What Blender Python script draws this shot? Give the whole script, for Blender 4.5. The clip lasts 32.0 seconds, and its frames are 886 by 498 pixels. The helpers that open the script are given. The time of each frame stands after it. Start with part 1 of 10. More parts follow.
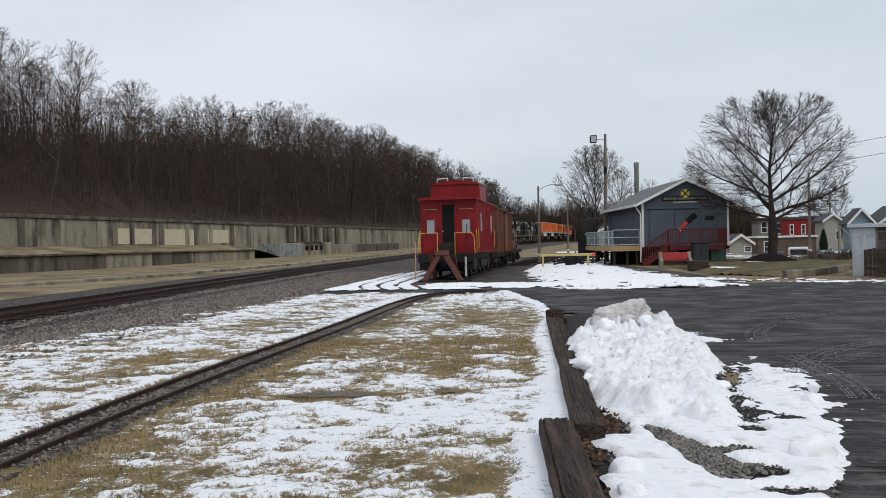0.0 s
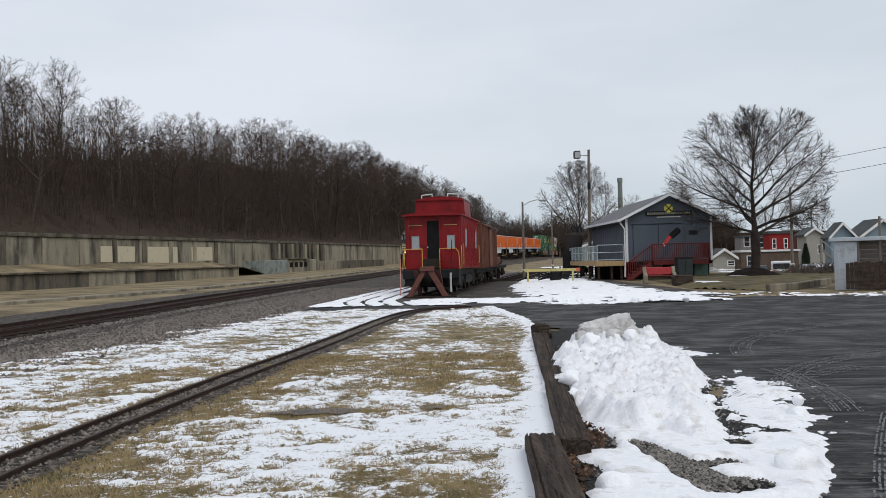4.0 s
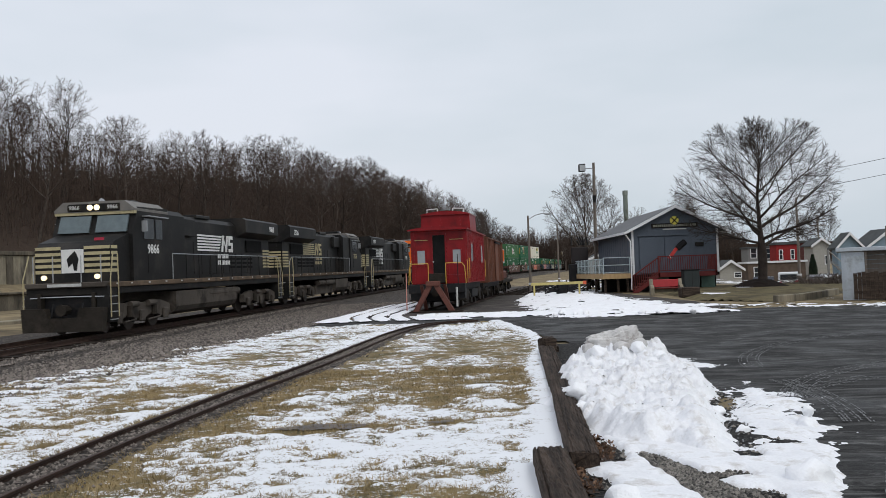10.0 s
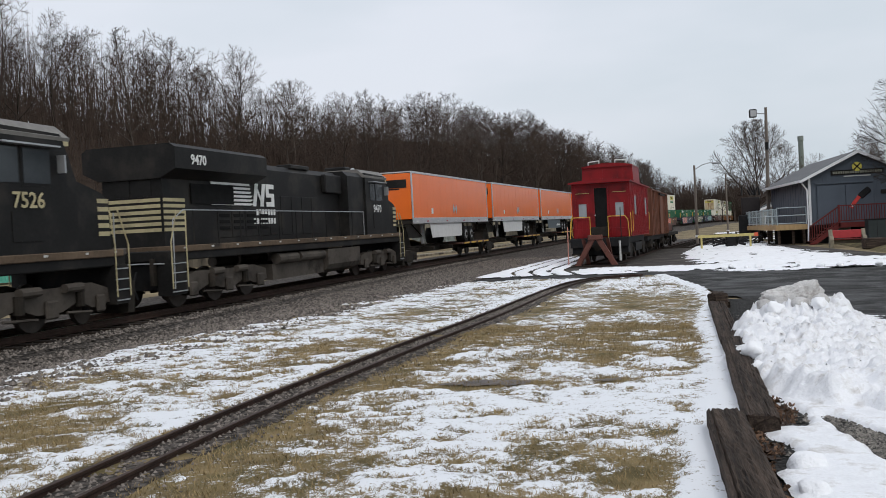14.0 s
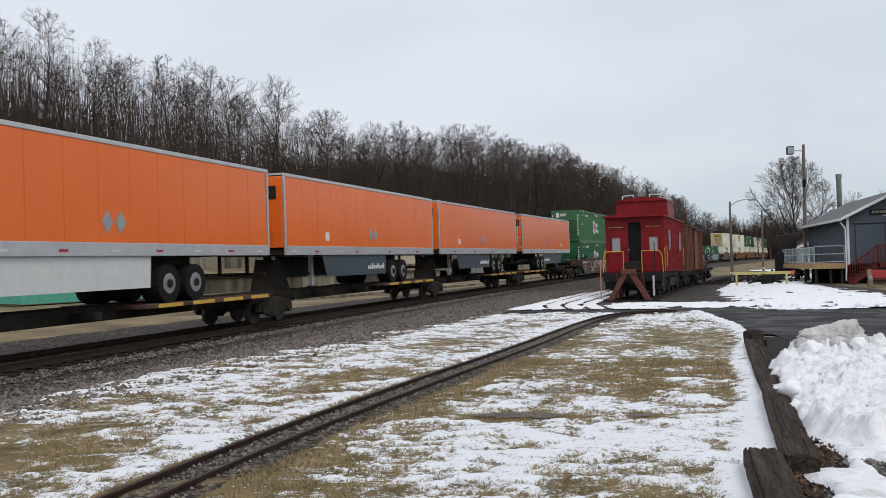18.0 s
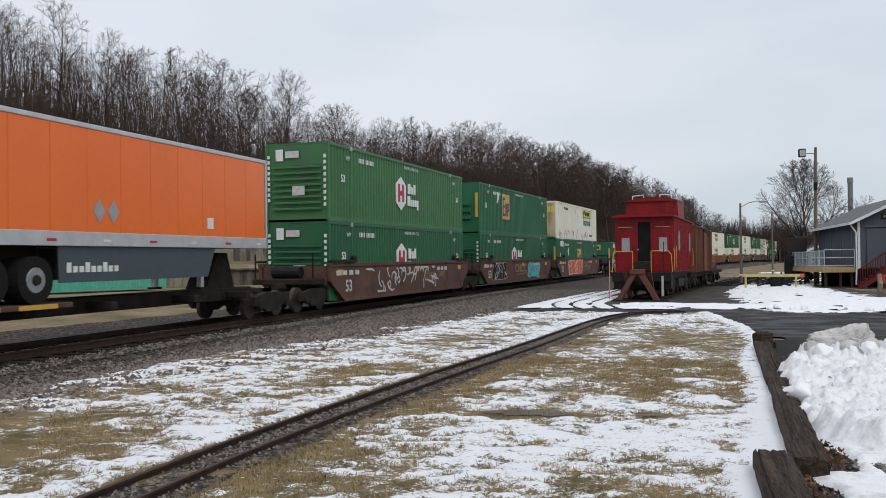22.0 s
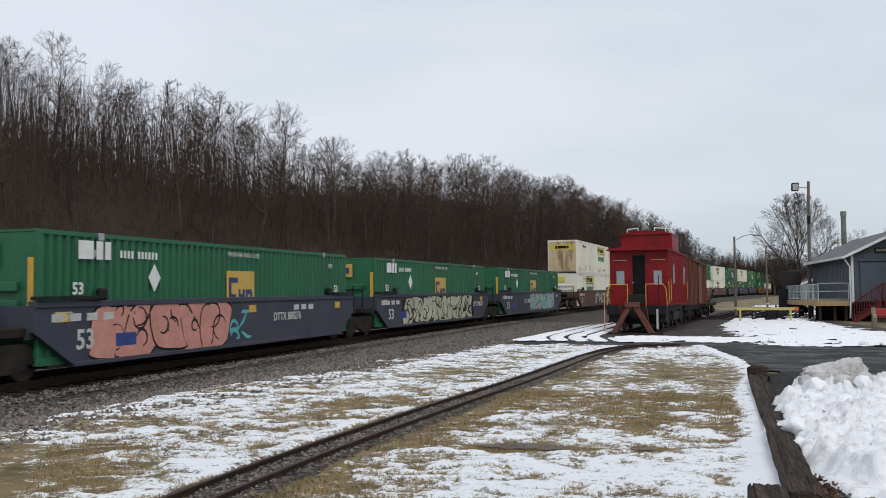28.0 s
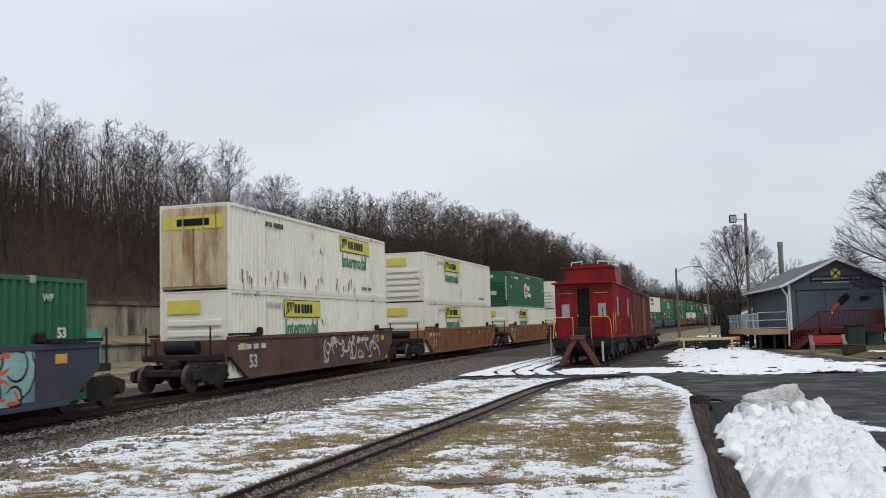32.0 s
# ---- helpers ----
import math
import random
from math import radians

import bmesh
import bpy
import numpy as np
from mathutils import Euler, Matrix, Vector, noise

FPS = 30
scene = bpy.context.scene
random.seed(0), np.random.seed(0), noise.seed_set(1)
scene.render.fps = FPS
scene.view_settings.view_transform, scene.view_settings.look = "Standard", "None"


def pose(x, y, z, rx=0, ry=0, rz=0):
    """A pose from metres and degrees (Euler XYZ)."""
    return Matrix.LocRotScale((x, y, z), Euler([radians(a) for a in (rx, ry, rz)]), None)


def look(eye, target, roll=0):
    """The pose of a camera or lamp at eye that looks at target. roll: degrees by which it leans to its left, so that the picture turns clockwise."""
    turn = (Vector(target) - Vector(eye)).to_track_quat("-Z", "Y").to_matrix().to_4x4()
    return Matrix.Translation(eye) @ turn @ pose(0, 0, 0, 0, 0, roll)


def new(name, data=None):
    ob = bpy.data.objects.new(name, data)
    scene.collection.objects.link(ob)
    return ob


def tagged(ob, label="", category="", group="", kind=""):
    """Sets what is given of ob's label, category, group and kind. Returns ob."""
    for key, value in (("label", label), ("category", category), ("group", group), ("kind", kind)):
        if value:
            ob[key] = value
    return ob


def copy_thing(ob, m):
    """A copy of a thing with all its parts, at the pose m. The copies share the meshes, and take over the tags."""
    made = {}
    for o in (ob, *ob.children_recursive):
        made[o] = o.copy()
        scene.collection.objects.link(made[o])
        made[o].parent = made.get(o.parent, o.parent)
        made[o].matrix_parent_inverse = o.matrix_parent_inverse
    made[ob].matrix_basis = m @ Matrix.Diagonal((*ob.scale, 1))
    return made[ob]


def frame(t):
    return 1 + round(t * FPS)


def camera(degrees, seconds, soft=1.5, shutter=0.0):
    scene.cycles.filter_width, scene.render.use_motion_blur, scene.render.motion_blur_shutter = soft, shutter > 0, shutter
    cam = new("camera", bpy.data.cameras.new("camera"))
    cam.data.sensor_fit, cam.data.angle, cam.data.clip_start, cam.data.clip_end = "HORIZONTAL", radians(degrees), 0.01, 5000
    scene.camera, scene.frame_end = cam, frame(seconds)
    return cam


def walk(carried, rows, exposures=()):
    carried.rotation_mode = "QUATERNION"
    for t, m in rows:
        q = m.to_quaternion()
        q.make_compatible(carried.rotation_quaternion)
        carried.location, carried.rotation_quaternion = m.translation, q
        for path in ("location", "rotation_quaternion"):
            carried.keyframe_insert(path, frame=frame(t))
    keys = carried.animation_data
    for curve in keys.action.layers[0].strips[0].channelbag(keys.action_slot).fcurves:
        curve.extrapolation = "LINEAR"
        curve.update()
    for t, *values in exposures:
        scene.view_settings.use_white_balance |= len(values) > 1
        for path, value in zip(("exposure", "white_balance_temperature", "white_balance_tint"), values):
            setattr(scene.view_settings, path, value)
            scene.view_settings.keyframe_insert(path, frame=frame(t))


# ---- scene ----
cam = camera(53.14, 32.0, soft=0.7, shutter=0.12)
PATH = [
    (0, pose(0.037, -0.062, 1.610, 89.654, 1.164, 0.444)),
    (0.5, pose(0.043, -0.061, 1.610, 89.677, 1.275, 0.348)),
    (1, pose(0.039, -0.052, 1.605, 89.800, 1.052, 0.032)),
    (1.5, pose(0.036, -0.047, 1.603, 90.055, 0.842, -0.291)),
    (2, pose(0.036, -0.051, 1.604, 90.561, 1.229, -0.305)),
    (2.5, pose(0.045, -0.052, 1.604, 90.559, 1.705, -1.017)),
    (4.5, pose(0.037, -0.049, 1.603, 90.815, 1.457, -0.264)),
    (5, pose(0.041, -0.042, 1.596, 91.131, 1.504, -0.067)),
    (5.5, pose(0.043, -0.046, 1.596, 91.519, 1.534, -0.060)),
    (6, pose(0.044, -0.056, 1.597, 91.741, 1.588, 0.159)),
    (6.5, pose(0.041, -0.056, 1.599, 91.878, 1.697, 0.111)),
    (7, pose(0.048, -0.056, 1.596, 91.719, 1.835, 0.083)),
    (7.5, pose(0.051, -0.054, 1.596, 91.226, 1.776, 0.271)),
    (8, pose(0.051, -0.046, 1.589, 90.909, 1.845, 0.174)),
    (8.5, pose(0.040, -0.047, 1.586, 91.027, 1.896, 0.126)),
    (9, pose(0.040, -0.036, 1.589, 91.365, 1.830, 0.268)),
    (9.5, pose(0.042, -0.036, 1.589, 91.565, 2.070, 0.240)),
    (10, pose(0.043, -0.031, 1.590, 91.636, 2.095, -0.139)),
    (10.5, pose(0.024, -0.044, 1.598, 91.465, 1.919, -0.028)),
    (11, pose(0.017, -0.046, 1.589, 91.174, 1.728, 0.253)),
    (11.5, pose(0.015, -0.035, 1.594, 90.902, 1.827, 0.974)),
    (12, pose(0.023, -0.021, 1.595, 89.481, 1.908, 1.662)),
    (12.5, pose(-0.017, 0.024, 1.591, 87.943, 2.351, 2.281)),
    (13, pose(-0.005, 0.061, 1.595, 87.123, 1.833, 6.637)),
    (13.5, pose(0.013, 0.092, 1.602, 87.781, 2.309, 9.824)),
    (14, pose(0.009, 0.100, 1.606, 89.133, 2.860, 10.211)),
    (14.5, pose(0.004, 0.108, 1.598, 90.122, 2.491, 10.083)),
    (16.5, pose(-0.006, 0.126, 1.594, 90.161, 1.876, 11.477)),
    (17, pose(-0.012, 0.111, 1.596, 90.275, 1.884, 11.526)),
    (17.5, pose(-0.016, 0.109, 1.595, 90.745, 1.649, 12.252)),
    (18, pose(-0.020, 0.104, 1.593, 91.211, 1.583, 12.251)),
    (18.5, pose(-0.022, 0.095, 1.594, 91.844, 1.673, 11.743)),
    (19, pose(-0.023, 0.096, 1.598, 92.038, 1.311, 11.579)),
    (19.5, pose(-0.036, 0.081, 1.599, 92.012, 1.046, 11.797)),
    (20, pose(-0.033, 0.086, 1.596, 91.960, 1.023, 11.959)),
    (20.5, pose(-0.053, 0.089, 1.594, 91.719, 0.711, 12.476)),
    (21, pose(-0.063, 0.083, 1.594, 91.458, 0.759, 12.718)),
    (21.5, pose(-0.061, 0.095, 1.590, 90.585, 0.965, 12.754)),
    (22, pose(-0.051, 0.089, 1.589, 91.000, 0.536, 12.768)),
    (22.5, pose(-0.055, 0.067, 1.593, 91.899, 0.030, 13.097)),
    (23, pose(-0.062, 0.053, 1.593, 92.210, -0.132, 12.962)),
    (23.5, pose(-0.065, 0.031, 1.593, 92.801, -0.101, 12.671)),
    (24, pose(-0.059, 0.028, 1.595, 93.316, 0.086, 13.440)),
    (24.5, pose(-0.058, 0.009, 1.605, 93.424, 0.131, 14.685)),
    (26.5, pose(-0.060, -0.011, 1.612, 94.059, 0.335, 14.285)),
    (27, pose(-0.055, -0.010, 1.608, 93.720, 0.434, 13.673)),
    (27.5, pose(-0.039, -0.013, 1.612, 93.196, 0.710, 12.954)),
    (28, pose(-0.049, -0.008, 1.605, 93.073, 0.366, 12.436)),
    (28.5, pose(-0.050, -0.001, 1.619, 92.475, -0.293, 12.312)),
    (29, pose(-0.038, 0.006, 1.619, 91.651, 0.332, 12.584)),
    (29.5, pose(-0.027, 0.012, 1.622, 91.762, 0.899, 12.224)),
    (30, pose(-0.023, 0.016, 1.606, 91.580, 1.333, 11.487)),
    (30.5, pose(-0.008, -0.001, 1.610, 92.226, 1.672, 10.613)),
    (31, pose(-0.001, -0.019, 1.616, 93.214, 1.647, 10.678)),
    (31.5, pose(0.007, -0.038, 1.612, 93.756, 1.823, 10.679)),
    (32, pose(0.004, -0.058, 1.594, 95.364, 1.590, 9.080)),
]
walk(cam, PATH)

# ---- light: bright overcast winter day ----
world = bpy.data.worlds.new("overcast_sky")
scene.world = world
world.use_nodes = True
wn, wl = world.node_tree.nodes, world.node_tree.links
wn.clear()
w_out = wn.new("ShaderNodeOutputWorld")
w_bg = wn.new("ShaderNodeBackground")
w_sky = wn.new("ShaderNodeTexSky")
w_sky.sky_type = "NISHITA"
w_sky.sun_disc = False
w_sky.sun_elevation = radians(38)
w_sky.sun_rotation = radians(143)
w_sky.dust_density = 4.0
w_sky.air_density = 1.4
w_scale = wn.new("ShaderNodeVectorMath")
w_scale.operation = "SCALE"
w_scale.inputs["Scale"].default_value = 0.1
w_coord = wn.new("ShaderNodeTexCoord")
w_map = wn.new("ShaderNodeMapping")
w_map.inputs["Scale"].default_value = (1.2, 1.2, 4.0)
w_noise = wn.new("ShaderNodeTexNoise")
w_noise.inputs["Scale"].default_value = 1.6
w_noise.inputs["Detail"].default_value = 4.0
w_ramp = wn.new("ShaderNodeValToRGB")
w_ramp.color_ramp.elements[0].position = 0.3
w_ramp.color_ramp.elements[0].color = (0.60, 0.685, 0.755, 1)
w_ramp.color_ramp.elements[1].position = 0.7
w_ramp.color_ramp.elements[1].color = (0.80, 0.84, 0.925, 1)
w_mix = wn.new("ShaderNodeMix")
w_mix.data_type = "RGBA"
w_mix.inputs["Factor"].default_value = 0.9
wl.new(w_coord.outputs["Generated"], w_map.inputs["Vector"])
wl.new(w_map.outputs["Vector"], w_noise.inputs["Vector"])
w_side = wn.new("ShaderNodeVectorMath")
w_side.operation = "DOT_PRODUCT"
w_side.inputs[1].default_value = (-0.62, 0.0, 0.78)
w_sum = wn.new("ShaderNodeMath")
w_sum.operation = "MULTIPLY_ADD"
w_sum.inputs[1].default_value = 0.42
wl.new(w_coord.outputs["Generated"], w_side.inputs[0])
wl.new(w_side.outputs["Value"], w_sum.inputs[0])
wl.new(w_noise.outputs["Fac"], w_sum.inputs[2])
wl.new(w_sum.outputs[0], w_ramp.inputs["Fac"])
wl.new(w_sky.outputs["Color"], w_scale.inputs[0])
wl.new(w_scale.outputs["Vector"], w_mix.inputs["A"])
wl.new(w_ramp.outputs["Color"], w_mix.inputs["B"])
wl.new(w_mix.outputs["Result"], w_bg.inputs["Color"])
wl.new(w_bg.outputs["Background"], w_out.inputs["Surface"])
w_bg.inputs["Strength"].default_value = 1.0
sun_data = bpy.data.lights.new("sun", "SUN")
sun_data.energy = 0.9
sun_data.angle = radians(25)
sun_data.color = (1.0, 0.97, 0.92)
sun = new("sun", sun_data)
sun.matrix_world = look((0, 0, 60), (-32, 42, 0))
scene.view_settings.exposure = 0.0


# ---- materials ----
def mat(name, base, rough=0.8, metal=0.0, var=0.25, scale=4.0, fine=40.0, bump=0.0, dirt=None, dirt_amt=0.0, dirt_scale=1.0, rand=0.0, spec=0.5, stretch=None, emit=0.0):
    """A surface whose colour varies at two scales, with stains of a second colour and fine relief."""
    m = bpy.data.materials.new(name)
    m.use_nodes = True
    n, l = m.node_tree.nodes, m.node_tree.links
    bsdf = n["Principled BSDF"]
    bsdf.inputs["Roughness"].default_value = rough
    bsdf.inputs["Metallic"].default_value = metal
    bsdf.inputs["Specular IOR Level"].default_value = spec
    co = n.new("ShaderNodeTexCoord")
    vec = co.outputs["Object"]
    if stretch:
        mp = n.new("ShaderNodeMapping")
        mp.inputs["Scale"].default_value = stretch
        l.new(vec, mp.inputs["Vector"])
        vec = mp.outputs["Vector"]
    a = n.new("ShaderNodeTexNoise")
    a.inputs["Scale"].default_value = scale
    a.inputs["Detail"].default_value = 5.0
    b = n.new("ShaderNodeTexNoise")
    b.inputs["Scale"].default_value = fine
    b.inputs["Detail"].default_value = 3.0
    l.new(vec, a.inputs["Vector"])
    l.new(vec, b.inputs["Vector"])
    add = n.new("ShaderNodeMath")
    add.operation = "MULTIPLY_ADD"
    l.new(b.outputs["Fac"], add.inputs[0])
    add.inputs[1].default_value = 0.5
    l.new(a.outputs["Fac"], add.inputs[2])
    ramp = n.new("ShaderNodeValToRGB")
    e = ramp.color_ramp.elements
    e[0].position, e[1].position = 0.45, 1.05
    e[0].color = tuple(max(0.0, c * (1 - var)) for c in base) + (1,)
    e[1].color = tuple(min(1.0, c * (1 + var)) for c in base) + (1,)
    l.new(add.outputs[0], ramp.inputs["Fac"])
    col = ramp.outputs["Color"]
    if dirt:
        d = n.new("ShaderNodeTexNoise")
        d.inputs["Scale"].default_value = dirt_scale
        d.inputs["Detail"].default_value = 7.0
        d.inputs["Roughness"].default_value = 0.65
        l.new(vec, d.inputs["Vector"])
        dr = n.new("ShaderNodeMapRange")
        dr.inputs["From Min"].default_value = 0.62 - 0.3 * dirt_amt
        dr.inputs["From Max"].default_value = 0.78 - 0.25 * dirt_amt
        l.new(d.outputs["Fac"], dr.inputs["Value"])
        mx = n.new("ShaderNodeMix")
        mx.data_type = "RGBA"
        l.new(dr.outputs["Result"], mx.inputs["Factor"])
        l.new(col, mx.inputs["A"])
        mx.inputs["B"].default_value = tuple(dirt) + (1,)
        col = mx.outputs["Result"]
    if rand:
        oi = n.new("ShaderNodeObjectInfo")
        hs = n.new("ShaderNodeHueSaturation")
        mr = n.new("ShaderNodeMapRange")
        mr.inputs["To Min"].default_value, mr.inputs["To Max"].default_value = 1 - rand, 1 + rand
        l.new(oi.outputs["Random"], mr.inputs["Value"])
        l.new(mr.outputs["Result"], hs.inputs["Value"])
        l.new(col, hs.inputs["Color"])
        col = hs.outputs["Color"]
    l.new(col, bsdf.inputs["Base Color"])
    if bump:
        bp = n.new("ShaderNodeBump")
        bp.inputs["Strength"].default_value = bump
        bp.inputs["Distance"].default_value = 0.02
        l.new(add.outputs[0], bp.inputs["Height"])
        l.new(bp.outputs["Normal"], bsdf.inputs["Normal"])
    if emit:
        bsdf.inputs["Emission Color"].default_value = tuple(base) + (1,)
        bsdf.inputs["Emission Strength"].default_value = emit
    return m


M_BLADE = mat("dry_grass_blades", (0.27, 0.2, 0.1), 0.9, var=0.5, scale=2.0, fine=30, spec=0.2)
M_FIELD = mat("dead_grass_field", (0.215, 0.17, 0.1), 0.95, var=0.5, scale=0.35, fine=7, bump=0.6, dirt=(0.085, 0.066, 0.042), dirt_amt=0.42, dirt_scale=0.22, spec=0.2)
M_SNOW = mat("old_snow", (0.88, 0.89, 0.91), 0.6, var=0.05, scale=3.0, fine=50, bump=0.8, dirt=(0.66, 0.65, 0.64), dirt_amt=0.2, dirt_scale=2.5)
# Grey dirt patches also put the lumps' soft grey shading into the colour.
M_HEAP = mat("ploughed_snow", (0.83, 0.84, 0.865), 0.65, var=0.1, scale=5.0, fine=45, bump=1.0, dirt=(0.55, 0.53, 0.51), dirt_amt=0.34, dirt_scale=5.0)
M_SLUSH = mat("thin_grey_slush", (0.12, 0.12, 0.122), 0.5, var=0.5, scale=6, fine=60, bump=0.5, dirt=(0.09, 0.09, 0.09), dirt_amt=0.6, dirt_scale=7, spec=0.3)
M_DIRTY_SNOW = mat("dirty_snow", (0.55, 0.54, 0.53), 0.7, var=0.25, scale=6.0, fine=60, bump=0.6, dirt=(0.3, 0.27, 0.25), dirt_amt=0.4, dirt_scale=5)
def wet_asphalt(name):
    """Dark worn asphalt: grainy, with wet patches and pale streaks drawn out by tyres."""
    m = mat(name, (0.021, 0.0205, 0.02), 0.85, var=0.9, scale=1.4, fine=34, bump=1.0, dirt=(0.011, 0.0105, 0.01), dirt_amt=0.5, dirt_scale=0.7, spec=0.2)
    n, l = m.node_tree.nodes, m.node_tree.links
    bsdf = n["Principled BSDF"]
    col = bsdf.inputs["Base Color"].links[0].from_socket
    co = n.new("ShaderNodeTexCoord")
    warp = n.new("ShaderNodeTexNoise")
    warp.inputs["Scale"].default_value = 0.12
    bend = n.new("ShaderNodeVectorMath")
    bend.operation = "MULTIPLY_ADD"
    l.new(warp.outputs["Color"], bend.inputs[0])
    bend.inputs[1].default_value = (5.0, 5.0, 0.0)
    l.new(co.outputs["Object"], warp.inputs["Vector"])
    l.new(co.outputs["Object"], bend.inputs[2])
    for rot, sx, sy, lo, hi, tone, amt in ((-0.55, 0.45, 6.5, 0.52, 0.67, 0.12, 0.8), (0.35, 0.4, 8.0, 0.54, 0.7, 0.1, 0.75), (0.95, 0.5, 9.0, 0.55, 0.7, 0.1, 0.7), (0.0, 1.6, 3.0, 0.58, 0.68, 0.17, 0.75), (0.2, 0.5, 5.0, 0.56, 0.68, 0.011, 0.8), (0.6, 2.6, 1.7, 0.56, 0.66, 0.085, 0.7), (1.3, 0.7, 7.0, 0.56, 0.66, 0.15, 0.75), (-1.2, 0.8, 5.0, 0.58, 0.68, 0.13, 0.7)):
        mp = n.new("ShaderNodeMapping")
        mp.inputs["Rotation"].default_value = (0, 0, rot)
        mp.inputs["Scale"].default_value = (sx, sy, 1)
        l.new(bend.outputs["Vector"], mp.inputs["Vector"])
        t = n.new("ShaderNodeTexNoise")
        t.inputs["Scale"].default_value = 1.0
        t.inputs["Detail"].default_value = 9.0
        t.inputs["Roughness"].default_value = 0.7
        l.new(mp.outputs["Vector"], t.inputs["Vector"])
        mr = n.new("ShaderNodeMapRange")
        mr.inputs["From Min"].default_value, mr.inputs["From Max"].default_value = lo, hi
        mr.inputs["To Max"].default_value = amt
        l.new(t.outputs["Fac"], mr.inputs["Value"])
        mx = n.new("ShaderNodeMix")
        mx.data_type = "RGBA"
        l.new(mr.outputs["Result"], mx.inputs["Factor"])
        l.new(col, mx.inputs["A"])
        mx.inputs["B"].default_value = (tone, tone * 0.99, tone * 0.97, 1)
        col = mx.outputs["Result"]
    l.new(col, bsdf.inputs["Base Color"])
    w = n.new("ShaderNodeTexNoise")
    w.inputs["Scale"].default_value = 0.9
    w.inputs["Detail"].default_value = 8.0
    l.new(bend.outputs["Vector"], w.inputs["Vector"])
    mr = n.new("ShaderNodeMapRange")
    mr.inputs["From Min"].default_value, mr.inputs["From Max"].default_value = 0.4, 0.56
    mr.inputs["To Min"].default_value, mr.inputs["To Max"].default_value = 0.6, 0.95
    l.new(w.outputs["Fac"], mr.inputs["Value"])
    l.new(mr.outputs["Result"], bsdf.inputs["Roughness"])
    return m


M_ASPHALT = wet_asphalt("wet_asphalt")
M_YARD = mat("wet_yard_dirt", (0.048, 0.041, 0.036), 0.85, var=0.6, scale=1.2, fine=30, bump=0.8, dirt=(0.13, 0.115, 0.1), dirt_amt=0.35, dirt_scale=0.6, spec=0.25)
M_BEDGRASS = mat("patchy_bed_grass", (0.115, 0.095, 0.05), 0.95, var=0.6, scale=1.2, fine=25, bump=0.8, dirt=(0.05, 0.042, 0.026), dirt_amt=0.5, dirt_scale=0.7, spec=0.15)
M_RAIL = mat("rusty_rail", (0.05, 0.03, 0.023), 0.65, metal=0.4, var=0.4, scale=6, fine=40, bump=0.2, spec=0.3)
M_RAILTOP = mat("polished_railhead", (0.45, 0.42, 0.4), 0.25, metal=1.0, var=0.1)
M_TIE = mat("creosoted_tie", (0.026, 0.02, 0.016), 0.9, var=0.5, scale=3, fine=40, bump=0.6, rand=0.3, stretch=(0.3, 2, 2), spec=0.2)
M_TIMBER = mat("weathered_timber", (0.055, 0.04, 0.031), 0.9, var=0.9, scale=4, fine=30, bump=1.0, dirt=(0.016, 0.012, 0.01), dirt_amt=0.45, dirt_scale=6, stretch=(0.25, 5, 5), spec=0.2)
M_CONCRETE = mat("weathered_concrete", (0.27, 0.24, 0.18), 0.9, var=0.3, scale=0.6, fine=12, bump=0.3, dirt=(0.075, 0.066, 0.055), dirt_amt=0.55, dirt_scale=0.55, stretch=(1, 1, 0.22), spec=0.25)
M_CONC_DARK = mat("stained_concrete", (0.125, 0.108, 0.082), 0.9, var=0.4, scale=0.6, fine=12, bump=0.3, dirt=(0.045, 0.04, 0.034), dirt_amt=0.6, dirt_scale=0.7, stretch=(1, 1, 0.25), spec=0.25)
M_PANEL = mat("patched_pale_concrete", (0.52, 0.46, 0.33), 0.85, var=0.12, scale=1, fine=10, dirt=(0.35, 0.31, 0.24), dirt_amt=0.3, dirt_scale=1.0)
M_BARK = mat("grey_brown_bark", (0.036, 0.029, 0.025), 0.95, var=0.4, scale=2, fine=20, bump=0.5, rand=0.3, spec=0.15)
M_WOODBARK = mat("woodland_bark", (0.068, 0.055, 0.047), 0.95, var=0.4, scale=2, fine=20, bump=0.5, rand=0.45, spec=0.15)
M_TWIG = mat("grey_brown_twigs", (0.07, 0.051, 0.041), 0.95, var=0.35, scale=1.2, fine=15, rand=0.25, spec=0.1)
M_BARK_PALE = mat("pale_grey_bark", (0.085, 0.07, 0.06), 0.95, var=0.4, scale=2, fine=20, bump=0.5, spec=0.15)
M_LITTER = mat("leaf_litter_slope", (0.05, 0.036, 0.028), 1.0, var=0.5, scale=0.3, fine=4, bump=0.8, dirt=(0.028, 0.021, 0.017), dirt_amt=0.4, dirt_scale=0.3, spec=0.1)
M_RED = mat("caboose_red_paint", (0.215, 0.008, 0.011), 0.45, var=0.18, scale=1.2, fine=15, bump=0.08, dirt=(0.11, 0.008, 0.01), dirt_amt=0.4, dirt_scale=1.5, spec=0.25)
M_BLACK = mat("black_ironwork", (0.009, 0.009, 0.01), 0.6, var=0.4, scale=4, fine=30, dirt=(0.025, 0.02, 0.017), dirt_amt=0.3, dirt_scale=3, spec=0.25)
M_YELLOW = mat("yellow_paint", (0.6, 0.36, 0.05), 0.5, var=0.15)
M_PALE_YELLOW = mat("faded_yellow_board", (0.5, 0.42, 0.16), 0.7, var=0.2, scale=3, fine=20)
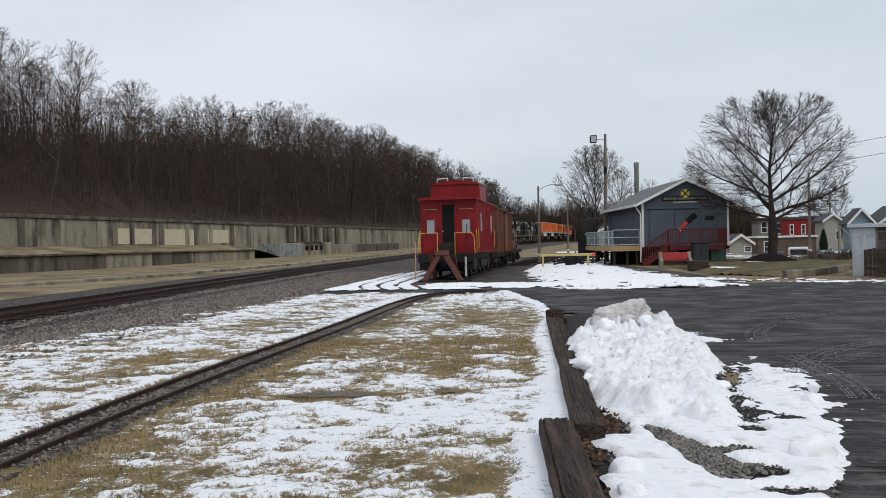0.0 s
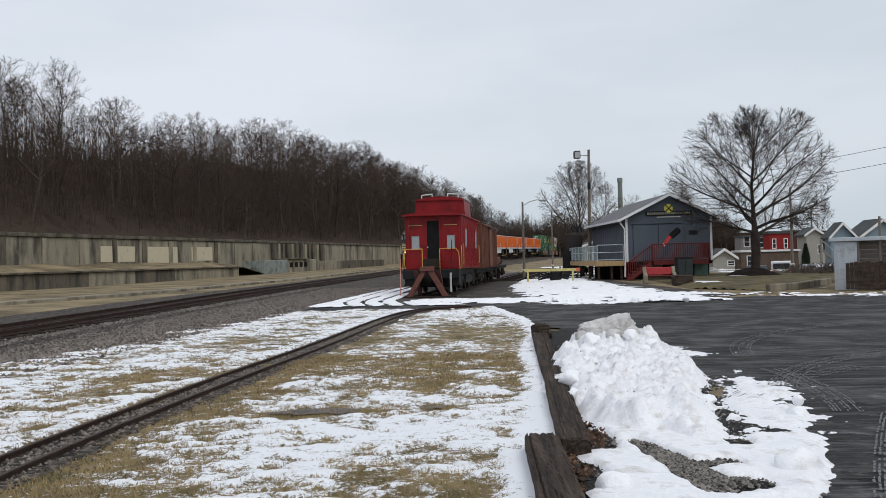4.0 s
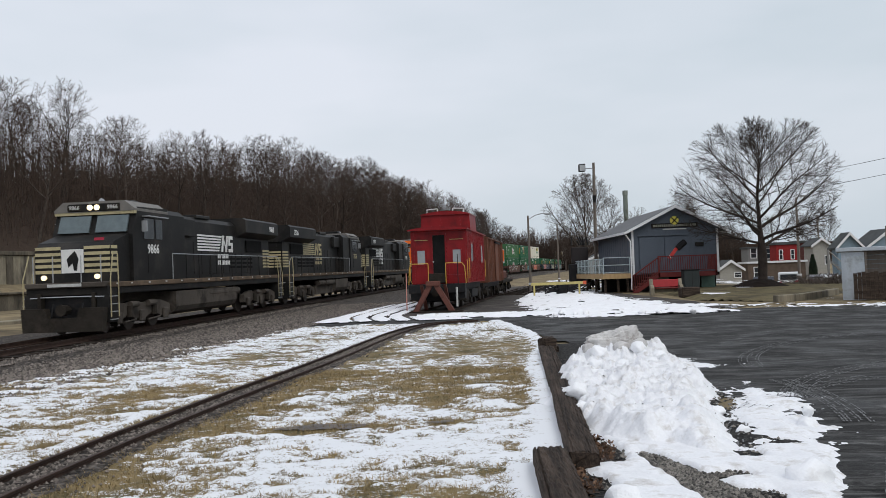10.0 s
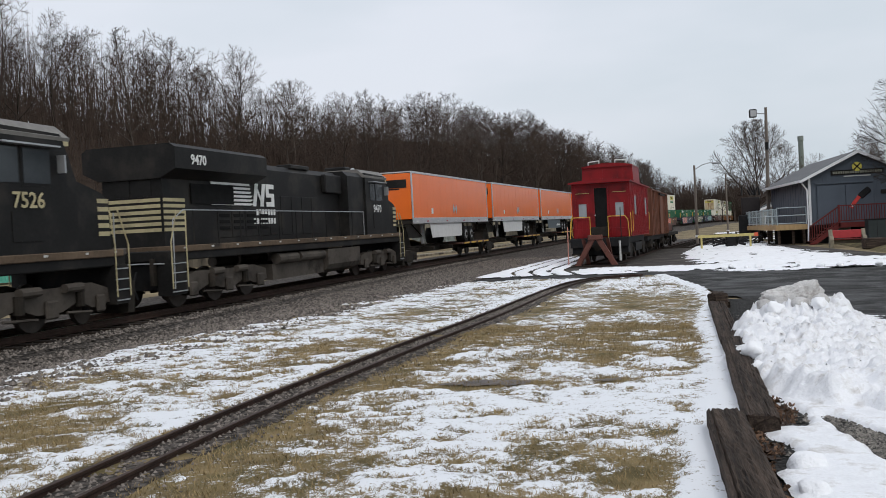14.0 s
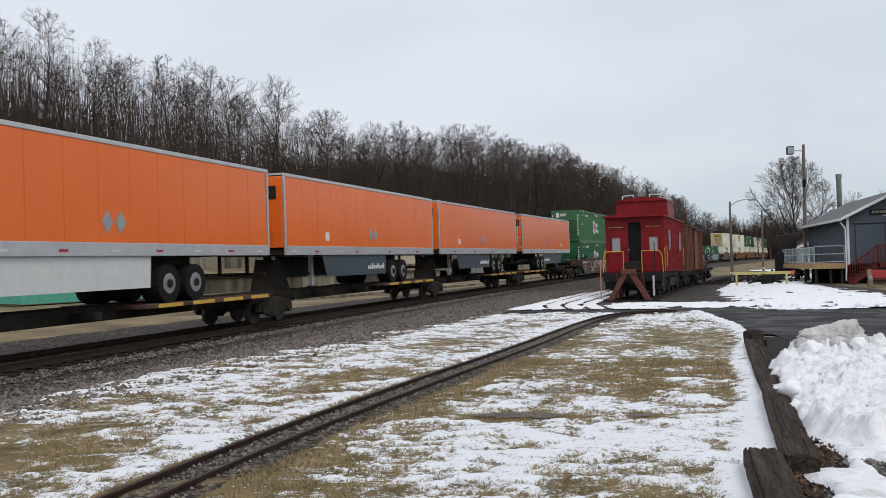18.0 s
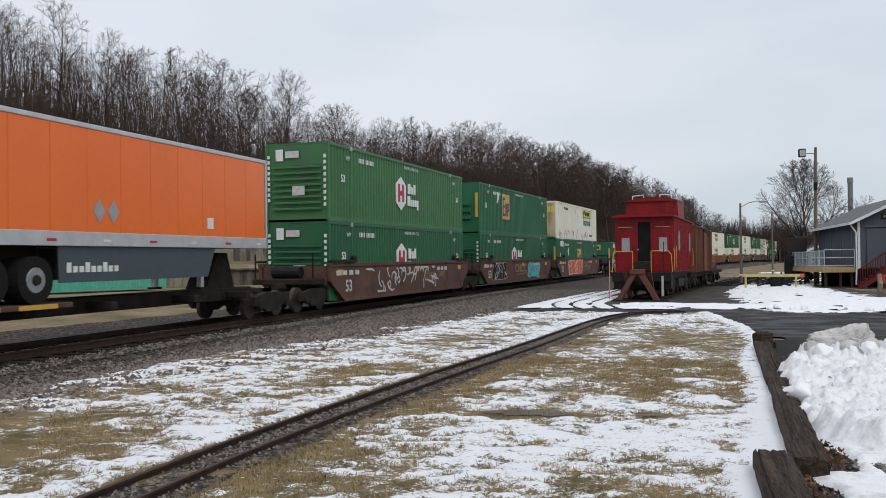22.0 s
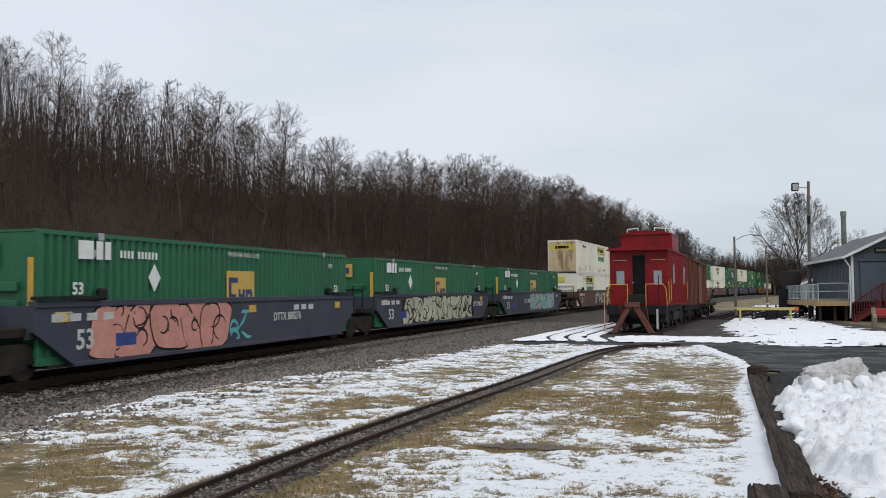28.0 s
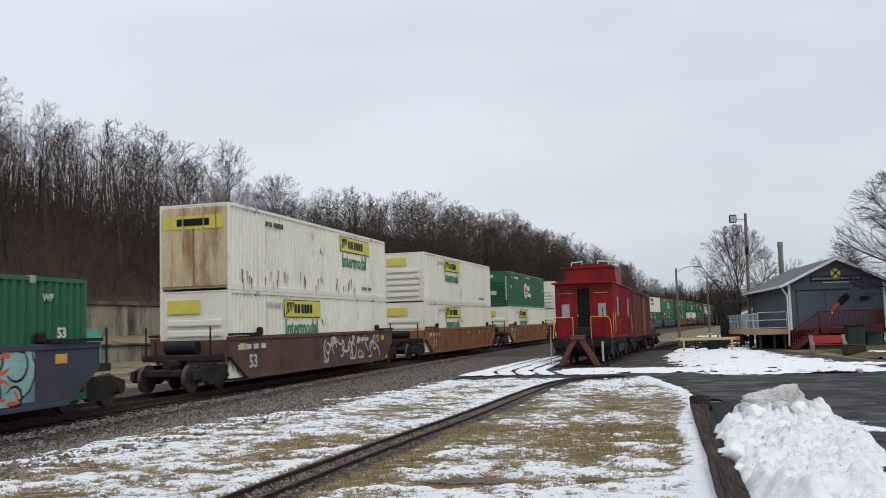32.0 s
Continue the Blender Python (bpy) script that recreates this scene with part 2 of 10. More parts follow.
M_RUSTRED = mat("red_oxide_steel", (0.14, 0.055, 0.042), 0.7, var=0.3, scale=3, fine=25, dirt=(0.08, 0.032, 0.026), dirt_amt=0.4, dirt_scale=3, spec=0.25)
M_BOXCAR = mat("boxcar_brown_paint", (0.16, 0.068, 0.044), 0.75, var=0.25, scale=1.0, fine=12, dirt=(0.07, 0.036, 0.028), dirt_amt=0.4, dirt_scale=1.0, stretch=(1, 1, 0.3), spec=0.2)
# Windshield glass with its blue-grey reflection put into the base colour.
M_CABGLASS = mat("reflection_tinted_cab_glass", (0.1, 0.13, 0.14), 0.15, var=0.15)
M_GLASSGREY = mat("dull_window_sheet", (0.3, 0.325, 0.34), 0.25, var=0.12, scale=2, fine=9)
M_DARKGLASS = mat("dark_window_glass", (0.03, 0.035, 0.04), 0.08, var=0.1)
M_WHITE = mat("white_trim_paint", (0.72, 0.73, 0.74), 0.5, var=0.06, scale=2, fine=20)
M_NSBLACK = mat("locomotive_black", (0.016, 0.0155, 0.0152), 0.5, var=0.35, scale=0.8, fine=12, dirt=(0.036, 0.032, 0.028), dirt_amt=0.4, dirt_scale=0.8, spec=0.1)
M_GRIME = mat("grimy_underframe", (0.027, 0.023, 0.019), 0.8, var=0.4, scale=2, fine=18, dirt=(0.05, 0.04, 0.032), dirt_amt=0.3, dirt_scale=1.5, spec=0.12)
M_TANK = mat("grimy_fuel_tank", (0.075, 0.064, 0.054), 0.75, var=0.3, scale=1, fine=12, dirt=(0.028, 0.023, 0.02), dirt_amt=0.4, dirt_scale=1.2, spec=0.15)
M_STRIPE = mat("cream_stripe_paint", (0.44, 0.38, 0.22), 0.65, var=0.2, scale=2, fine=14, dirt=(0.25, 0.21, 0.13), dirt_amt=0.3, dirt_scale=1.5)
M_LETTER = mat("white_lettering", (0.72, 0.72, 0.7), 0.6, var=0.08)
M_DIMWHITE = mat("worn_white_lettering", (0.5, 0.5, 0.48), 0.7, var=0.2, scale=8, fine=40)
M_ORANGE = mat("trailer_orange_paint", (0.86, 0.17, 0.026), 0.25, var=0.05, scale=0.5, fine=8, spec=0.4)
M_ALU = mat("aluminium_rail", (0.55, 0.55, 0.56), 0.4, metal=0.5, var=0.12, scale=3, fine=20)
M_SKIRT = mat("slate_side_skirt", (0.05, 0.07, 0.085), 0.5, var=0.1)
M_SKIRTW = mat("white_side_skirt", (0.66, 0.66, 0.65), 0.5, var=0.08)
M_RUBBER = mat("tyre_rubber", (0.012, 0.0115, 0.011), 0.9, var=0.3, scale=8, fine=40, spec=0.2)
M_RIM = mat("dull_rim", (0.3, 0.3, 0.3), 0.5, metal=0.5, var=0.2)
M_SIGNPALE = mat("faded_sign_lettering", (0.2, 0.2, 0.16), 0.7, var=0.3)
M_WHEEL = mat("steel_wheel", (0.075, 0.062, 0.054), 0.55, metal=0.5, var=0.3, scale=4)
M_HUBG = mat("bright_green_container", (0.036, 0.15, 0.048), 0.45, var=0.12, scale=0.6, fine=10, dirt=(0.04, 0.12, 0.05), dirt_amt=0.3, dirt_scale=0.7)
M_HUBD = mat("deep_green_container", (0.01, 0.105, 0.038), 0.45, var=0.15, scale=0.6, fine=10, dirt=(0.02, 0.11, 0.045), dirt_amt=0.3, dirt_scale=0.7)
M_EMPG = mat("dark_green_container", (0.013, 0.118, 0.052), 0.5, var=0.18, scale=0.6, fine=10, dirt=(0.025, 0.1, 0.055), dirt_amt=0.3, dirt_scale=0.8)
M_JBW = mat("cream_container_paint", (0.76, 0.74, 0.64), 0.5, var=0.08, scale=0.6, fine=10, dirt=(0.42, 0.3, 0.17), dirt_amt=0.12, dirt_scale=1.6, stretch=(1, 1, 0.35))
M_RUSTYDOOR = mat("rust_streaked_door", (0.55, 0.45, 0.28), 0.6, var=0.25, scale=1.5, fine=14, dirt=(0.28, 0.15, 0.07), dirt_amt=0.5, dirt_scale=1.4, stretch=(1, 1, 0.3))
M_WELL = mat("well_car_brown", (0.11, 0.056, 0.043), 0.7, var=0.25, scale=0.8, fine=12, dirt=(0.05, 0.034, 0.029), dirt_amt=0.4, dirt_scale=1.0, spec=0.25)
M_WELLB = mat("well_car_blue_grey", (0.05, 0.055, 0.078), 0.65, var=0.25, scale=0.8, fine=12, dirt=(0.07, 0.062, 0.07), dirt_amt=0.4, dirt_scale=1.0, spec=0.25)
M_WELLT = mat("well_car_tan", (0.26, 0.12, 0.055), 0.7, var=0.25, scale=1, fine=12, dirt=(0.12, 0.06, 0.04), dirt_amt=0.4, dirt_scale=1.0, spec=0.25)
M_EMPY = mat("ochre_logo_panel", (0.55, 0.36, 0.08), 0.6, var=0.1)
M_LOGOY = mat("yellow_logo_panel", (0.62, 0.55, 0.08), 0.6, var=0.1)
M_NAVY = mat("navy_lettering", (0.03, 0.04, 0.13), 0.6, var=0.1)
M_GRNLET = mat("green_lettering", (0.02, 0.2, 0.1), 0.6, var=0.1)
M_CRIMSON = mat("crimson_logo", (0.4, 0.02, 0.05), 0.6, var=0.1)
M_GRAF_PINK = mat("pink_spray_paint", (0.55, 0.25, 0.2), 0.6, var=0.2, scale=2, fine=10)
M_GRAF_CREAM = mat("cream_spray_paint", (0.45, 0.45, 0.33), 0.6, var=0.25, scale=2, fine=10)
M_GRAF_TEAL = mat("teal_spray_paint", (0.1, 0.4, 0.42), 0.6, var=0.2, scale=2, fine=10)
M_GRAF_RED = mat("red_spray_paint", (0.6, 0.1, 0.04), 0.6, var=0.2, scale=2, fine=10)
M_TEALCAR = mat("mint_green_well", (0.1, 0.4, 0.3), 0.6, var=0.15)
M_DEPOT = mat("depot_blue_grey_siding", (0.085, 0.103, 0.128), 0.6, var=0.1, scale=1, fine=12, bump=0.1, spec=0.3)
M_SHINGLE = mat("grey_roof_shingles", (0.15, 0.155, 0.16), 0.85, var=0.25, scale=2, fine=20, bump=0.4, spec=0.2)
M_DECK = mat("fresh_pine_board", (0.4, 0.27, 0.13), 0.75, var=0.2, scale=2, fine=25, stretch=(3, 0.4, 1))
M_MAROON = mat("maroon_deck_paint", (0.115, 0.016, 0.014), 0.55, var=0.2, scale=2, fine=15, spec=0.3)
# Near-black colour that stands in for shade inside openings, slots and under floors.
M_DARKVOID = mat("dark_void_shade", (0.012, 0.012, 0.012), 0.9, var=0.3, spec=0.1)
M_GREYRAIL = mat("galvanised_pipe", (0.42, 0.5, 0.52), 0.45, metal=0.4, var=0.1)
M_POLE = mat("grey_weathered_pole", (0.15, 0.125, 0.105), 0.9, var=0.3, scale=2, fine=25, bump=0.3, stretch=(3, 3, 0.3))
M_GALV = mat("galvanised_steel", (0.4, 0.41, 0.42), 0.45, metal=0.6, var=0.15)
M_LAMP = mat("headlight_glow", (1.0, 0.82, 0.5), 0.3, emit=1.8)
M_LAMPDIM = mat("ditch_light_glow", (1.0, 0.8, 0.48), 0.3, emit=1.4)
M_MULCH = mat("dark_mulch", (0.016, 0.012, 0.01), 1.0, var=0.5, scale=4, fine=30, bump=1.0, spec=0.1)
M_LEAVES = mat("brown_leaf_litter", (0.05, 0.032, 0.024), 1.0, var=0.6, scale=9, fine=50, bump=1.0)


M_LEAF = mat("dead_leaf", (0.1, 0.058, 0.036), 0.8, var=0.6, scale=14, fine=60, spec=0.2)
ln, ll_ = M_LEAF.node_tree.nodes, M_LEAF.node_tree.links
leaf_bsdf = ln["Principled BSDF"]
leaf_hs, leaf_mr, leaf_geo = ln.new("ShaderNodeHueSaturation"), ln.new("ShaderNodeMapRange"), ln.new("ShaderNodeNewGeometry")
leaf_mr.inputs["To Min"].default_value, leaf_mr.inputs["To Max"].default_value = 0.35, 1.7
ll_.new(leaf_geo.outputs["Random Per Island"], leaf_mr.inputs["Value"])
ll_.new(leaf_mr.outputs["Result"], leaf_hs.inputs["Value"])
ll_.new(leaf_bsdf.inputs["Base Color"].links[0].from_socket, leaf_hs.inputs["Color"])
ll_.new(leaf_hs.outputs["Color"], leaf_bsdf.inputs["Base Color"])


def stony(name, base, size, spread=0.6):
    """Loose stones: cells of varied tone with rounded relief and painted shade between them."""
    m = bpy.data.materials.new(name)
    m.use_nodes = True
    n, l = m.node_tree.nodes, m.node_tree.links
    bsdf = n["Principled BSDF"]
    bsdf.inputs["Roughness"].default_value = 0.9
    bsdf.inputs["Specular IOR Level"].default_value = 0.2
    co = n.new("ShaderNodeTexCoord")
    vo = n.new("ShaderNodeTexVoronoi")
    vo.inputs["Scale"].default_value = 1.0 / size
    l.new(co.outputs["Object"], vo.inputs["Vector"])
    big = n.new("ShaderNodeTexNoise")
    big.inputs["Scale"].default_value = 0.7
    big.inputs["Detail"].default_value = 5.0
    l.new(co.outputs["Object"], big.inputs["Vector"])
    sep = n.new("ShaderNodeSeparateColor")
    l.new(vo.outputs["Color"], sep.inputs["Color"])
    ramp = n.new("ShaderNodeValToRGB")
    e = ramp.color_ramp.elements
    e[0].color = tuple(c * (1 - spread) for c in base) + (1,)
    e[1].color = tuple(c * (1 + spread * 1.6) for c in base) + (1,)
    l.new(sep.outputs["Red"], ramp.inputs["Fac"])
    # Shade between the stones, multiplied into the colour towards each cell's edge.
    gap_shade = n.new("ShaderNodeMapRange")
    gap_shade.inputs["From Min"].default_value, gap_shade.inputs["From Max"].default_value = 0.35, 0.75
    gap_shade.inputs["To Min"].default_value, gap_shade.inputs["To Max"].default_value = 1.0, 0.35
    l.new(vo.outputs["Distance"], gap_shade.inputs["Value"])
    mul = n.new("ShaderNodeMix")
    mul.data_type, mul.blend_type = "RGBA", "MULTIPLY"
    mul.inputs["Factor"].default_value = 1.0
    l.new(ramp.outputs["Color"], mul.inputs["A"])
    l.new(gap_shade.outputs["Result"], mul.inputs["B"])
    tone = n.new("ShaderNodeMix")
    tone.data_type, tone.blend_type = "RGBA", "MULTIPLY"
    tone.inputs["Factor"].default_value = 0.6
    l.new(mul.outputs["Result"], tone.inputs["A"])
    l.new(big.outputs["Fac"], tone.inputs["B"])
    l.new(tone.outputs["Result"], bsdf.inputs["Base Color"])
    bp = n.new("ShaderNodeBump")
    bp.inputs["Strength"].default_value = 1.0
    bp.inputs["Distance"].default_value = size * 0.7
    bp.invert = True
    l.new(vo.outputs["Distance"], bp.inputs["Height"])
    l.new(bp.outputs["Normal"], bsdf.inputs["Normal"])
    return m


M_WETSTONE = mat("wet_gravel_stone", (0.072, 0.066, 0.058), 0.55, var=0.4, scale=8, fine=30, spec=0.35)
wn2, wl2 = M_WETSTONE.node_tree.nodes, M_WETSTONE.node_tree.links
wet_hs, wet_mr, wet_geo = wn2.new("ShaderNodeHueSaturation"), wn2.new("ShaderNodeMapRange"), wn2.new("ShaderNodeNewGeometry")
wet_mr.inputs["To Min"].default_value, wet_mr.inputs["To Max"].default_value = 0.1, 3.4
wl2.new(wet_geo.outputs["Random Per Island"], wet_mr.inputs["Value"])
wl2.new(wet_mr.outputs["Result"], wet_hs.inputs["Value"])
wl2.new(wn2["Principled BSDF"].inputs["Base Color"].links[0].from_socket, wet_hs.inputs["Color"])
wl2.new(wet_hs.outputs["Color"], wn2["Principled BSDF"].inputs["Base Color"])
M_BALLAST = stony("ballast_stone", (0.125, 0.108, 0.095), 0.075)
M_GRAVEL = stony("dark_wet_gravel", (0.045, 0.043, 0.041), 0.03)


# ---- mesh helpers ----
def part(name, bm, material, parent=None, label=""):
    me = bpy.data.meshes.new(name)
    bm.to_mesh(me)
    bm.free()
    me.materials.append(material)
    ob = new(name, me)
    ob.parent = parent
    if label:
        ob["label"] = label
    return ob


def sheet(name, verts, faces, material, parent=None, smooth=False):
    """One mesh from arrays."""
    me = bpy.data.meshes.new(name)
    me.from_pydata([tuple(v) for v in verts], [], [tuple(int(i) for i in fc) for fc in faces])
    if smooth:
        me.polygons.foreach_set("use_smooth", [True] * len(me.polygons))
    me.materials.append(material)
    ob = new(name, me)
    ob.parent = parent
    return ob


def root(name, label, category, group="", m=None, kind=""):
    ob = new(name)
    ob.empty_display_size = 0.2
    if m is not None:
        ob.matrix_world = m
    return tagged(ob, label, category, group, kind)


def block(bm, x0, x1, y0, y1, z0, z1, bev=0.0):
    vs = [bm.verts.new((x, y, z)) for x in (x0, x1) for y in (y0, y1) for z in (z0, z1)]
    fs = [bm.faces.new([vs[i] for i in q]) for q in ((0, 1, 3, 2), (4, 6, 7, 5), (0, 4, 5, 1), (2, 3, 7, 6), (0, 2, 6, 4), (1, 5, 7, 3))]
    if bev:
        bmesh.ops.bevel(bm, geom=list({e for f in fs for e in f.edges}), offset=bev, segments=1, affect="EDGES", profile=0.5)
    return bm


def rod(bm, p0, p1, r0, r1=None, seg=8, caps=True):
    p0, p1 = Vector(p0), Vector(p1)
    r1 = r0 if r1 is None else r1
    d = (p1 - p0).normalized()
    a = d.orthogonal().normalized()
    b = d.cross(a)
    rings = []
    for p, r in ((p0, r0), (p1, r1)):
        rings.append([bm.verts.new(p + r * (math.cos(k * math.tau / seg) * a + math.sin(k * math.tau / seg) * b)) for k in range(seg)])
    for k in range(seg):
        bm.faces.new((rings[0][k], rings[0][(k + 1) % seg], rings[1][(k + 1) % seg], rings[1][k]))
    if caps:
        bm.faces.new(rings[0][::-1])
        bm.faces.new(rings[1])
    return bm


def prism(bm, outline, axis, a0, a1):
    """Extrudes a 2D outline along an axis: 'x' (outline in y,z), 'y' (x,z) or 'z' (x,y)."""
    def p3(u, v, a):
        return {"x": (a, u, v), "y": (u, a, v), "z": (u, v, a)}[axis]
    lo = [bm.verts.new(p3(u, v, a0)) for u, v in outline]
    hi = [bm.verts.new(p3(u, v, a1)) for u, v in outline]
    n = len(outline)
    for k in range(n):
        bm.faces.new((lo[k], lo[(k + 1) % n], hi[(k + 1) % n], hi[k]))
    bm.faces.new(lo[::-1])
    bm.faces.new(hi)
    bmesh.ops.recalc_face_normals(bm, faces=bm.faces[:])
    return bm


def B():
    return bmesh.new()


def bx(*a, **k):
    return block(bmesh.new(), *a, **k)


def rd(*a, **k):
    return rod(bmesh.new(), *a, **k)


def tube_path(bm, pts, r, seg=6):
    for p, q in zip(pts, pts[1:]):
        rod(bm, p, q, r, r, seg)
    return bm


def letters(text, size, material, m, parent=None, name="lettering", bold=0.0, squeeze=1.0, label=""):
    """Raised flat lettering, as a mesh in the plane x, y of m."""
    cu = bpy.data.curves.new(name, "FONT")
    cu.body = text
    cu.size = size
    cu.extrude = 0.004
    cu.offset = bold
    cu.resolution_u = 2
    cu.align_x = "CENTER"
    cu.align_y = "CENTER"
    tmp = bpy.data.objects.new(name, cu)
    scene.collection.objects.link(tmp)
    bpy.context.view_layer.update()
    me = bpy.data.meshes.new_from_object(tmp)
    bpy.data.objects.remove(tmp)
    bpy.data.curves.remove(cu)
    me.transform(m @ Matrix.Diagonal((squeeze, 1, 1, 1)))
    me.materials.append(material)
    ob = new(name, me)
    ob.parent = parent
    if label:
        ob["label"] = label
    return ob


def fbm(x, y, seed=0, octaves=4, gain=0.5):
    """Smooth value noise on arrays, 0 to 1."""
    x, y = np.asarray(x, float), np.asarray(y, float)
    out, amp, tot = np.zeros(np.broadcast(x, y).shape), 1.0, 0.0
    for o in range(octaves):
        xi, yi = np.floor(x).astype(np.int64), np.floor(y).astype(np.int64)
        u, v = x - xi, y - yi
        u, v = u * u * (3 - 2 * u), v * v * (3 - 2 * v)
        def hsh(i, j):
            h = (i * 374761393 + j * 668265263 + (seed + o) * 974711) & 0x7FFFFFFF
            h = ((h ^ (h >> 13)) * 1274126177) & 0x7FFFFFFF
            return ((h ^ (h >> 16)) & 0xFFFF) / 65535.0
        out += amp * ((hsh(xi, yi) * (1 - u) + hsh(xi + 1, yi) * u) * (1 - v) + (hsh(xi, yi + 1) * (1 - u) + hsh(xi + 1, yi + 1) * u) * v)
        tot += amp
        amp *= gain
        x, y = x * 2.03 + 17.1, y * 2.03 + 9.7
    return out / tot


def ramp01(a, b, v):
    k = np.clip((np.asarray(v, float) - a) / (b - a), 0, 1)
    return k * k * (3 - 2 * k)


def grid_faces(nx, ny):
    i, j = np.meshgrid(np.arange(nx - 1), np.arange(ny - 1), indexing="ij")
    a = (i * ny + j).ravel()
    return np.stack([a, a + ny, a + ny + 1, a + 1], 1)


# ---- the railway line: straight, with two gentle right-hand bends ----
AZ, LAT, RAIL_Z, GRADE = -0.034, -14.63, -0.267, 0.008
BENDS = ((-9.3, 70.3, 0.1038), (115.0, 30.0, 0.09))


def line(s):
    """Place on the centre line at rail-top height and the heading, s metres along."""
    h = AZ
    q = Vector((math.cos(AZ), math.sin(AZ), 0)) * LAT
    at = 0.0
    u = Vector((-math.sin(h), math.cos(h), 0))
    q = q + u * min(s, BENDS[0][0])
    at = min(s, BENDS[0][0])
    for k, (start, length, turn) in enumerate(BENDS):
        if s <= start:
            break
        q = q + Vector((-math.sin(h), math.cos(h), 0)) * (start - at)
        a = min(s - start, length)
        th, r = turn * a / length, length / turn
        q = q + Vector((-math.sin(h), math.cos(h), 0)) * (r * math.sin(th)) + Vector((math.cos(h), math.sin(h), 0)) * (r * (1 - math.cos(th)))
        h -= th
        at = start + a
    q = q + Vector((-math.sin(h), math.cos(h), 0)) * max(0.0, s - at)
    q.z = RAIL_Z + GRADE * min(max(s, -20), 250)
    return q, h


def beside(s, right, up=0.0):
    q, h = line(s)
    return q + Vector((math.cos(h) * right, math.sin(h) * right, up))


LINE_TABLE = np.array([list(line(float(k))[0]) for k in range(-120, 900, 3)])


def line_side(x, y):
    """Metres to the right of the centre line, and the rail-top height there."""
    x, y = np.asarray(x, float), np.asarray(y, float)
    return x - np.interp(y, LINE_TABLE[:, 1], LINE_TABLE[:, 0]), np.interp(y, LINE_TABLE[:, 1], LINE_TABLE[:, 2])


def ground_z(x, y):
    """Height of the natural ground, with the shallow cut of the track bed."""
    x, y = np.asarray(x, float), np.asarray(y, float)
    base = -0.15 * ramp01(8, 32, y) + 0.008 * np.clip(y - 90, 0, 170)
    side, rail = line_side(x, y)
    w = ramp01(7.0, 2.4, side) * ramp01(-9.0, -3.0, side)
    return base + w * (rail - 0.36 - base)


# ---- ground ----
gx = np.concatenate([-np.geomspace(2600, 62, 26), np.arange(-60, 60.1, 1.25), np.geomspace(62, 2600, 26)])
gy = np.concatenate([-np.geomspace(1500, 32, 16), np.arange(-30, 150.1, 1.5), np.geomspace(153, 4000, 40)])
GX, GY = np.meshgrid(gx, gy, indexing="ij")
GZ = ground_z(GX, GY) - 0.03 - 0.95 * ramp01(66, 74, GY) * ramp01(25.5, 29, GX) * ramp01(190, 150, GY) + 0.05 * (fbm(GX * 0.3, GY * 0.3, 5) - 0.5) * ramp01(30, 60, np.abs(GX) + np.maximum(GY, 0) * 0.4)
ground = sheet("ground", np.stack([GX, GY, GZ], -1).reshape(-1, 3), grid_faces(len(gx), len(gy)), M_FIELD, smooth=True)
tagged(ground, "dead winter grass and bare earth around the tracks", "ground", kind="structure")


# mini railway centre line, and the timber edging line
MINI = np.array([(-3.75, -6), (-3.62, 0.0), (-3.45, 5.0), (-3.36, 6.8), (-3.23, 8.3), (-3.1, 9.4), (-2.9, 11.1), (-2.68, 12.9), (-2.48, 14.4), (-2.28, 16.0), (-2.04, 18.3), (-1.77, 21.3), (-1.4, 25.0), (-1.0, 27.8), (-0.5, 29.6), (0.35, 30.7), (1.2, 31.1)])


def mini_x(y):
    return np.interp(y, MINI[:, 1], MINI[:, 0])


def edge_x(y):
    """The timber edging at the lawn's right-hand side."""
    return np.interp(y, [-5, 4.8, 7.0, 7.1, 11.6, 17.4, 19.1, 24, 31], [0.1, 0.6, 0.72, 0.96, 1.38, 1.94, 2.2, 2.45, 2.0])


def bed_x(y):
    """Where the lawn meets the ballast."""
    return np.interp(y, [-10, 10, 16, 18, 23.2, 26.3, 32.2, 40], [-9.4, -8.9, -8.0, -7.2, -6.8, -5.9, -5.3, -4.8])


def patch(name, xs, ys, inside, height, material, smooth=True):
    """A sheet over a grid, kept where inside is true."""
    X, Y = np.meshgrid(xs, ys, indexing="ij")
    keep = inside(X, Y)
    Z = height(X, Y)
    fc = grid_faces(len(xs), len(ys))
    fc = fc[keep.reshape(-1)[fc].all(1)]
    used, inv = np.unique(fc, return_inverse=True)
    return sheet(name, np.stack([X, Y, Z], -1).reshape(-1, 3)[used], inv.reshape(-1, 4), material, smooth=smooth)


def lawn_inside(X, Y):
    wob = 0.5 * (fbm(X * 1.3, Y * 1.3, 21) - 0.5)
    return (X > bed_x(Y) + wob) & (X < edge_x(Y) + 0.12) & (Y < 31.3 + wob + 0.25 * (X < -1))


def lawn_z(X, Y):
    return ground_z(X, Y) + 0.035 + 0.07 * (fbm(X * 0.8, Y * 0.8, 3) - 0.5) + 0.03 * (fbm(X * 5, Y * 5, 8, 3) - 0.5)


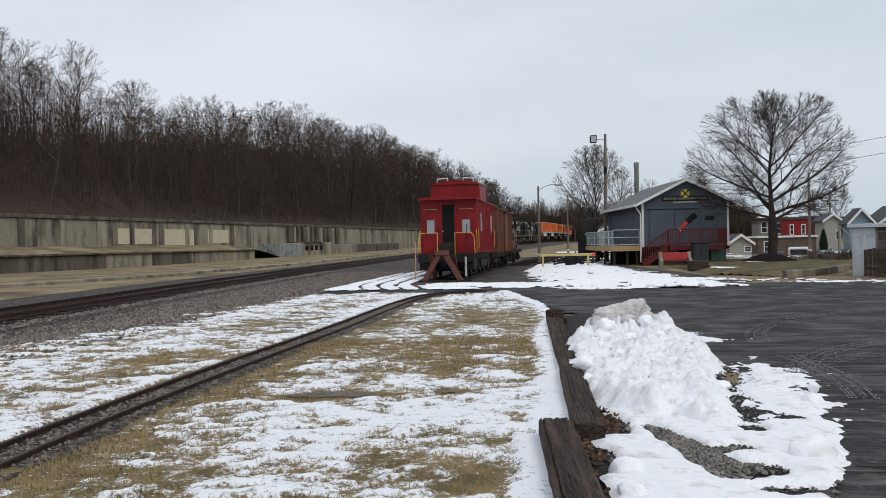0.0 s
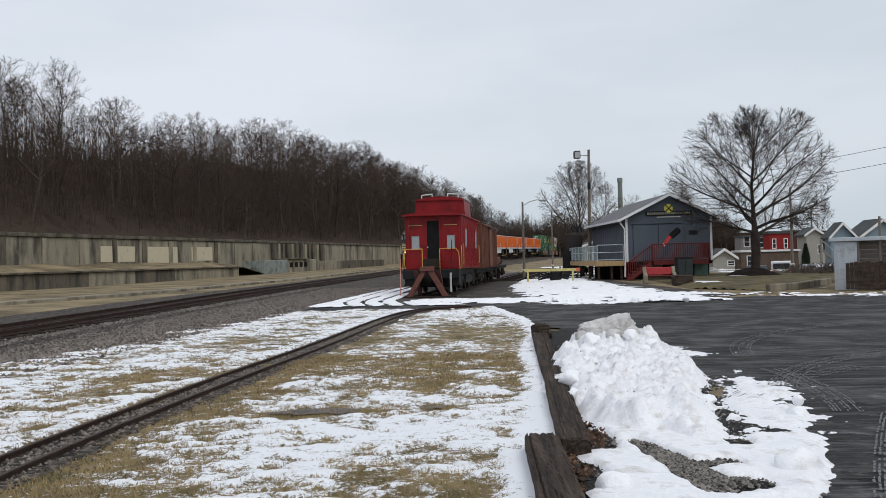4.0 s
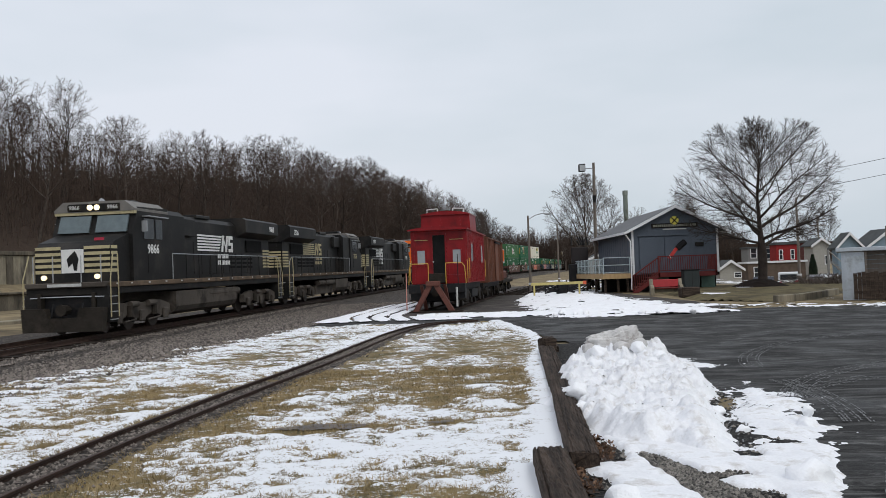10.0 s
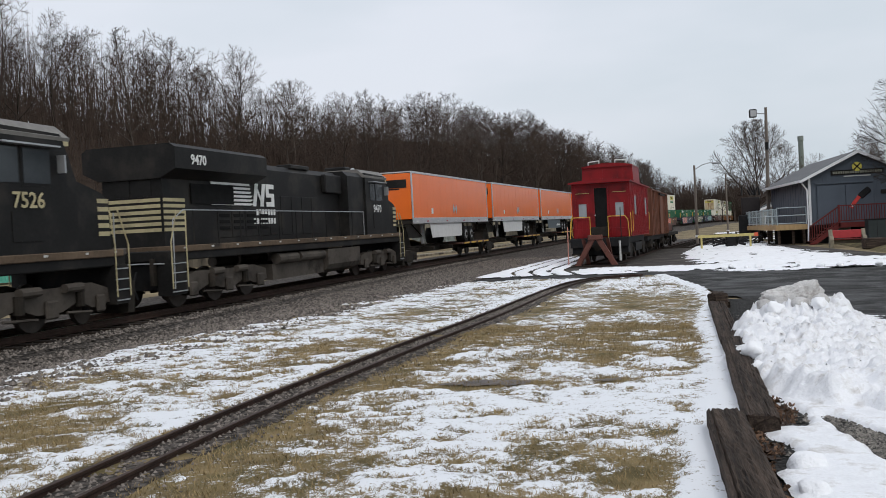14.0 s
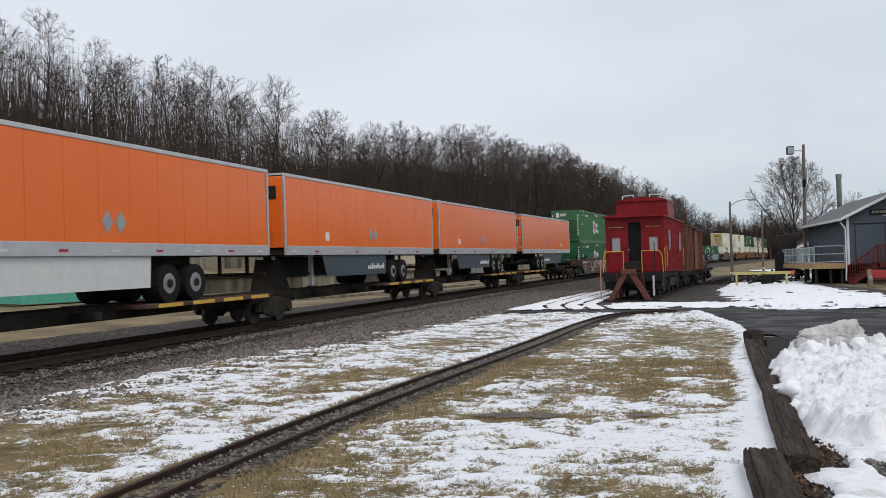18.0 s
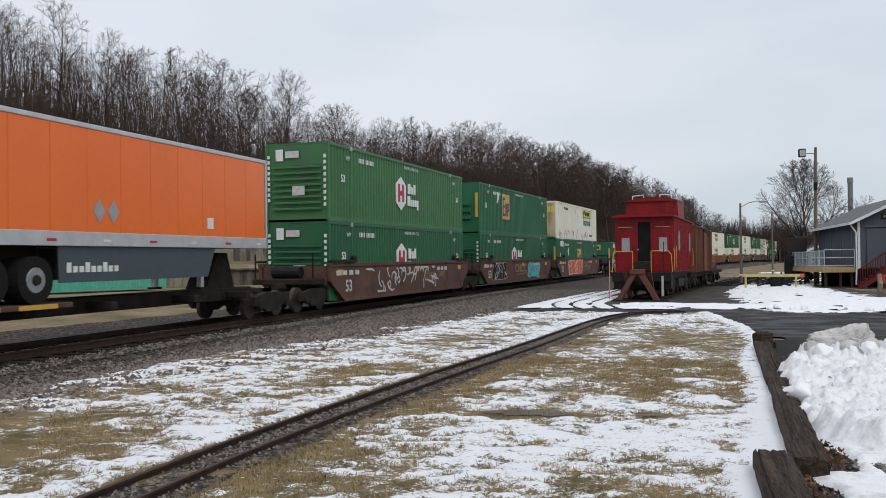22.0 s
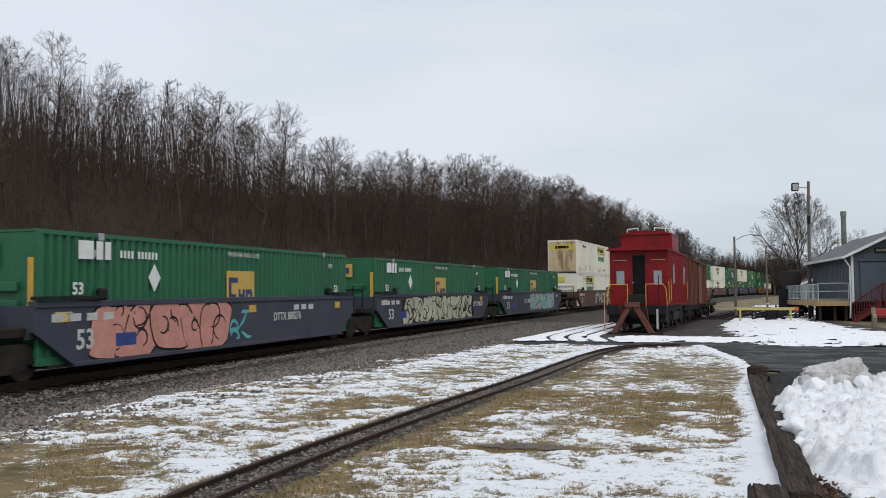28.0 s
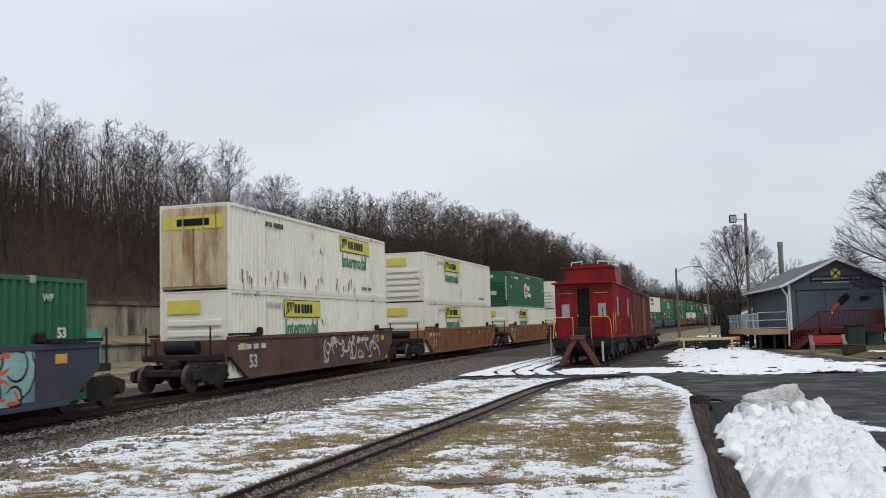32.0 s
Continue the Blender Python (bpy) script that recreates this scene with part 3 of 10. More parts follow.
def snow_cover(X, Y):
    """Signed cover of the thin snow on the lawn; above zero it lies."""
    big = fbm(X * 0.7 + 3, Y * 0.5, 31, 3)
    mid = fbm(X * 2.1, Y * 2.3 + 5, 33, 3)
    fine = fbm(X * 4.8, Y * 7.2, 35, 3, 0.6)
    c = 0.55 * (big - 0.5) + 0.7 * (mid - 0.5) + 1.15 * (fine - 0.5) - 0.085
    ex, mx = edge_x(Y), mini_x(Y)
    c = c + 0.6 * ramp01(0.28, 0.1, ex - X + 0.5 * (mid - 0.5))
    c = c + 0.22 * ramp01(1.1, 0.5, mx - X) * ramp01(0.2, 0.4, mx - X)
    c = c - 0.24 * ramp01(1.4, 0.5, X - mx) * (X > mx)
    c = c - 0.9 * ramp01(0.45, 0.3, np.abs(X - mx))
    c = c + 0.24 * np.exp(-((X + 0.5) ** 2 / 1.6 + (Y - 7.6) ** 2 / 1.4)) + 0.38 * np.exp(-((X + 0.3) ** 2 / 1.2 + (Y - 9.9) ** 2 / 0.4))
    c = c - 0.8 * np.exp(-((X + 1.2) ** 2 / 0.4 + (Y - 9.25) ** 2 / 0.07)) - 0.8 * np.exp(-((X - 0.0) ** 2 / 0.05 + (Y - 9.3) ** 2 / 0.03))
    c = c - 0.16 * ramp01(-0.9, 0.2, X) * ramp01(10, 13, Y) * ramp01(27, 19, Y)
    c = c - 0.4 * ramp01(-4.2, -5.6, X) * ramp01(9.5, 7.0, Y)
    c = c - 0.1 * ramp01(7.2, 5.4, Y) * ramp01(-1.4, -2.4, X)
    c = c - 0.35 * ramp01(0.9, 0.1, X - bed_x(Y))
    c = c + 0.1 * ramp01(-4.0, -5.0, X) * ramp01(9, 12, Y)
    c = c + 0.08 * ramp01(23, 27, Y) - 0.05 * ramp01(9, 13, Y) * ramp01(24, 20, Y)
    c = c + 0.42 * np.exp(-((X + 2.95) ** 2 / 0.12 + (Y - 5.0) ** 2 / 0.35))
    return c


def with_cover(ob):
    """Stores the snow's cover on the mesh, for the material to break up its thin edge."""
    co = np.empty(len(ob.data.vertices) * 3)
    ob.data.vertices.foreach_get("co", co)
    co = co.reshape(-1, 3)
    at = ob.data.attributes.new("cover", "FLOAT", "POINT")
    at.data.foreach_set("value", (0.6 * snow_cover(co[:, 0], co[:, 1])).astype(np.float32))
    return ob


def snowy(name):
    """Winter grass under thin snow that breaks up among the blades where it thins out."""
    m = mat(name, (0.2, 0.15, 0.075), 0.95, var=0.6, scale=2.5, fine=110, bump=1.0, dirt=(0.095, 0.08, 0.035), dirt_amt=0.5, dirt_scale=1.1, spec=0.2)
    n, l = m.node_tree.nodes, m.node_tree.links
    bsdf = n["Principled BSDF"]
    grass_col = bsdf.inputs["Base Color"].links[0].from_socket
    co = n.new("ShaderNodeTexCoord")
    at = n.new("ShaderNodeAttribute")
    at.attribute_name = "cover"
    total = at.outputs["Fac"]
    for sc, amt in ((9.0, 1.0), (26.0, 0.9), (75.0, 0.7)):
        t = n.new("ShaderNodeTexNoise")
        t.inputs["Scale"].default_value = sc
        t.inputs["Detail"].default_value = 4.0
        t.inputs["Roughness"].default_value = 0.65
        l.new(co.outputs["Object"], t.inputs["Vector"])
        ma = n.new("ShaderNodeMath")
        ma.operation = "MULTIPLY_ADD"
        l.new(t.outputs["Fac"], ma.inputs[0])
        ma.inputs[1].default_value = amt
        l.new(total, ma.inputs[2])
        total = ma.outputs[0]
    mr = n.new("ShaderNodeMapRange")
    mr.interpolation_type = "SMOOTHSTEP"
    mr.inputs["From Min"].default_value, mr.inputs["From Max"].default_value = 1.17, 1.42
    l.new(total, mr.inputs["Value"])
    mx = n.new("ShaderNodeMix")
    mx.data_type = "RGBA"
    l.new(mr.outputs["Result"], mx.inputs["Factor"])
    l.new(grass_col, mx.inputs["A"])
    mx.inputs["B"].default_value = (0.84, 0.86, 0.89, 1)
    l.new(mx.outputs["Result"], bsdf.inputs["Base Color"])
    return m


M_SNOWY = snowy("thin_snow_on_grass")
lawn = with_cover(patch("lawn", np.arange(-10, 2.7, 0.08), np.arange(-6, 32.2, 0.08), lawn_inside, lawn_z, M_SNOWY))
tagged(lawn, "tan winter grass between the tracks and the car park", "lawn", kind="structure")


def lawn_snow(name, ys, step):
    def lies(X, Y):
        k = snow_cover(X, Y) > 0.0
        for _ in range(2):
            k = k | np.roll(k, 1, 0) | np.roll(k, -1, 0)
            k = k | np.roll(k, 1, 1) | np.roll(k, -1, 1)
        return k & lawn_inside(X, Y)

    ob = patch(name, np.arange(-9.5, 2.6, step), ys, lies, lambda X, Y: lawn_z(X, Y) + np.clip(snow_cover(X, Y) * 0.16, -0.03, 0.03), M_SNOWY)
    with_cover(ob)
    return tagged(ob, "thin patchy old snow melting on winter grass", "snow", kind="stuff")


lawn_snow("snow", np.arange(3.0, 12.001, 0.036), 0.036)
lawn_snow("snow", np.arange(12.0, 31.8, 0.06), 0.06)
mud = patch("mud_patch", np.arange(-2.2, 0.4, 0.04), np.arange(8.6, 9.9, 0.04), lambda X, Y: np.maximum(np.exp(-((X + 1.2) ** 2 / 0.4 + (Y - 9.25) ** 2 / 0.06)), np.exp(-(X ** 2 / 0.04 + (Y - 9.3) ** 2 / 0.02))) + 0.8 * (fbm(X * 4, Y * 4, 39) - 0.5) > 0.5,
            lambda X, Y: lawn_z(X, Y) + 0.012, mat("wet_mud", (0.06, 0.045, 0.034), 0.45, var=0.5, scale=5, fine=40, bump=0.8, dirt=(0.1, 0.085, 0.07), dirt_amt=0.4, dirt_scale=4, spec=0.4))
tagged(mud, "bare wet brown mud in the melting snow", "mud", kind="structure")

# dry grass blades near the camera
rb = np.random.RandomState(5)
bxs, bys = rb.uniform(-7.5, 1.3, 150000), 3.2 + 12 * rb.rand(150000) ** 1.4
ok = (snow_cover(bxs, bys) + rb.uniform(-0.22, 0.12, len(bxs)) < 0.02) & (bxs < edge_x(bys) - 0.1) & (np.abs(bxs - mini_x(bys)) > 0.3) & (np.abs(bxs) < 1.0 + bys * 0.62)
bxs, bys = bxs[ok], bys[ok]
bzs = lawn_z(bxs, bys)
ang, hh, lean = rb.uniform(0, math.tau, len(bxs)), rb.uniform(0.012, 0.045, len(bxs)), rb.uniform(0.01, 0.07, len(bxs))
wd = 0.0025 + 0.0003 * bys
blade_v = np.stack([np.stack([bxs - np.sin(ang) * wd, bys + np.cos(ang) * wd, bzs - 0.01], 1), np.stack([bxs + np.sin(ang) * wd, bys - np.cos(ang) * wd, bzs - 0.01], 1),
                    np.stack([bxs + np.cos(ang) * lean, bys + np.sin(ang) * lean, bzs + hh], 1)], 1).reshape(-1, 3)
grass = sheet("grass", blade_v, np.arange(len(blade_v)).reshape(-1, 3), M_BLADE)
tagged(grass, "short dry tan grass blades poking through the snow", "grass", kind="stuff")


# ballast of the main line
bl_s = np.concatenate([np.arange(-60, 140, 0.6), np.arange(140, 800, 5.0)])
bl_l = np.concatenate([np.arange(-5.5, 9.3, 0.3)])
bv = []
for s in bl_s:
    q, h = line(float(s))
    for l in bl_l:
        bv.append((q.x + math.cos(h) * l, q.y + math.sin(h) * l))
bv = np.array(bv)
bside = np.tile(bl_l, len(bl_s))
brail = np.repeat(np.array([line(float(s))[0].z for s in bl_s]), len(bl_l))
bz = ground_z(bv[:, 0], bv[:, 1]) + 0.03 + 0.05 * (fbm(bv[:, 0] * 2, bv[:, 1] * 2, 4) - 0.5)
bz = np.where(np.abs(bside) < 2.1, brail - 0.235 + 0.02 * (fbm(bv[:, 0] * 3, bv[:, 1] * 3, 6) - 0.5), bz)
bz = np.where(bside > 6.4, bz - 0.35 * ramp01(6.4, 9.0, bside), bz)
bf = grid_faces(len(bl_s), len(bl_l))
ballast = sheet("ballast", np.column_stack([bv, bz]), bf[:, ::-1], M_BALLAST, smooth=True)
tagged(ballast, "grey crushed-stone ballast shoulder of the main line", "ballast", kind="structure")


def rail_strip(name, s_list, right, w, hgt, top, base=0.0):
    """Rail as an I-shaped strip along the line."""
    prof = [(-w, -hgt), (w, -hgt), (w, -hgt + 0.02), (0.012, -hgt + 0.04), (0.012, -0.045), (0.036, -0.035), (0.036, -0.002), (-0.036, -0.002), (-0.036, -0.035), (-0.012, -0.045), (-0.012, -hgt + 0.04), (-w, -hgt + 0.02)]
    vs, n = [], len(prof)
    for s in s_list:
        q, h = line(float(s))
        for u, v in prof:
            vs.append((q.x + math.cos(h) * (right + u), q.y + math.sin(h) * (right + u), q.z + v))
    fs = [(i * n + k, i * n + (k + 1) % n, (i + 1) * n + (k + 1) % n, (i + 1) * n + k) for i in range(len(s_list) - 1) for k in range(n)]
    return sheet(name, vs, fs, M_RAIL), None


main_track = root("railway_track", "rusty main-line rails with bright running surface on dark ties", "railway track", kind="structure")
rs = np.concatenate([np.arange(-80, 240, 3.0), np.arange(240, 800, 10.0)])
for side in (-0.7535, 0.7535):
    r_ob, _ = rail_strip("rail", rs, side, 0.07, 0.17, True)
    r_ob.parent = main_track
    tv = []
    for s in rs:
        for u in (-0.026, 0.026):
            tv.append(beside(float(s), side + u, 0.002))
    t_ob = sheet("railhead", tv, [(2 * i, 2 * i + 1, 2 * i + 3, 2 * i + 2) for i in range(len(rs) - 1)], M_RAILTOP, main_track)


tie_rows = [("tie", s) for s in np.arange(-6, 150, 0.55)]
tie_me = None
rnd_t = random.Random(2)
for nm, s in tie_rows:
    q, h = line(float(s))
    if tie_me is None:
        t_ob = part("tie", bx(-1.32, 1.32, -0.115, 0.115, -0.36, -0.175, bev=0.012), M_TIE, main_track)
        tie_me = t_ob.data
    else:
        t_ob = new("tie", tie_me)
        t_ob.parent = main_track
    t_ob.matrix_local = Matrix.Translation((q.x, q.y, q.z + rnd_t.uniform(-0.015, 0.01))) @ Matrix.Rotation(h + radians(rnd_t.uniform(-2, 2)), 4, "Z")

# loose stones on the ballast shoulder
rb = np.random.RandomState(6)
st_v, st_f = [], []
oct_v = np.array([(1, 0, 0), (-1, 0, 0), (0, 1, 0), (0, -1, 0), (0, 0, 1), (0, 0, -1)], float)
oct_f = np.array([(0, 2, 4), (2, 1, 4), (1, 3, 4), (3, 0, 4), (2, 0, 5), (1, 2, 5), (3, 1, 5), (0, 3, 5)])
n_st = 26000
ss, ll = 8 + 50 * rb.rand(n_st) ** 1.2, rb.uniform(0.9, 7.6, n_st)
for i in range(n_st):
    q, h = line(float(ss[i]))
    x, y = q.x + math.cos(h) * ll[i], q.y + math.sin(h) * ll[i]
    st_v.append((x, y, ll[i], q.z))
st_v = np.array(st_v)
gz_s = np.where(st_v[:, 2] < 2.1, st_v[:, 3] - 0.235, ground_z(st_v[:, 0], st_v[:, 1]) + 0.03)
stones_v = np.empty((n_st, 6, 3))
jit = oct_v[None] * rb.uniform(0.6, 1.3, (n_st, 6, 1)) * rb.uniform(0.022, 0.052, (n_st, 1, 1))
rot = rb.uniform(0, math.tau, n_st)
stones_v[..., 0] = st_v[:, None, 0] + jit[..., 0] * np.cos(rot)[:, None] - jit[..., 1] * np.sin(rot)[:, None]
stones_v[..., 1] = st_v[:, None, 1] + jit[..., 0] * np.sin(rot)[:, None] + jit[..., 1] * np.cos(rot)[:, None]
stones_v[..., 2] = gz_s[:, None] + jit[..., 2] * 0.8 + 0.012
M_LOOSE = mat("loose_ballast", (0.15, 0.13, 0.115), 0.9, var=0.4, scale=8, fine=30, spec=0.2)
ln, ll_ = M_LOOSE.node_tree.nodes, M_LOOSE.node_tree.links
geo_n, rr_n, hs_n = ln.new("ShaderNodeNewGeometry"), ln.new("ShaderNodeMapRange"), ln.new("ShaderNodeHueSaturation")
rr_n.inputs["To Min"].default_value, rr_n.inputs["To Max"].default_value = 0.4, 1.9
ll_.new(geo_n.outputs["Random Per Island"], rr_n.inputs["Value"])
ll_.new(rr_n.outputs["Result"], hs_n.inputs["Value"])
hs_n.inputs["Color"].default_value = (0.14, 0.122, 0.108, 1)
ll_.new(hs_n.outputs["Color"], ln["Principled BSDF"].inputs["Base Color"])
stones = sheet("ballast_stones", stones_v.reshape(-1, 3), (oct_f[None] + 6 * np.arange(n_st)[:, None, None]).reshape(-1, 3), M_LOOSE)
tagged(stones, "loose grey and brown crushed stones of the ballast", "ballast", kind="stuff")

# ---- retaining walls at the foot of the wooded hill ----
W0, WD, WN = Vector((-42.5, 86.0, 0)), Vector((0.25, 0.968, 0)).normalized(), Vector((-0.968, 0.25, 0)).normalized()


def wall_pose(k, d=0.0, z=0.0):
    """Local x along the wall away from the camera, y towards the hill."""
    p = W0 + WD * k + WN * d
    return Matrix.Translation((p.x, p.y, z)) @ Matrix.Rotation(math.atan2(WD.y, WD.x), 4, "Z")


def wall_k(k, d=0.0):
    return W0 + WD * k + WN * d


upper_wall = root("retaining_wall", "tall stained concrete retaining wall with pale patched panels", "retaining wall", kind="structure", m=wall_pose(0))
def wall_panel(k0, k1, z0, z1, material, name="wall_panel", y0=0.0, y1=0.6):
    return part(name, bx(k0 + 0.02, k1 - 0.02, y0, y1, z0, z1, bev=0.03), material, upper_wall)


rng = random.Random(4)
k = -60.0
while k < 62:
    wall_panel(k, k + 6.1, 0.5, 5.0, M_CONCRETE)
    part("pilaster", bx(k - 0.45, k + 0.45, -0.14, -0.02, 0.5, 4.9, bev=0.03), rng.choice((M_CONCRETE, M_CONC_DARK)), upper_wall)
    k += 6.1
part("coping", bx(-60, 300, -0.22, 0.75, 5.02, 5.42, bev=0.04), M_CONC_DARK, upper_wall)
# buttressed stretch, then plain wall further on
while k < 86:
    wall_panel(k, k + 1.2, 0.5, 5.0, M_CONCRETE)
    part("buttress", bx(k + 0.05, k + 1.0, -0.55, -0.02, 0.5, 4.95, bev=0.03), M_CONC_DARK if int(k) % 3 else M_CONCRETE, upper_wall)
    k += 1.9
    wall_panel(k - 0.7, k, 0.5, 5.0, M_CONC_DARK, y0=0.25)
while k < 300:
    wall_panel(k, k + 9.0, 0.5, 5.0, M_CONCRETE)
    k += 9.0
for k0, k1, z0, z1 in ((16.6, 23.4, 2.3, 4.15), (26.2, 33.2, 1.95, 4.15), (36.8, 42.6, 2.3, 4.2)):
    part("pale_panel", bx(k0, k1, -0.05, -0.02, z0, z1), M_PANEL, upper_wall, "pale cream concrete patch")

lower_wall = root("platform_wall", "low weathered concrete platform wall streaked with dirt", "retaining wall", kind="structure", m=wall_pose(0, -7.5))
k = -60.0
while k < 36:
    part("wall_panel", bx(k + 0.02, k + 7.98, 0, 0.5, -0.4, 1.15 + 0.03 * rng.random(), bev=0.03), M_CONC_DARK if rng.random() < 0.4 else M_CONCRETE, lower_wall)
    k += 8.0
part("ledge", bx(-60, 36, -0.25, 0.6, 1.2, 1.4, bev=0.04), M_CONC_DARK, lower_wall)

bank = []
bank_k = np.arange(-62, 302, 4.0)
bank_d = np.array([-7.2, -5.5, -3.0, -0.05])
for kk in bank_k:
    for d, z in zip(bank_d, (1.25, 1.5, 1.75, 2.0)):
        p = wall_k(float(kk), float(d))
        fade = 1.0 if kk < 38 else max(0.0, 1 - (kk - 38) / 8.0)
        bank.append((p.x, p.y, -0.1 + (z + 0.1) * fade + (0.25 * rng.random() if -7 < d < 0 else 0)))
tagged(sheet("bank", bank, grid_faces(len(bank_k), 4)[:, ::-1], M_FIELD, smooth=True), "brown grass bank below the tall wall", "bank", kind="structure")

# concrete loading blocks with square openings
pit = root("loading_block", "concrete loading block with four square openings", "concrete block", m=wall_pose(46, -6.5))
part("block", bx(0, 8, 0, 3.5, -0.4, 2.1, bev=0.05), mat("blue_grey_concrete", (0.22, 0.25, 0.24), 0.9, var=0.3, scale=0.7, fine=10, dirt=(0.1, 0.1, 0.09), dirt_amt=0.5, dirt_scale=0.8), pit, "blue-grey painted concrete")
part("block", bx(8.02, 20, 0.1, 3.5, -0.4, 2.2, bev=0.05), M_CONCRETE, pit)
# Openings are flat near-black panels, the shade inside painted on.
for i in range(4):
    part("opening", bx(9.2 + i * 1.9, 10.3 + i * 1.9, 0.02, 0.09, 1.0, 1.75), M_DARKVOID, pit, "dark square opening")
part("slab", bx(8.5, 16, -0.3, 3, 2.21, 2.4, bev=0.03), M_CONC_DARK, pit)
part("block", bx(20.1, 33, 0.5, 3.5, -0.4, 1.9, bev=0.05), M_CONCRETE, pit)
part("block", bx(34, 60, 1.0, 3.5, -0.4, 1.9, bev=0.05), M_CONC_DARK, pit)

curb = root("concrete_curb", "old pale concrete platform curb in dead grass", "curb", kind="structure")
CURB = [(-31, 12), (-26.6, 24), (-22.5, 44), (-18.3, 58), (-15.6, 80), (-9.0, 125), (2, 190)]
for (x0, y0), (x1, y1) in zip(CURB, CURB[1:]):
    c0, c1 = Vector((x0, y0, float(ground_z(x0, y0)))), Vector((x1, y1, float(ground_z(x1, y1))))
    n_piece = max(1, int((c1 - c0).length / 6))
    for i in range(n_piece):
        a, b = c0.lerp(c1, i / n_piece), c0.lerp(c1, (i + 0.985) / n_piece)
        m = Matrix.Translation(a) @ Matrix.Rotation(math.atan2(b.y - a.y, b.x - a.x), 4, "Z")
        bm = bx(0, (b - a).length, 0, 1.1, -0.2, 0.16, bev=0.03)
        bm.transform(m)
        part("curb_slab", bm, M_CONCRETE, curb)

# ---- wooded hill ----
def hill_top(kk):
    return np.interp(kk, [-60, 0, 30, 62, 100, 140, 210, 280, 330], [19, 18, 15, 9.5, 15, 20, 18, 13, 4])


hk, hd = np.arange(-70, 340, 5.0), np.array([0.1, 0.75, 3, 8, 15, 24, 35, 50, 80, 140])
hv = []
for kk in hk:
    for d in hd:
        p = wall_k(float(kk), float(d))
        z = 5.2 + float(hill_top(kk)) * (1 - math.exp(-d / 22.0)) + 6.5 * float(ramp01(36, 75, d)) + (0.6 * (float(fbm(kk * 0.11, d * 0.11, 12)) - 0.5) if d > 2 else 0)
        hv.append((p.x, p.y, 4.9 if d < 0.5 else (z if d < 139 else z - 4)))
hill = sheet("hillside", hv, grid_faces(len(hk), len(hd)), M_LITTER, smooth=True)
tagged(hill, "steep wooded hillside covered in brown leaf litter", "hillside", kind="structure")


def hill_z(kk, d):
    return 5.2 + float(hill_top(kk)) * (1 - math.exp(-d / 22.0))


# ---- bare trees ----
def tube_mesh(name, segs, material, smooth=True):
    """A mesh of tapered twigs from (p0, p1, r0, r1, sides)."""
    vs, fs = [], []
    for p0, p1, r0, r1, k in segs:
        d = (p1 - p0)
        if d.length < 1e-4:
            continue
        d.normalize()
        a = d.orthogonal().normalized()
        b = d.cross(a)
        n0 = len(vs)
        for p, r in (((p0, r0), (p1, r1)) if r1 > 0 else ((p0, r0),)):
            for i in range(k):
                c, s = math.cos(i * math.tau / k) * r, math.sin(i * math.tau / k) * r
                vs.append((p.x + a.x * c + b.x * s, p.y + a.y * c + b.y * s, p.z + a.z * c + b.z * s))
        if r1 > 0:
            for i in range(k):
                fs.append((n0 + i, n0 + (i + 1) % k, n0 + k + (i + 1) % k, n0 + k + i))
        else:
            vs.append((p1.x, p1.y, p1.z))
            for i in range(k):
                fs.append((n0 + i, n0 + (i + 1) % k, n0 + k))
    me = bpy.data.meshes.new(name)
    me.from_pydata(vs, [], fs)
    if smooth:
        me.polygons.foreach_set("use_smooth", [True] * len(fs))
    me.materials.append(material)
    return me


def reach(p, d, env):
    """Distance from p along d to the rounded outline of the crown."""
    zc, hz, rad = env
    q = (p.x / rad, p.y / rad, (p.z - zc) / hz)
    e = (d.x / rad, d.y / rad, d.z / hz)
    a = e[0] ** 2 + e[1] ** 2 + e[2] ** 2
    b = q[0] * e[0] + q[1] * e[1] + q[2] * e[2]
    c = q[0] ** 2 + q[1] ** 2 + q[2] ** 2 - 1
    return (-b + math.sqrt(max(b * b - a * c, 0.0))) / a


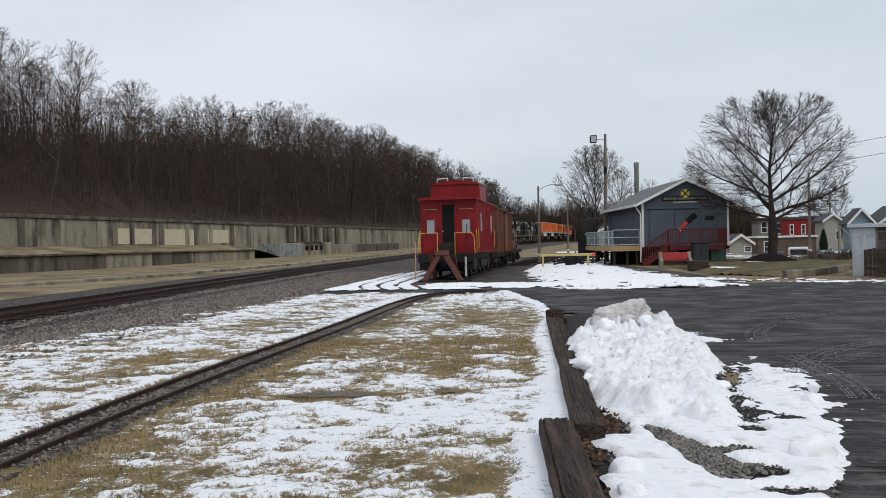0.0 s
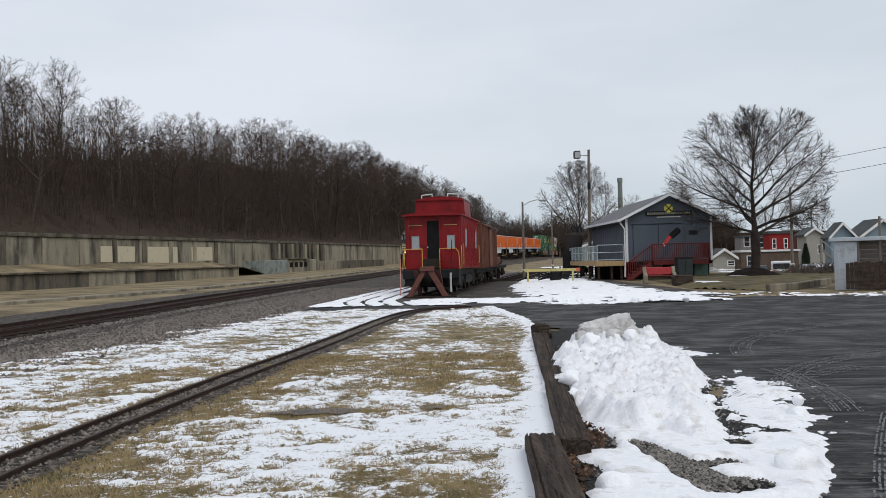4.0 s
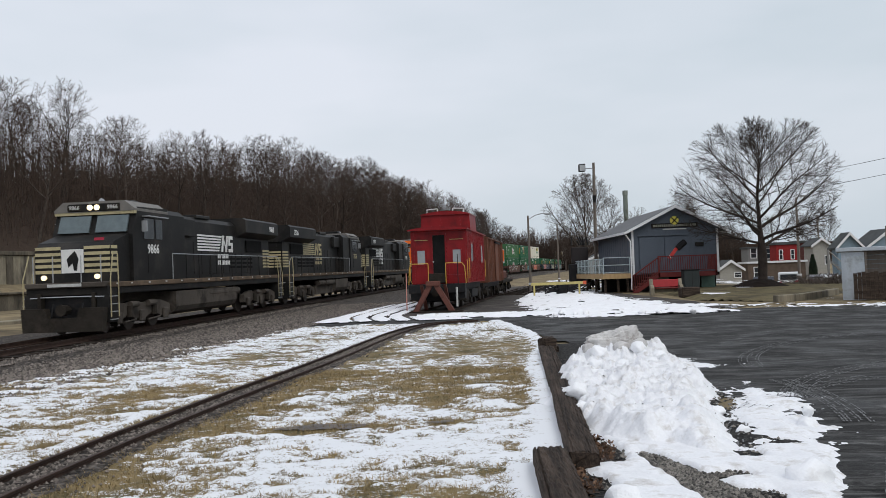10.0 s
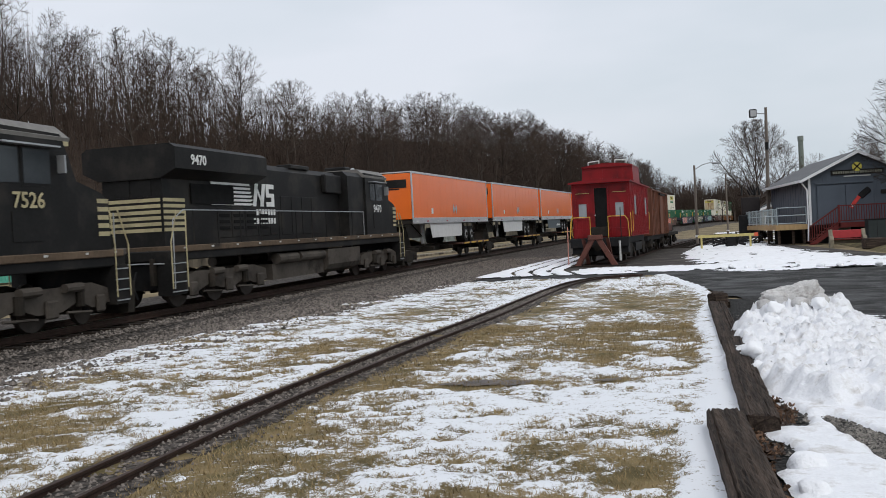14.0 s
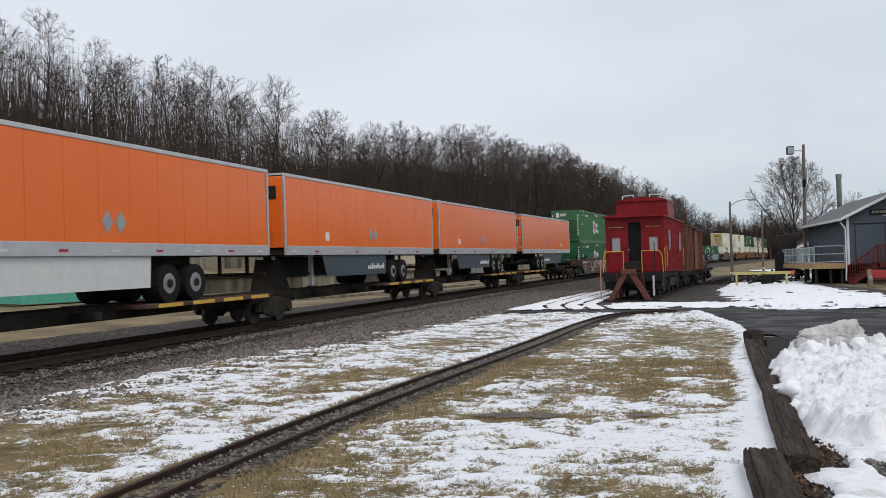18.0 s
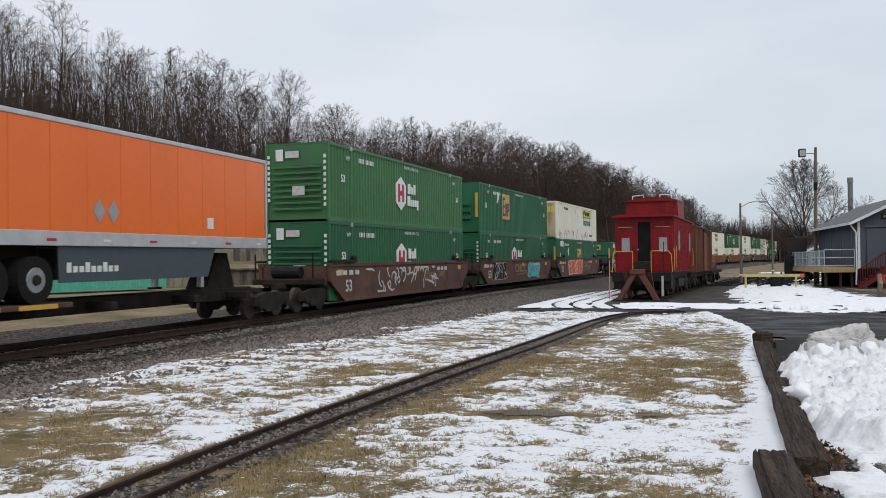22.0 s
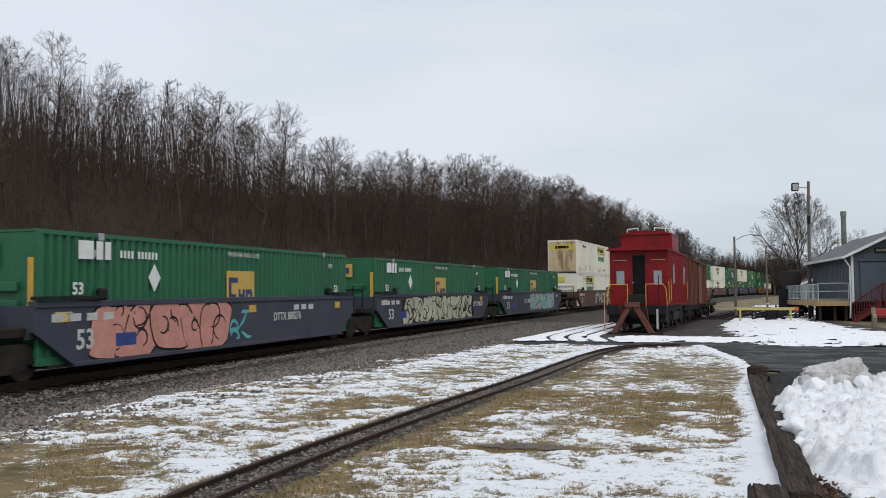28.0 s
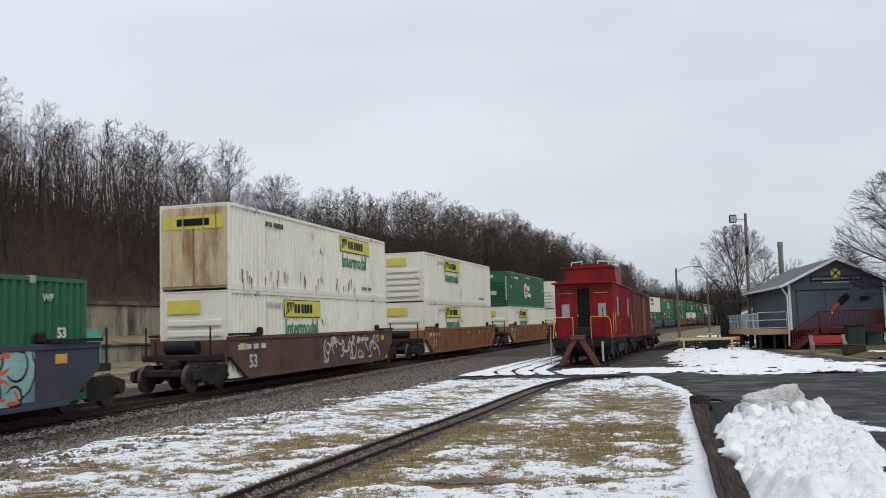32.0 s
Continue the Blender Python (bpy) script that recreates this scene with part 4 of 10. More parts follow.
def limb(rnd, segs, p, d, length, r, level, env, counts, thin, lift, fan):
    """A bending branch with its side shoots, down to the last twigs."""
    if level > len(counts):
        segs.append((p, p + d * length, thin, 0.0, 3))
        return
    n = (9, 5, 3, 2, 2)[level]
    kids = counts[level - 1]
    sides = (8, 5, 4, 3, 3)[level]
    turn = rnd.uniform(0, math.tau)
    start = d.copy()
    k = 0
    for i in range(n):
        d = (d + Vector((rnd.gauss(0, 0.09), rnd.gauss(0, 0.09), rnd.gauss(0, 0.06) + lift))).normalized()
        q = p + d * (length / n)
        ra, rb = r * (1 - 0.82 * i / n), r * (1 - 0.82 * (i + 1) / n)
        last = i == n - 1
        segs.append((p, q, max(ra, thin), 0.0 if last and sides == 3 else max(rb, thin), sides))
        while k < kids and (k + 0.6) / kids <= (i + 1) / n + 1e-6:
            f = (k + 0.6) / kids
            k += 1
            f = 0.16 + 0.84 * f if level > 1 else 0.22 + 0.78 * f
            if f * n > i + 1.001:
                base = q
            else:
                base = p.lerp(q, max(0.0, min(1.0, f * n - i)))
            turn += 2.4 + rnd.uniform(-0.5, 0.5)
            ang = radians(rnd.uniform(*fan))
            side = d.orthogonal().normalized()
            side.rotate(Matrix.Rotation(turn, 3, d))
            cd = (d * math.cos(ang) + side * math.sin(ang)).normalized()
            cl = min(length * rnd.uniform(0.34, 0.6) * (1.15 - 0.5 * f), reach(base, cd, env) * rnd.uniform(0.95, 1.12) + 0.12)
            if cl > 0.1:
                limb(rnd, segs, base, cd, cl, max(r * (1 - 0.82 * f) * rnd.uniform(0.42, 0.6), thin), level + 1, env, counts, thin, lift, fan)
        p = q


def tree_thing(name, seed, height, material, label, trunk_r, fork, rad, limbs, counts, thin, group="", steep=(22, 62), lift=0.05, twig=None, fan=(28, 52)):
    """A bare tree: trunk and leader, limbs from the fork upwards that fill a rounded crown."""
    rnd = random.Random(seed)
    segs = []
    low = fork * 0.75
    env = ((low + height) / 2, (height - low) / 2, rad)
    p, d = Vector((0, 0, -0.3)), Vector((rnd.gauss(0, 0.03), rnd.gauss(0, 0.03), 1)).normalized()
    n = 12
    top = height * 0.9
    pts = [(p, trunk_r * 1.35)]
    for i in range(n):
        f = (i + 1) / n
        d = (d + Vector((rnd.gauss(0, 0.05), rnd.gauss(0, 0.05), 0.05))).normalized()
        p = p + d * (top + 0.3) / n
        pts.append((p, max(thin, trunk_r * (1 - 0.25 * f) if p.z < fork else trunk_r * 0.78 * max(0.04, 1 - ((p.z - fork) / (top - fork)) ** 0.6))))
    segs += [(a[0], b[0], a[1], b[1], 8) for a, b in zip(pts, pts[1:])]
    turn = rnd.uniform(0, math.tau)
    for i in range(limbs):
        f = (i + 0.3) / limbs
        z = fork + (top - fork) * 0.84 * f ** 1.2
        a = [pt for pt in pts if pt[0].z <= z][-1]
        b = ([pt for pt in pts if pt[0].z > z] or [pts[-1]])[0]
        base = a[0].lerp(b[0], max(0.0, min(1.0, (z - a[0].z) / max(0.01, b[0].z - a[0].z))))
        turn += 2.4 + rnd.uniform(-0.4, 0.4)
        ang = radians(steep[1] + (steep[0] - steep[1]) * f + rnd.uniform(-8, 8))
        cd = Vector((math.cos(turn) * math.sin(ang), math.sin(turn) * math.sin(ang), math.cos(ang)))
        ln = reach(base, cd, env) * rnd.uniform(0.86, 1.06)
        limb(rnd, segs, base, cd, ln, min(a[1] * 0.62, 0.018 + ln * 0.0175), 1, env, counts, thin, lift, fan)
    ob = root(name, label, "tree", group)
    for nm, sg, mt in (("trunk", [s for s in segs if s[4] >= 5], material), ("crown", [s for s in segs if s[4] < 5], twig or material)):
        c = new(nm, tube_mesh(nm, sg, mt))
        c.parent = ob
    return ob


WOODS = []
for i in range(10):
    near = i < 7
    WOODS.append(tree_thing("tree", 50 + i, (14.0, 15.0, 13.0, 14.5, 13.5, 15.5, 14.0, 14.0, 14.5, 13.5)[i], M_WOODBARK, "leafless dark-barked tree in the hillside woods", (0.17, 0.2, 0.15, 0.19, 0.16, 0.18, 0.2, 0.17, 0.18, 0.17)[i],
                            (2.6, 4.4, 3.2, 5.0, 2.4, 5.4, 3.6, 2.8, 4.0, 3.6)[i], (3.6, 4.2, 3.3, 4.0, 4.4, 3.5, 3.9, 3.8, 4.2, 3.6)[i], (15, 13, 14, 12, 15, 12, 14, 14, 13, 14)[i],
                            (8, 6, 4) if near else (7, 5, 4), 0.013 if near else 0.0165, "bare trees on the hillside", ((12, 70), (10, 60), (14, 72), (10, 62), (16, 76), (12, 64), (14, 70), (12, 66), (12, 70), (14, 64))[i], 0.03, M_TWIG, (28, 64)))
rng = random.Random(11)
first_used = set()
def tree_scale(kk):
    return float(np.interp(kk, [-60, 0, 12, 22, 34, 48, 66, 90, 140, 200, 260, 290, 325], [0.86, 0.92, 0.92, 1.12, 1.16, 1.02, 0.98, 1.14, 1.26, 1.26, 1.2, 1.1, 0.85]))


TREE_SPOTS = []
for row, d0 in enumerate((3.0, 9.0, 16.0, 24.0, 34.0)):
    kk = -58.0 + row * 1.3
    while kk < 322:
        TREE_SPOTS.append((kk + rng.uniform(-1.5, 1.5), d0 + rng.uniform(-1.8, 2.2)))
        kk += rng.uniform(4.6, 9.0) * (1.2 if row < 1 else 1.12)
for i, (kk, d) in enumerate(TREE_SPOTS):
    p = wall_k(kk, d)
    sc = tree_scale(kk) * rng.uniform(0.78, 1.12)
    m = Matrix.Translation((p.x, p.y, hill_z(kk, d))) @ Matrix.Rotation(rng.uniform(0, math.tau), 4, "Z") @ Matrix.Rotation(radians(rng.uniform(-3, 3)), 4, "X")
    src = WOODS[i % 7 if (d < 21 and i < 7) or (d < 21 and kk < 130) else 7 + i % 3]
    if src.name not in first_used:
        first_used.add(src.name)
        src.matrix_world = m @ Matrix.Scale(sc, 4)
    else:
        c = copy_thing(src, m)
        c.scale = (sc * rng.uniform(0.9, 1.1),) * 2 + (sc,)
        c.matrix_world = m @ Matrix.Diagonal((sc * rng.uniform(0.9, 1.15), sc * rng.uniform(0.9, 1.15), sc, 1))

segs = []
for i in range(14000):
    kk, d = rng.uniform(-58, 325), rng.uniform(0.8, 36)
    p = wall_k(kk, d)
    z = hill_z(kk, d)
    hgt = rng.uniform(3.0, 13.0) * (0.75 + 0.5 * d / 36)
    a = Vector((p.x, p.y, z - 0.2))
    b = a + Vector((rng.gauss(0, 0.5), rng.gauss(0, 0.5), hgt * 0.55))
    c = b + Vector((rng.gauss(0, 0.5), rng.gauss(0, 0.5), hgt * 0.5))
    segs += [(a, b, 0.045, 0.03, 3), (b, c, 0.03, 0.0, 3)]
    for _ in range(6):
        w = a.lerp(b, rng.uniform(0.4, 1.0))
        segs.append((w, w + Vector((rng.gauss(0, 0.8), rng.gauss(0, 0.8), rng.uniform(0.3, 1.6))), 0.02, 0.0, 3))
for i in range(5000):
    kk, d = rng.uniform(-58, 325), rng.uniform(36, 66)
    p = wall_k(kk, d)
    a = Vector((p.x, p.y, hill_z(kk, d) + 6.5 * float(ramp01(36, 75, d)) - 0.3))
    b = a + Vector((rng.gauss(0, 0.5), rng.gauss(0, 0.5), rng.uniform(2.0, 5.0)))
    segs.append((a, b, 0.09, 0.04, 3))
    for _ in range(5):
        w = a.lerp(b, rng.uniform(0.4, 1.0))
        segs.append((w, w + Vector((rng.gauss(0, 0.9), rng.gauss(0, 0.9), rng.uniform(0.6, 2.4))), 0.035, 0.0, 3))
brush = new("undergrowth", tube_mesh("undergrowth", segs, M_TWIG, False))
tagged(brush, "dense leafless brush and saplings on the slope", "undergrowth", kind="stuff")


# ---- the freight train ----
SPEED, S21 = 12.75, -43.0


def run(t):
    """How far the train's datum has come along the line; it gains a little speed early on."""
    return S21 + SPEED * (t - 21) + float(np.interp(t, [0, 6, 8, 10], [-1.0, -0.95, -0.75, 0.0]))


def vehicle_pose(off, length, t):
    """Pose of a vehicle whose leading end is off metres behind the train's datum: x rearwards, y away from the car park, on the rail tops."""
    a = off - run(t)
    p, _ = line(a + 0.12 * length)
    q, _ = line(a + 0.88 * length)
    u = (q - p).normalized()
    v = Vector((0, 0, 1)).cross(u).normalized()
    w = u.cross(v)
    m = Matrix((u, v, w)).transposed().to_4x4()
    m.translation = (p + q) / 2
    return m


MOVERS = []


def on_train(ob, off, length, z=0.0):
    MOVERS.append((ob, off, length, z))
    ob.matrix_world = vehicle_pose(off, length, 0) @ Matrix.Translation((0, 0, z))
    return ob


def motions():
    """Every vehicle and load runs along the line at one speed."""
    for ob, off, length, z in MOVERS:
        lift = Matrix.Translation((0, 0, z))
        if ob.name in FLIPPED:
            lift = lift @ TURN
        walk(ob, [(t, vehicle_pose(off, length, t) @ lift) for t in range(33)])


NEAR = -1.0  # local side facing the car park


def face_near(x, y, z):
    return pose(x, y, z, 90, 0, 0)


def face_front(x, y, z):
    return pose(x, y, z, 90, 0, -90)


def plate(parent, name, material, x0, x1, z0, z1, y, label="", t=0.012):
    """A thin painted panel on the near side."""
    return part(name, bx(x0, x1, y - t, y, z0, z1), material, parent, label)


def front_plate(parent, name, material, y0, y1, z0, z1, x, label="", t=0.012):
    return part(name, bx(x - t, x, y0, y1, z0, z1), material, parent, label)


def poly_plate(parent, name, material, pts, y, label="", t=0.012):
    bm = prism(bmesh.new(), pts, "y", y - t, y)
    return part(name, bm, material, parent, label)


CL, CW, CH = 16.15, 2.59, 2.9


def corrugated(bm, x0, x1, z0, z1, y, out, pitch=0.28, depth=0.075):
    """Trapezoid-ribbed side sheet between x0 and x1; out is the outward sign of y."""
    n = max(2, round((x1 - x0) / pitch))
    p = (x1 - x0) / n
    xs, ys = [], []
    for i in range(n):
        for f, d in ((0.0, 0), (0.3, 0), (0.45, 1), (0.85, 1)):
            xs.append(x0 + (i + f) * p)
            ys.append(y - out * depth * d)
    xs.append(x1)
    ys.append(y)
    lo = [bm.verts.new((a, b, z0)) for a, b in zip(xs, ys)]
    hi = [bm.verts.new((a, b, z1)) for a, b in zip(xs, ys)]
    for i in range(len(xs) - 1):
        f = (lo[i], lo[i + 1], hi[i + 1], hi[i])
        bm.faces.new(f if out < 0 else f[::-1])


def container(kind):
    """A 53-foot container with ribbed sides; its foot at z = 0."""
    body_m = {"hub": M_HUBG, "hubd": M_HUBD, "emp": M_EMPG, "empt": M_EMPG, "jb": M_JBW, "jbr": M_JBW}[kind]
    label = {"hub": "bright green ribbed steel freight container with white emblem", "hubd": "deep green ribbed steel freight container with white emblem",
             "emp": "dark green ribbed container with ochre square emblem", "empt": "dark green ribbed container with high ochre square emblem", "jb": "cream-white ribbed freight container with yellow panel",
             "jbr": "cream-white container with rust-streaked doors and yellow panel"}[kind]
    ob = root("freight_container", label, "container", "containers on the train")
    h, w = CL / 2, CW / 2
    for out in (-1, 1):
        for a, b in ((-h + 0.1, -h + 1.95), (-h + 2.05, h - 2.05), (h - 1.95, h - 0.1)):
            bm = B()
            corrugated(bm, a, b, 0.16, CH - 0.1, out * (w - 0.012), out)
            part("side_panel", bm, body_m, ob)
    part("core", bx(-h + 0.06, h - 0.06, -w + 0.08, w - 0.08, 0.08, CH - 0.06), body_m, ob)
    for x in (-h, h - 0.1):
        for y in (-w, w - 0.1):
            part("corner_post", bx(x, x + 0.1, y, y + 0.1, 0, CH, bev=0.01), body_m, ob)
    for x in (-h + 1.95, h - 2.05):
        for y0, y1 in ((-w - 0.004, -w + 0.09), (w - 0.09, w + 0.004)):
            part("lifting_post", bx(x, x + 0.1, y0, y1, 0, CH), body_m, ob)
    for y0, y1 in ((-w - 0.002, -w + 0.07), (w - 0.07, w + 0.002)):
        part("top_rail", bx(-h + 0.1, h - 0.1, y0, y1, CH - 0.1, CH), body_m, ob)
        part("bottom_rail", bx(-h + 0.1, h - 0.1, y0, y1, 0, 0.17), body_m, ob)
    part("roof", bx(-h + 0.05, h - 0.05, -w + 0.05, w - 0.05, CH - 0.05, CH + 0.004), body_m, ob)
    for x in (-h + 1.9, h - 2.1):
        part("lifting_casting", bx(x, x + 0.2, -w - 0.015, -w + 0.12, CH - 0.16, CH + 0.012, bev=0.01), M_GALV, ob)
    xf = -h - 0.004
    if kind in ("hub", "hubd"):
        em = [(0.0, 0.74), (0.6, 0.4), (0.6, -0.4), (0.0, -0.74), (-0.6, -0.4), (-0.6, 0.4)]
        cx = -0.92
        poly_plate(ob, "emblem", M_LETTER, [(cx + a, 1.45 + b) for a, b in em], -w - 0.004, "white hexagon emblem")
        for x0, x1, z0, z1 in ((-0.34, -0.14, -0.42, 0.36), (0.14, 0.34, -0.42, 0.36), (-0.14, 0.14, -0.14, 0.06)):
            plate(ob, "emblem_bar", M_CRIMSON, cx + x0, cx + x1, 1.5 + z0, 1.5 + z1, -w - 0.018, "crimson bar")
        for i, (x0, x1, z0, z1) in enumerate(((0.85, 1.2, 1.5, 1.95), (1.26, 1.52, 1.5, 1.82), (1.58, 1.82, 1.5, 1.95), (0.8, 1.15, 0.95, 1.4), (1.2, 1.36, 0.95, 1.25), (1.42, 1.68, 0.95, 1.25), (1.74, 1.95, 0.95, 1.25), (2.0, 2.2, 0.8, 1.25))):
            plate(ob, "lettering_bar", M_LETTER, cx + x0, cx + x1, z0, z1, -w - 0.004)
        for z in (2.0, 1.78, 1.56, 1.34, 1.12, 0.9, 0.68, 0.46):
            part("end_rib", bx(xf - 0.045, xf, -1.0, 1.0, z - 0.06, z + 0.06, bev=0.03), body_m, ob)
        front_plate(ob, "notice", M_DIMWHITE, -0.35, 0.15, 0.96, 1.3, xf - 0.048, "worn white notice")
        bm = B()
        for i in range(9):
            block(bm, xf - 0.012, xf, -1.2, -1.1, 0.55 + i * 0.22, 0.68 + i * 0.22)
            block(bm, xf - 0.012, xf, 1.1, 1.2, 0.75 + i * 0.2, 0.87 + i * 0.2)
        part("number_marking", bm, M_LETTER, ob)
        front_plate(ob, "emblem", M_LETTER, 0.55, 0.85, 2.25, 2.68, xf, "small white emblem")
        front_plate(ob, "lettering_bar", M_DIMWHITE, -0.1, 0.45, 2.35, 2.6, xf)
    elif kind in ("emp", "empt"):
        ex, ez = (-3.55, 0.95) if kind == "empt" else (-0.6, 0.6)
        plate(ob, "emblem", M_EMPY, ex, ex + 1.6, ez, ez + 1.55, -w - 0.004, "ochre square emblem panel")
        for x0, x1, z0, z1 in ((0.12, 0.24, 0.2, 1.35), (0.24, 0.6, 1.2, 1.35), (0.24, 0.5, 0.72, 0.86), (0.24, 0.6, 0.2, 0.35), (0.66, 0.76, 0.2, 1.0), (0.76, 0.9, 0.66, 0.86), (0.9, 1.0, 0.2, 1.0), (1.08, 1.18, 0.2, 1.0), (1.18, 1.42, 0.86, 1.0), (1.18, 1.42, 0.5, 0.62), (1.36, 1.46, 0.6, 0.9)):
            plate(ob, "emblem_mark", M_NAVY, ex + x0, ex + x1, ez + z0, ez + z1, -w - 0.018, "navy block")
        front_plate(ob, "emblem", M_EMPY, -0.25, 0.55, 2.1, 2.65, xf, "ochre emblem panel")
        front_plate(ob, "emblem_mark", M_NAVY, -0.1, 0.4, 2.25, 2.5, xf - 0.013)
        poly_plate(ob, "placard", M_LETTER, [(-4.05, 1.55), (-3.8, 1.9), (-4.05, 2.25), (-4.3, 1.9)] if kind == "emp" else [(-4.45, 1.9), (-4.2, 2.25), (-4.45, 2.6), (-4.7, 1.9)], -w - 0.004, "white diamond placard")
        front_plate(ob, "hazard_strip", M_YELLOW, -1.2, -1.05, 0.9, 2.3, xf, "yellow hazard strip")
        for z in (1.7, 1.3, 0.9):
            part("end_rib", bx(xf - 0.05, xf, -0.8, 0.9, z - 0.13, z + 0.1, bev=0.03), body_m, ob)
        for x, nw in ((-6.85, 0.5), (-6.25, 0.22), (-5.95, 0.2)) if kind == "emp" else ():
            plate(ob, "notice", M_LETTER, x, x + nw, 2.3, 2.72, -w - 0.006, "white notice")
    else:
        x0, pw = (1.9, 3.75) if kind == "jbr" else (-3.9, 3.4)
        plate(ob, "emblem_border", M_NSBLACK, x0 - 0.03, x0 + pw + 0.03, 1.99, 2.66, -w - 0.002, t=0.006)
        plate(ob, "emblem", M_LOGOY, x0, x0 + pw, 2.02, 2.63, -w - 0.008, "yellow emblem panel with dark border")
        for a, b in ((0.25, 0.31), (0.335, 0.4), (0.44, 0.5), (0.52, 0.585), (0.6, 0.665), (0.685, 0.745)):
            plate(ob, "emblem_bar", M_NSBLACK, x0 + pw * a, x0 + pw * b, 2.16, 2.5, -w - 0.02)
        for k in range(5):
            poly_plate(ob, "emblem_scroll", M_GRIME, [(x0 + 0.1 + 0.14 * k, 2.08 + 0.05 * k), (x0 + 0.16 + 0.14 * k, 2.08 + 0.05 * k), (x0 + 0.3 + 0.13 * k, 2.55), (x0 + 0.2 + 0.13 * k, 2.58)], -w - 0.02, t=0.003)
        letters("Intermodal", 0.86, M_GRNLET, face_near(x0 + pw * 0.47, -w - 0.008, 1.58), ob, "lettering", bold=0.014, squeeze=0.82)
        letters("TOP LIFT ONLY", 0.2, M_NSBLACK, face_near(5.2, -w - 0.008, 0.42), ob, "size_mark", bold=0.004)
        for px_, pz_ in ((-0.1, 1.95), (-0.1, 0.75)):
            poly_plate(ob, "placard", M_LETTER, [(px_ - 0.26, pz_), (px_, pz_ - 0.28), (px_ + 0.26, pz_), (px_, pz_ + 0.28)], -w - 0.006, "white diamond placard")
        if kind == "jbr":
            for y0, y1 in ((-1.2, -0.02), (0.02, 1.2)):
                dr = part("door", bx(xf - 0.05, xf, y0, y1, 0.14, CH - 0.12, bev=0.015), M_RUSTYDOOR, ob, "rust-streaked cream door")
                for yy in (y0 + 0.35, y0 + 0.8):
                    part("lock_rod", rd((xf - 0.08, yy, 0.12), (xf - 0.08, yy, CH - 0.1), 0.022, seg=6), M_RUSTYDOOR, dr)
            front_plate(ob, "emblem", M_LOGOY, -1.1, 1.1, 2.05, 2.5, xf - 0.055, "yellow emblem panel")
            front_plate(ob, "emblem_bar", M_NSBLACK, -0.6, 0.6, 2.16, 2.4, xf - 0.068)
            rs2 = random.Random(9)
            for cx_ in (-6.8, -5.2, -4.1, -2.3, -1.0, 1.6, 2.0, 3.0, 3.3):
                for i in range(rs2.randint(2, 5)):
                    a = cx_ + rs2.uniform(-0.5, 0.5)
                    zt = 0.35 + rs2.random() * 0.5
                    bw = rs2.uniform(0.03, 0.1)
                    poly_plate(ob, "rust_streak", M_RUSTRED, [(a, zt), (a + bw, zt + 0.03), (a + bw * 0.8, zt - rs2.uniform(0.1, 0.4)), (a + bw * 0.4, zt - rs2.uniform(0.3, 0.5))], -w - 0.004, "rust streak", t=0.004)
        else:
            for z in (1.85, 1.5, 1.15, 0.8, 0.45):
                part("end_rib", bx(xf - 0.05, xf, -1.0, 1.0, z - 0.12, z + 0.1, bev=0.03), body_m, ob)
            front_plate(ob, "emblem", M_LOGOY, -0.2, 1.0, 2.15, 2.6, xf, "yellow emblem panel")
    dark = M_LETTER if kind in ("hub", "hubd", "emp", "empt") else M_NSBLACK
    if kind not in ("jb", "jbr"):
        letters("53", 0.38, dark, face_near(-6.85, -w - 0.008, 1.62), ob, "size_mark", bold=0.01)
        letters("53", 0.34, dark, face_near(7.1, -w - 0.008, 1.6), ob, "size_mark", bold=0.01)
    if kind in ("hub", "hubd", "emp", "empt"):
        letters("WP", 0.24, M_DIMWHITE, face_near(-6.4, -w - 0.008, 2.42), ob, "size_mark", bold=0.006)
        letters("WP", 0.24, M_DIMWHITE, face_near(6.6, -w - 0.008, 2.42), ob, "size_mark", bold=0.006)
        letters("WARNING HIGH CUBE", 0.2, M_DIMWHITE, face_near(0.4, -w - 0.008, 2.62), ob, "size_mark", squeeze=0.9)
    bm = B()
    for i in range(10):
        x0 = -5.4 + i * 0.14 + (0.12 if i > 3 else 0)
        block(bm, x0, x0 + 0.08, -w - 0.012, -w - 0.005, 2.36, 2.54)
        if i % 3:
            block(bm, x0 + 0.024, x0 + 0.056, -w - 0.014, -w - 0.012, 2.41, 2.49)
    part("number_marking", bm, dark if kind != "jb" else M_DIMWHITE, ob)
    return ob


